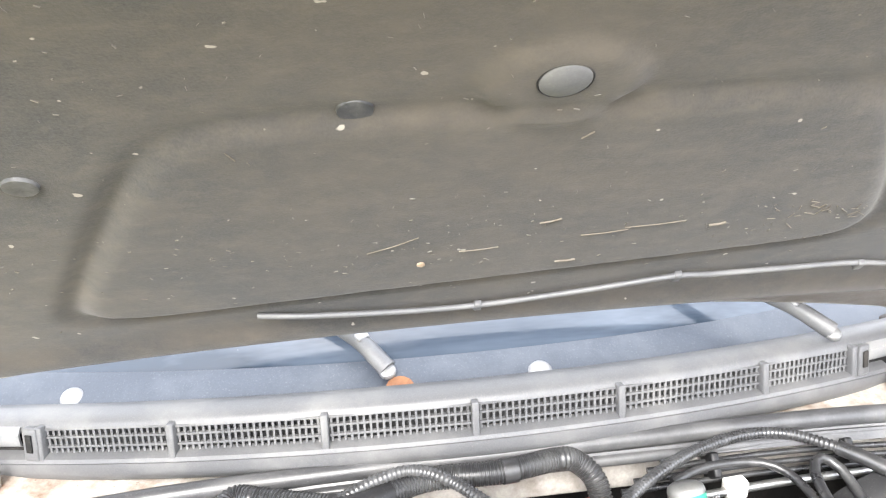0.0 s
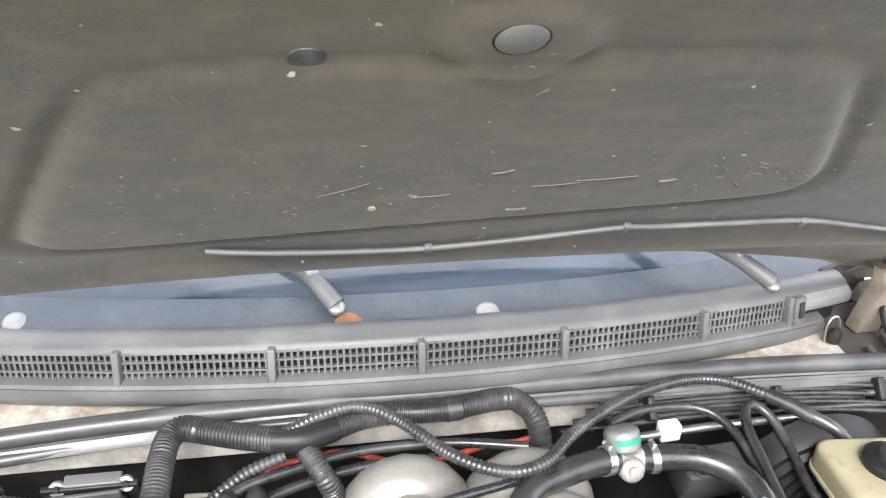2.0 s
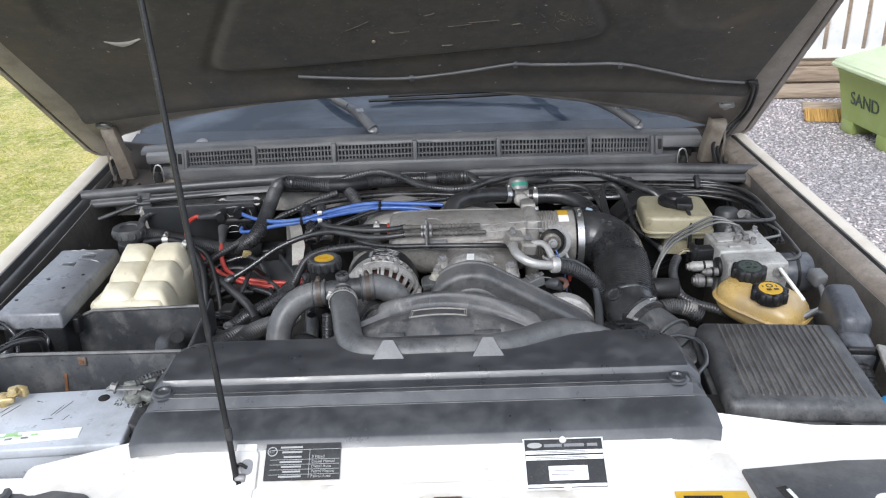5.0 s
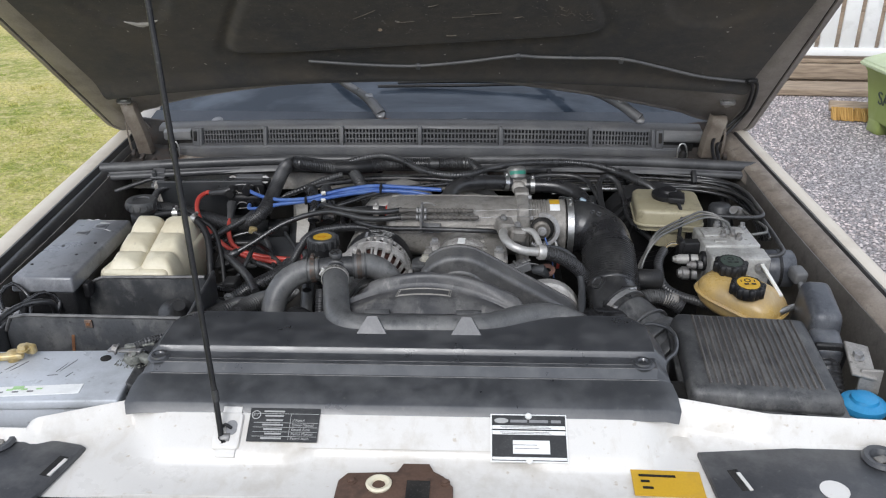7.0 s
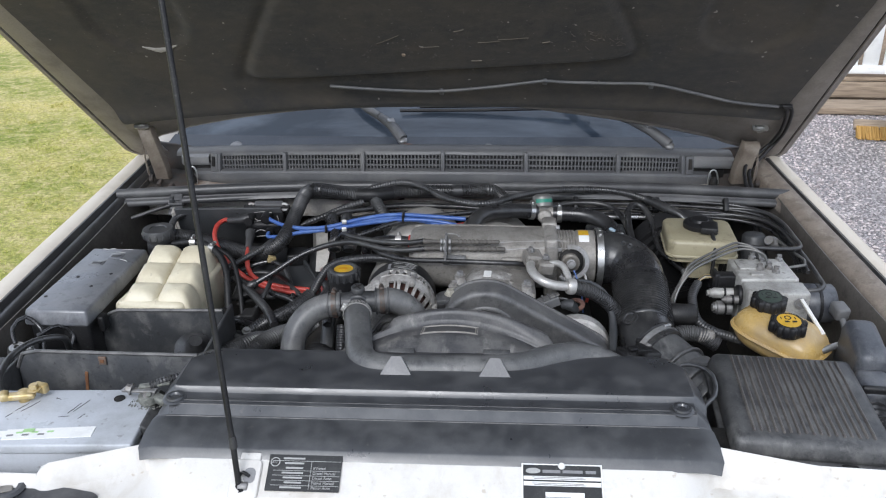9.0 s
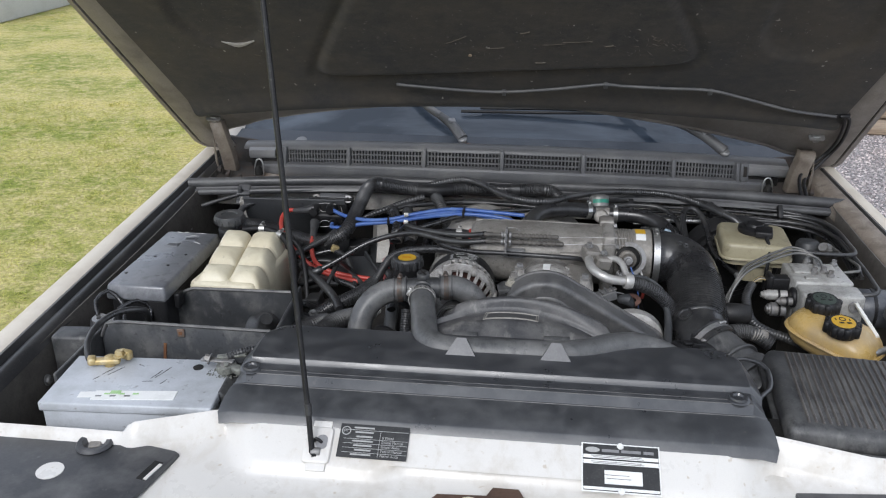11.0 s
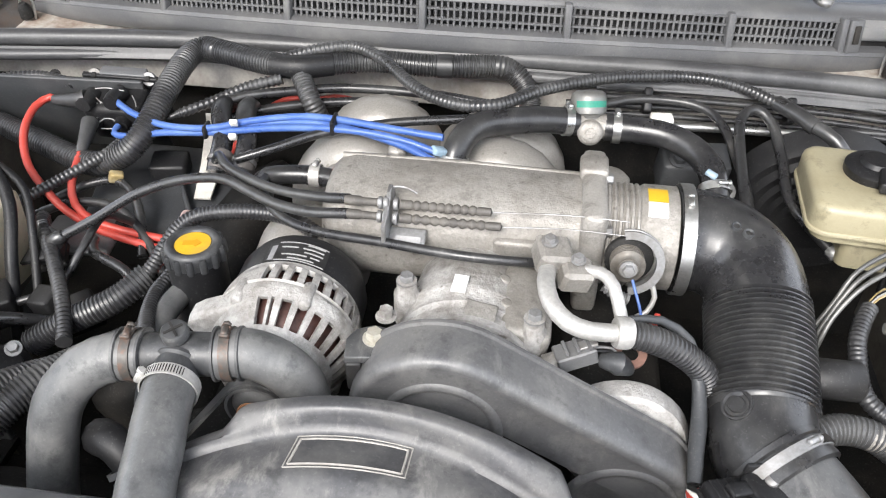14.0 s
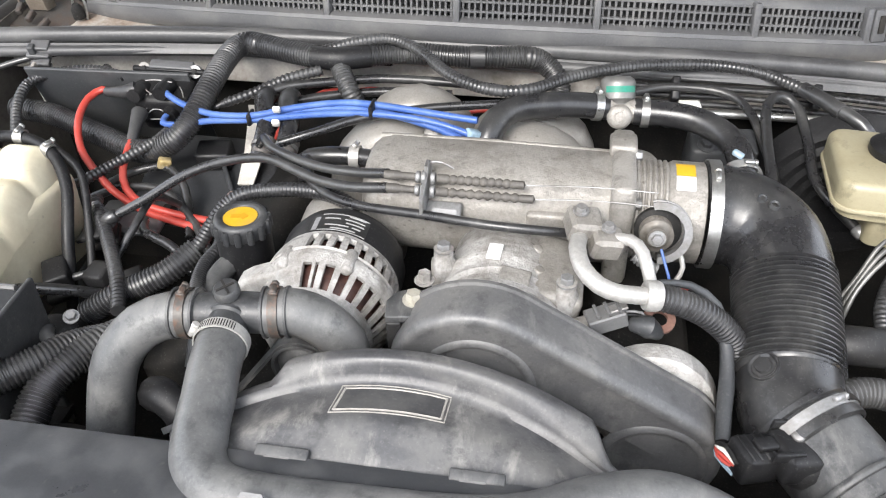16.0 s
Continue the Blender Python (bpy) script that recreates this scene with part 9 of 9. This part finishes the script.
sb = thing("sand_box", (2.95, 4.6, 0.0), "pale green plastic grit bin with a sloping lid", "grit bin")
BIN = pose(2.785, 4.56, 0, 0, 0, 5.5)
b = bmesh.new()
rings = []
for z, f in ((0.085, 0.0), (0.24, 0.022), (0.405, 0.048), (0.415, 0.062), (0.44, 0.062)):
    rise = 0.10 if z > 0.4 else 0.0
    rings.append([b.verts.new((x, y, z + (rise if x > 0.2 else 0.0))) for x, y in ((-f, -0.275 - f), (0.50 + f, -0.275 - f), (0.50 + f, 0.275 + f), (-f, 0.275 + f))])
for lo, hi in zip(rings, rings[1:]):
    for i in range(4):
        b.faces.new((lo[i], lo[(i + 1) % 4], hi[(i + 1) % 4], hi[i]))
b.faces.new(rings[0][::-1])
b.faces.new(rings[-1])
bmesh.ops.bevel(b, geom=b.edges[:], offset=0.008, segments=2, affect="EDGES")
bmesh.ops.transform(b, matrix=BIN, verts=b.verts)
part("bin", b, "sandbox", sb)
b = bmesh.new()
under = [b.verts.new(p) for p in ((-0.085, -0.365, 0.425), (0.58, -0.365, 0.545), (0.58, 0.365, 0.545), (-0.085, 0.365, 0.425))]
brim = [b.verts.new(p) for p in ((-0.085, -0.365, 0.462), (0.58, -0.365, 0.585), (0.58, 0.365, 0.585), (-0.085, 0.365, 0.462))]
crown = [b.verts.new(p) for p in ((-0.03, -0.30, 0.500), (0.53, -0.30, 0.620), (0.53, 0.30, 0.620), (-0.03, 0.30, 0.500))]
for lo, hi in ((under, brim), (brim, crown)):
    for i in range(4):
        b.faces.new((lo[i], lo[(i + 1) % 4], hi[(i + 1) % 4], hi[i]))
b.faces.new(under[::-1])
b.faces.new(crown)
bmesh.ops.bevel(b, geom=b.edges[:], offset=0.012, segments=3, affect="EDGES")
bmesh.ops.transform(b, matrix=BIN, verts=b.verts)
part("lid", b, "sandlid", sb, "paler green lid")
for dx, dy in ((0.075, -0.205), (0.425, -0.205), (0.075, 0.205), (0.425, 0.205)):
    part("foot", box(BIN @ Vector((dx, dy, 0.05)), (0.15, 0.14, 0.10), (0, 0, 5.5), 0.012), "sandbox", sb)
cu = bpy.data.curves.new("lettering", "FONT")
cu.body, cu.size, cu.extrude, cu.align_x = "SAND", 0.122, 0.002, "CENTER"
tx = new("lettering_source", cu)
dg = bpy.context.evaluated_depsgraph_get()
letters = bpy.data.meshes.new_from_object(tx.evaluated_get(dg))
bpy.data.objects.remove(tx)
lm = BIN @ pose(-0.022, 0.0, 0.215, 90, 0, -90) @ pose(0, 0, 0, 8, 0, 0)
letters.transform(lm)
letters.materials.append(M["greencap"])
lt = new("lettering", letters)
lt.parent = sb
lt.matrix_parent_inverse = Matrix.Translation(-Vector(sb.location))
tagged(lt, "dark stencilled lettering")

br = thing("yard_broom", (2.78, 5.4, 0.0), "wooden broom head with straw bristles lying on the gravel", "broom")
part("head", box((2.84, 5.09, 0.085), (0.46, 0.08, 0.035), (35, 0, -12), 0.008), "deckwood", br)
b = bmesh.new()
rng = random.Random(8)
for k in range(170):
    t = k / 170 - 0.5
    x0 = 2.84 + 0.44 * t
    y0 = 5.06 - 0.09 * t + rng.uniform(-0.02, 0.02)
    add_tube(b, [(x0, y0, 0.085), (x0 + rng.uniform(-0.01, 0.01), y0 - 0.06, 0.01)], 0.006, seg=4, smooth=False)
part("bristles", b, "bristle", br, "dirty straw bristles")
whole("garden_wall", box((-7.6, 14.0, 0.3), (0.25, 8.0, 0.6), (0, 0, 3), 0.02), "render_wall", "low grey rendered wall at the end of the lawn", "wall", kind="structure")
whole("wall_coping", box((-7.6, 14.0, 0.63), (0.32, 8.1, 0.06), (0, 0, 3), 0.015), "render_wall", "flat grey coping on the garden wall", "wall", kind="structure")
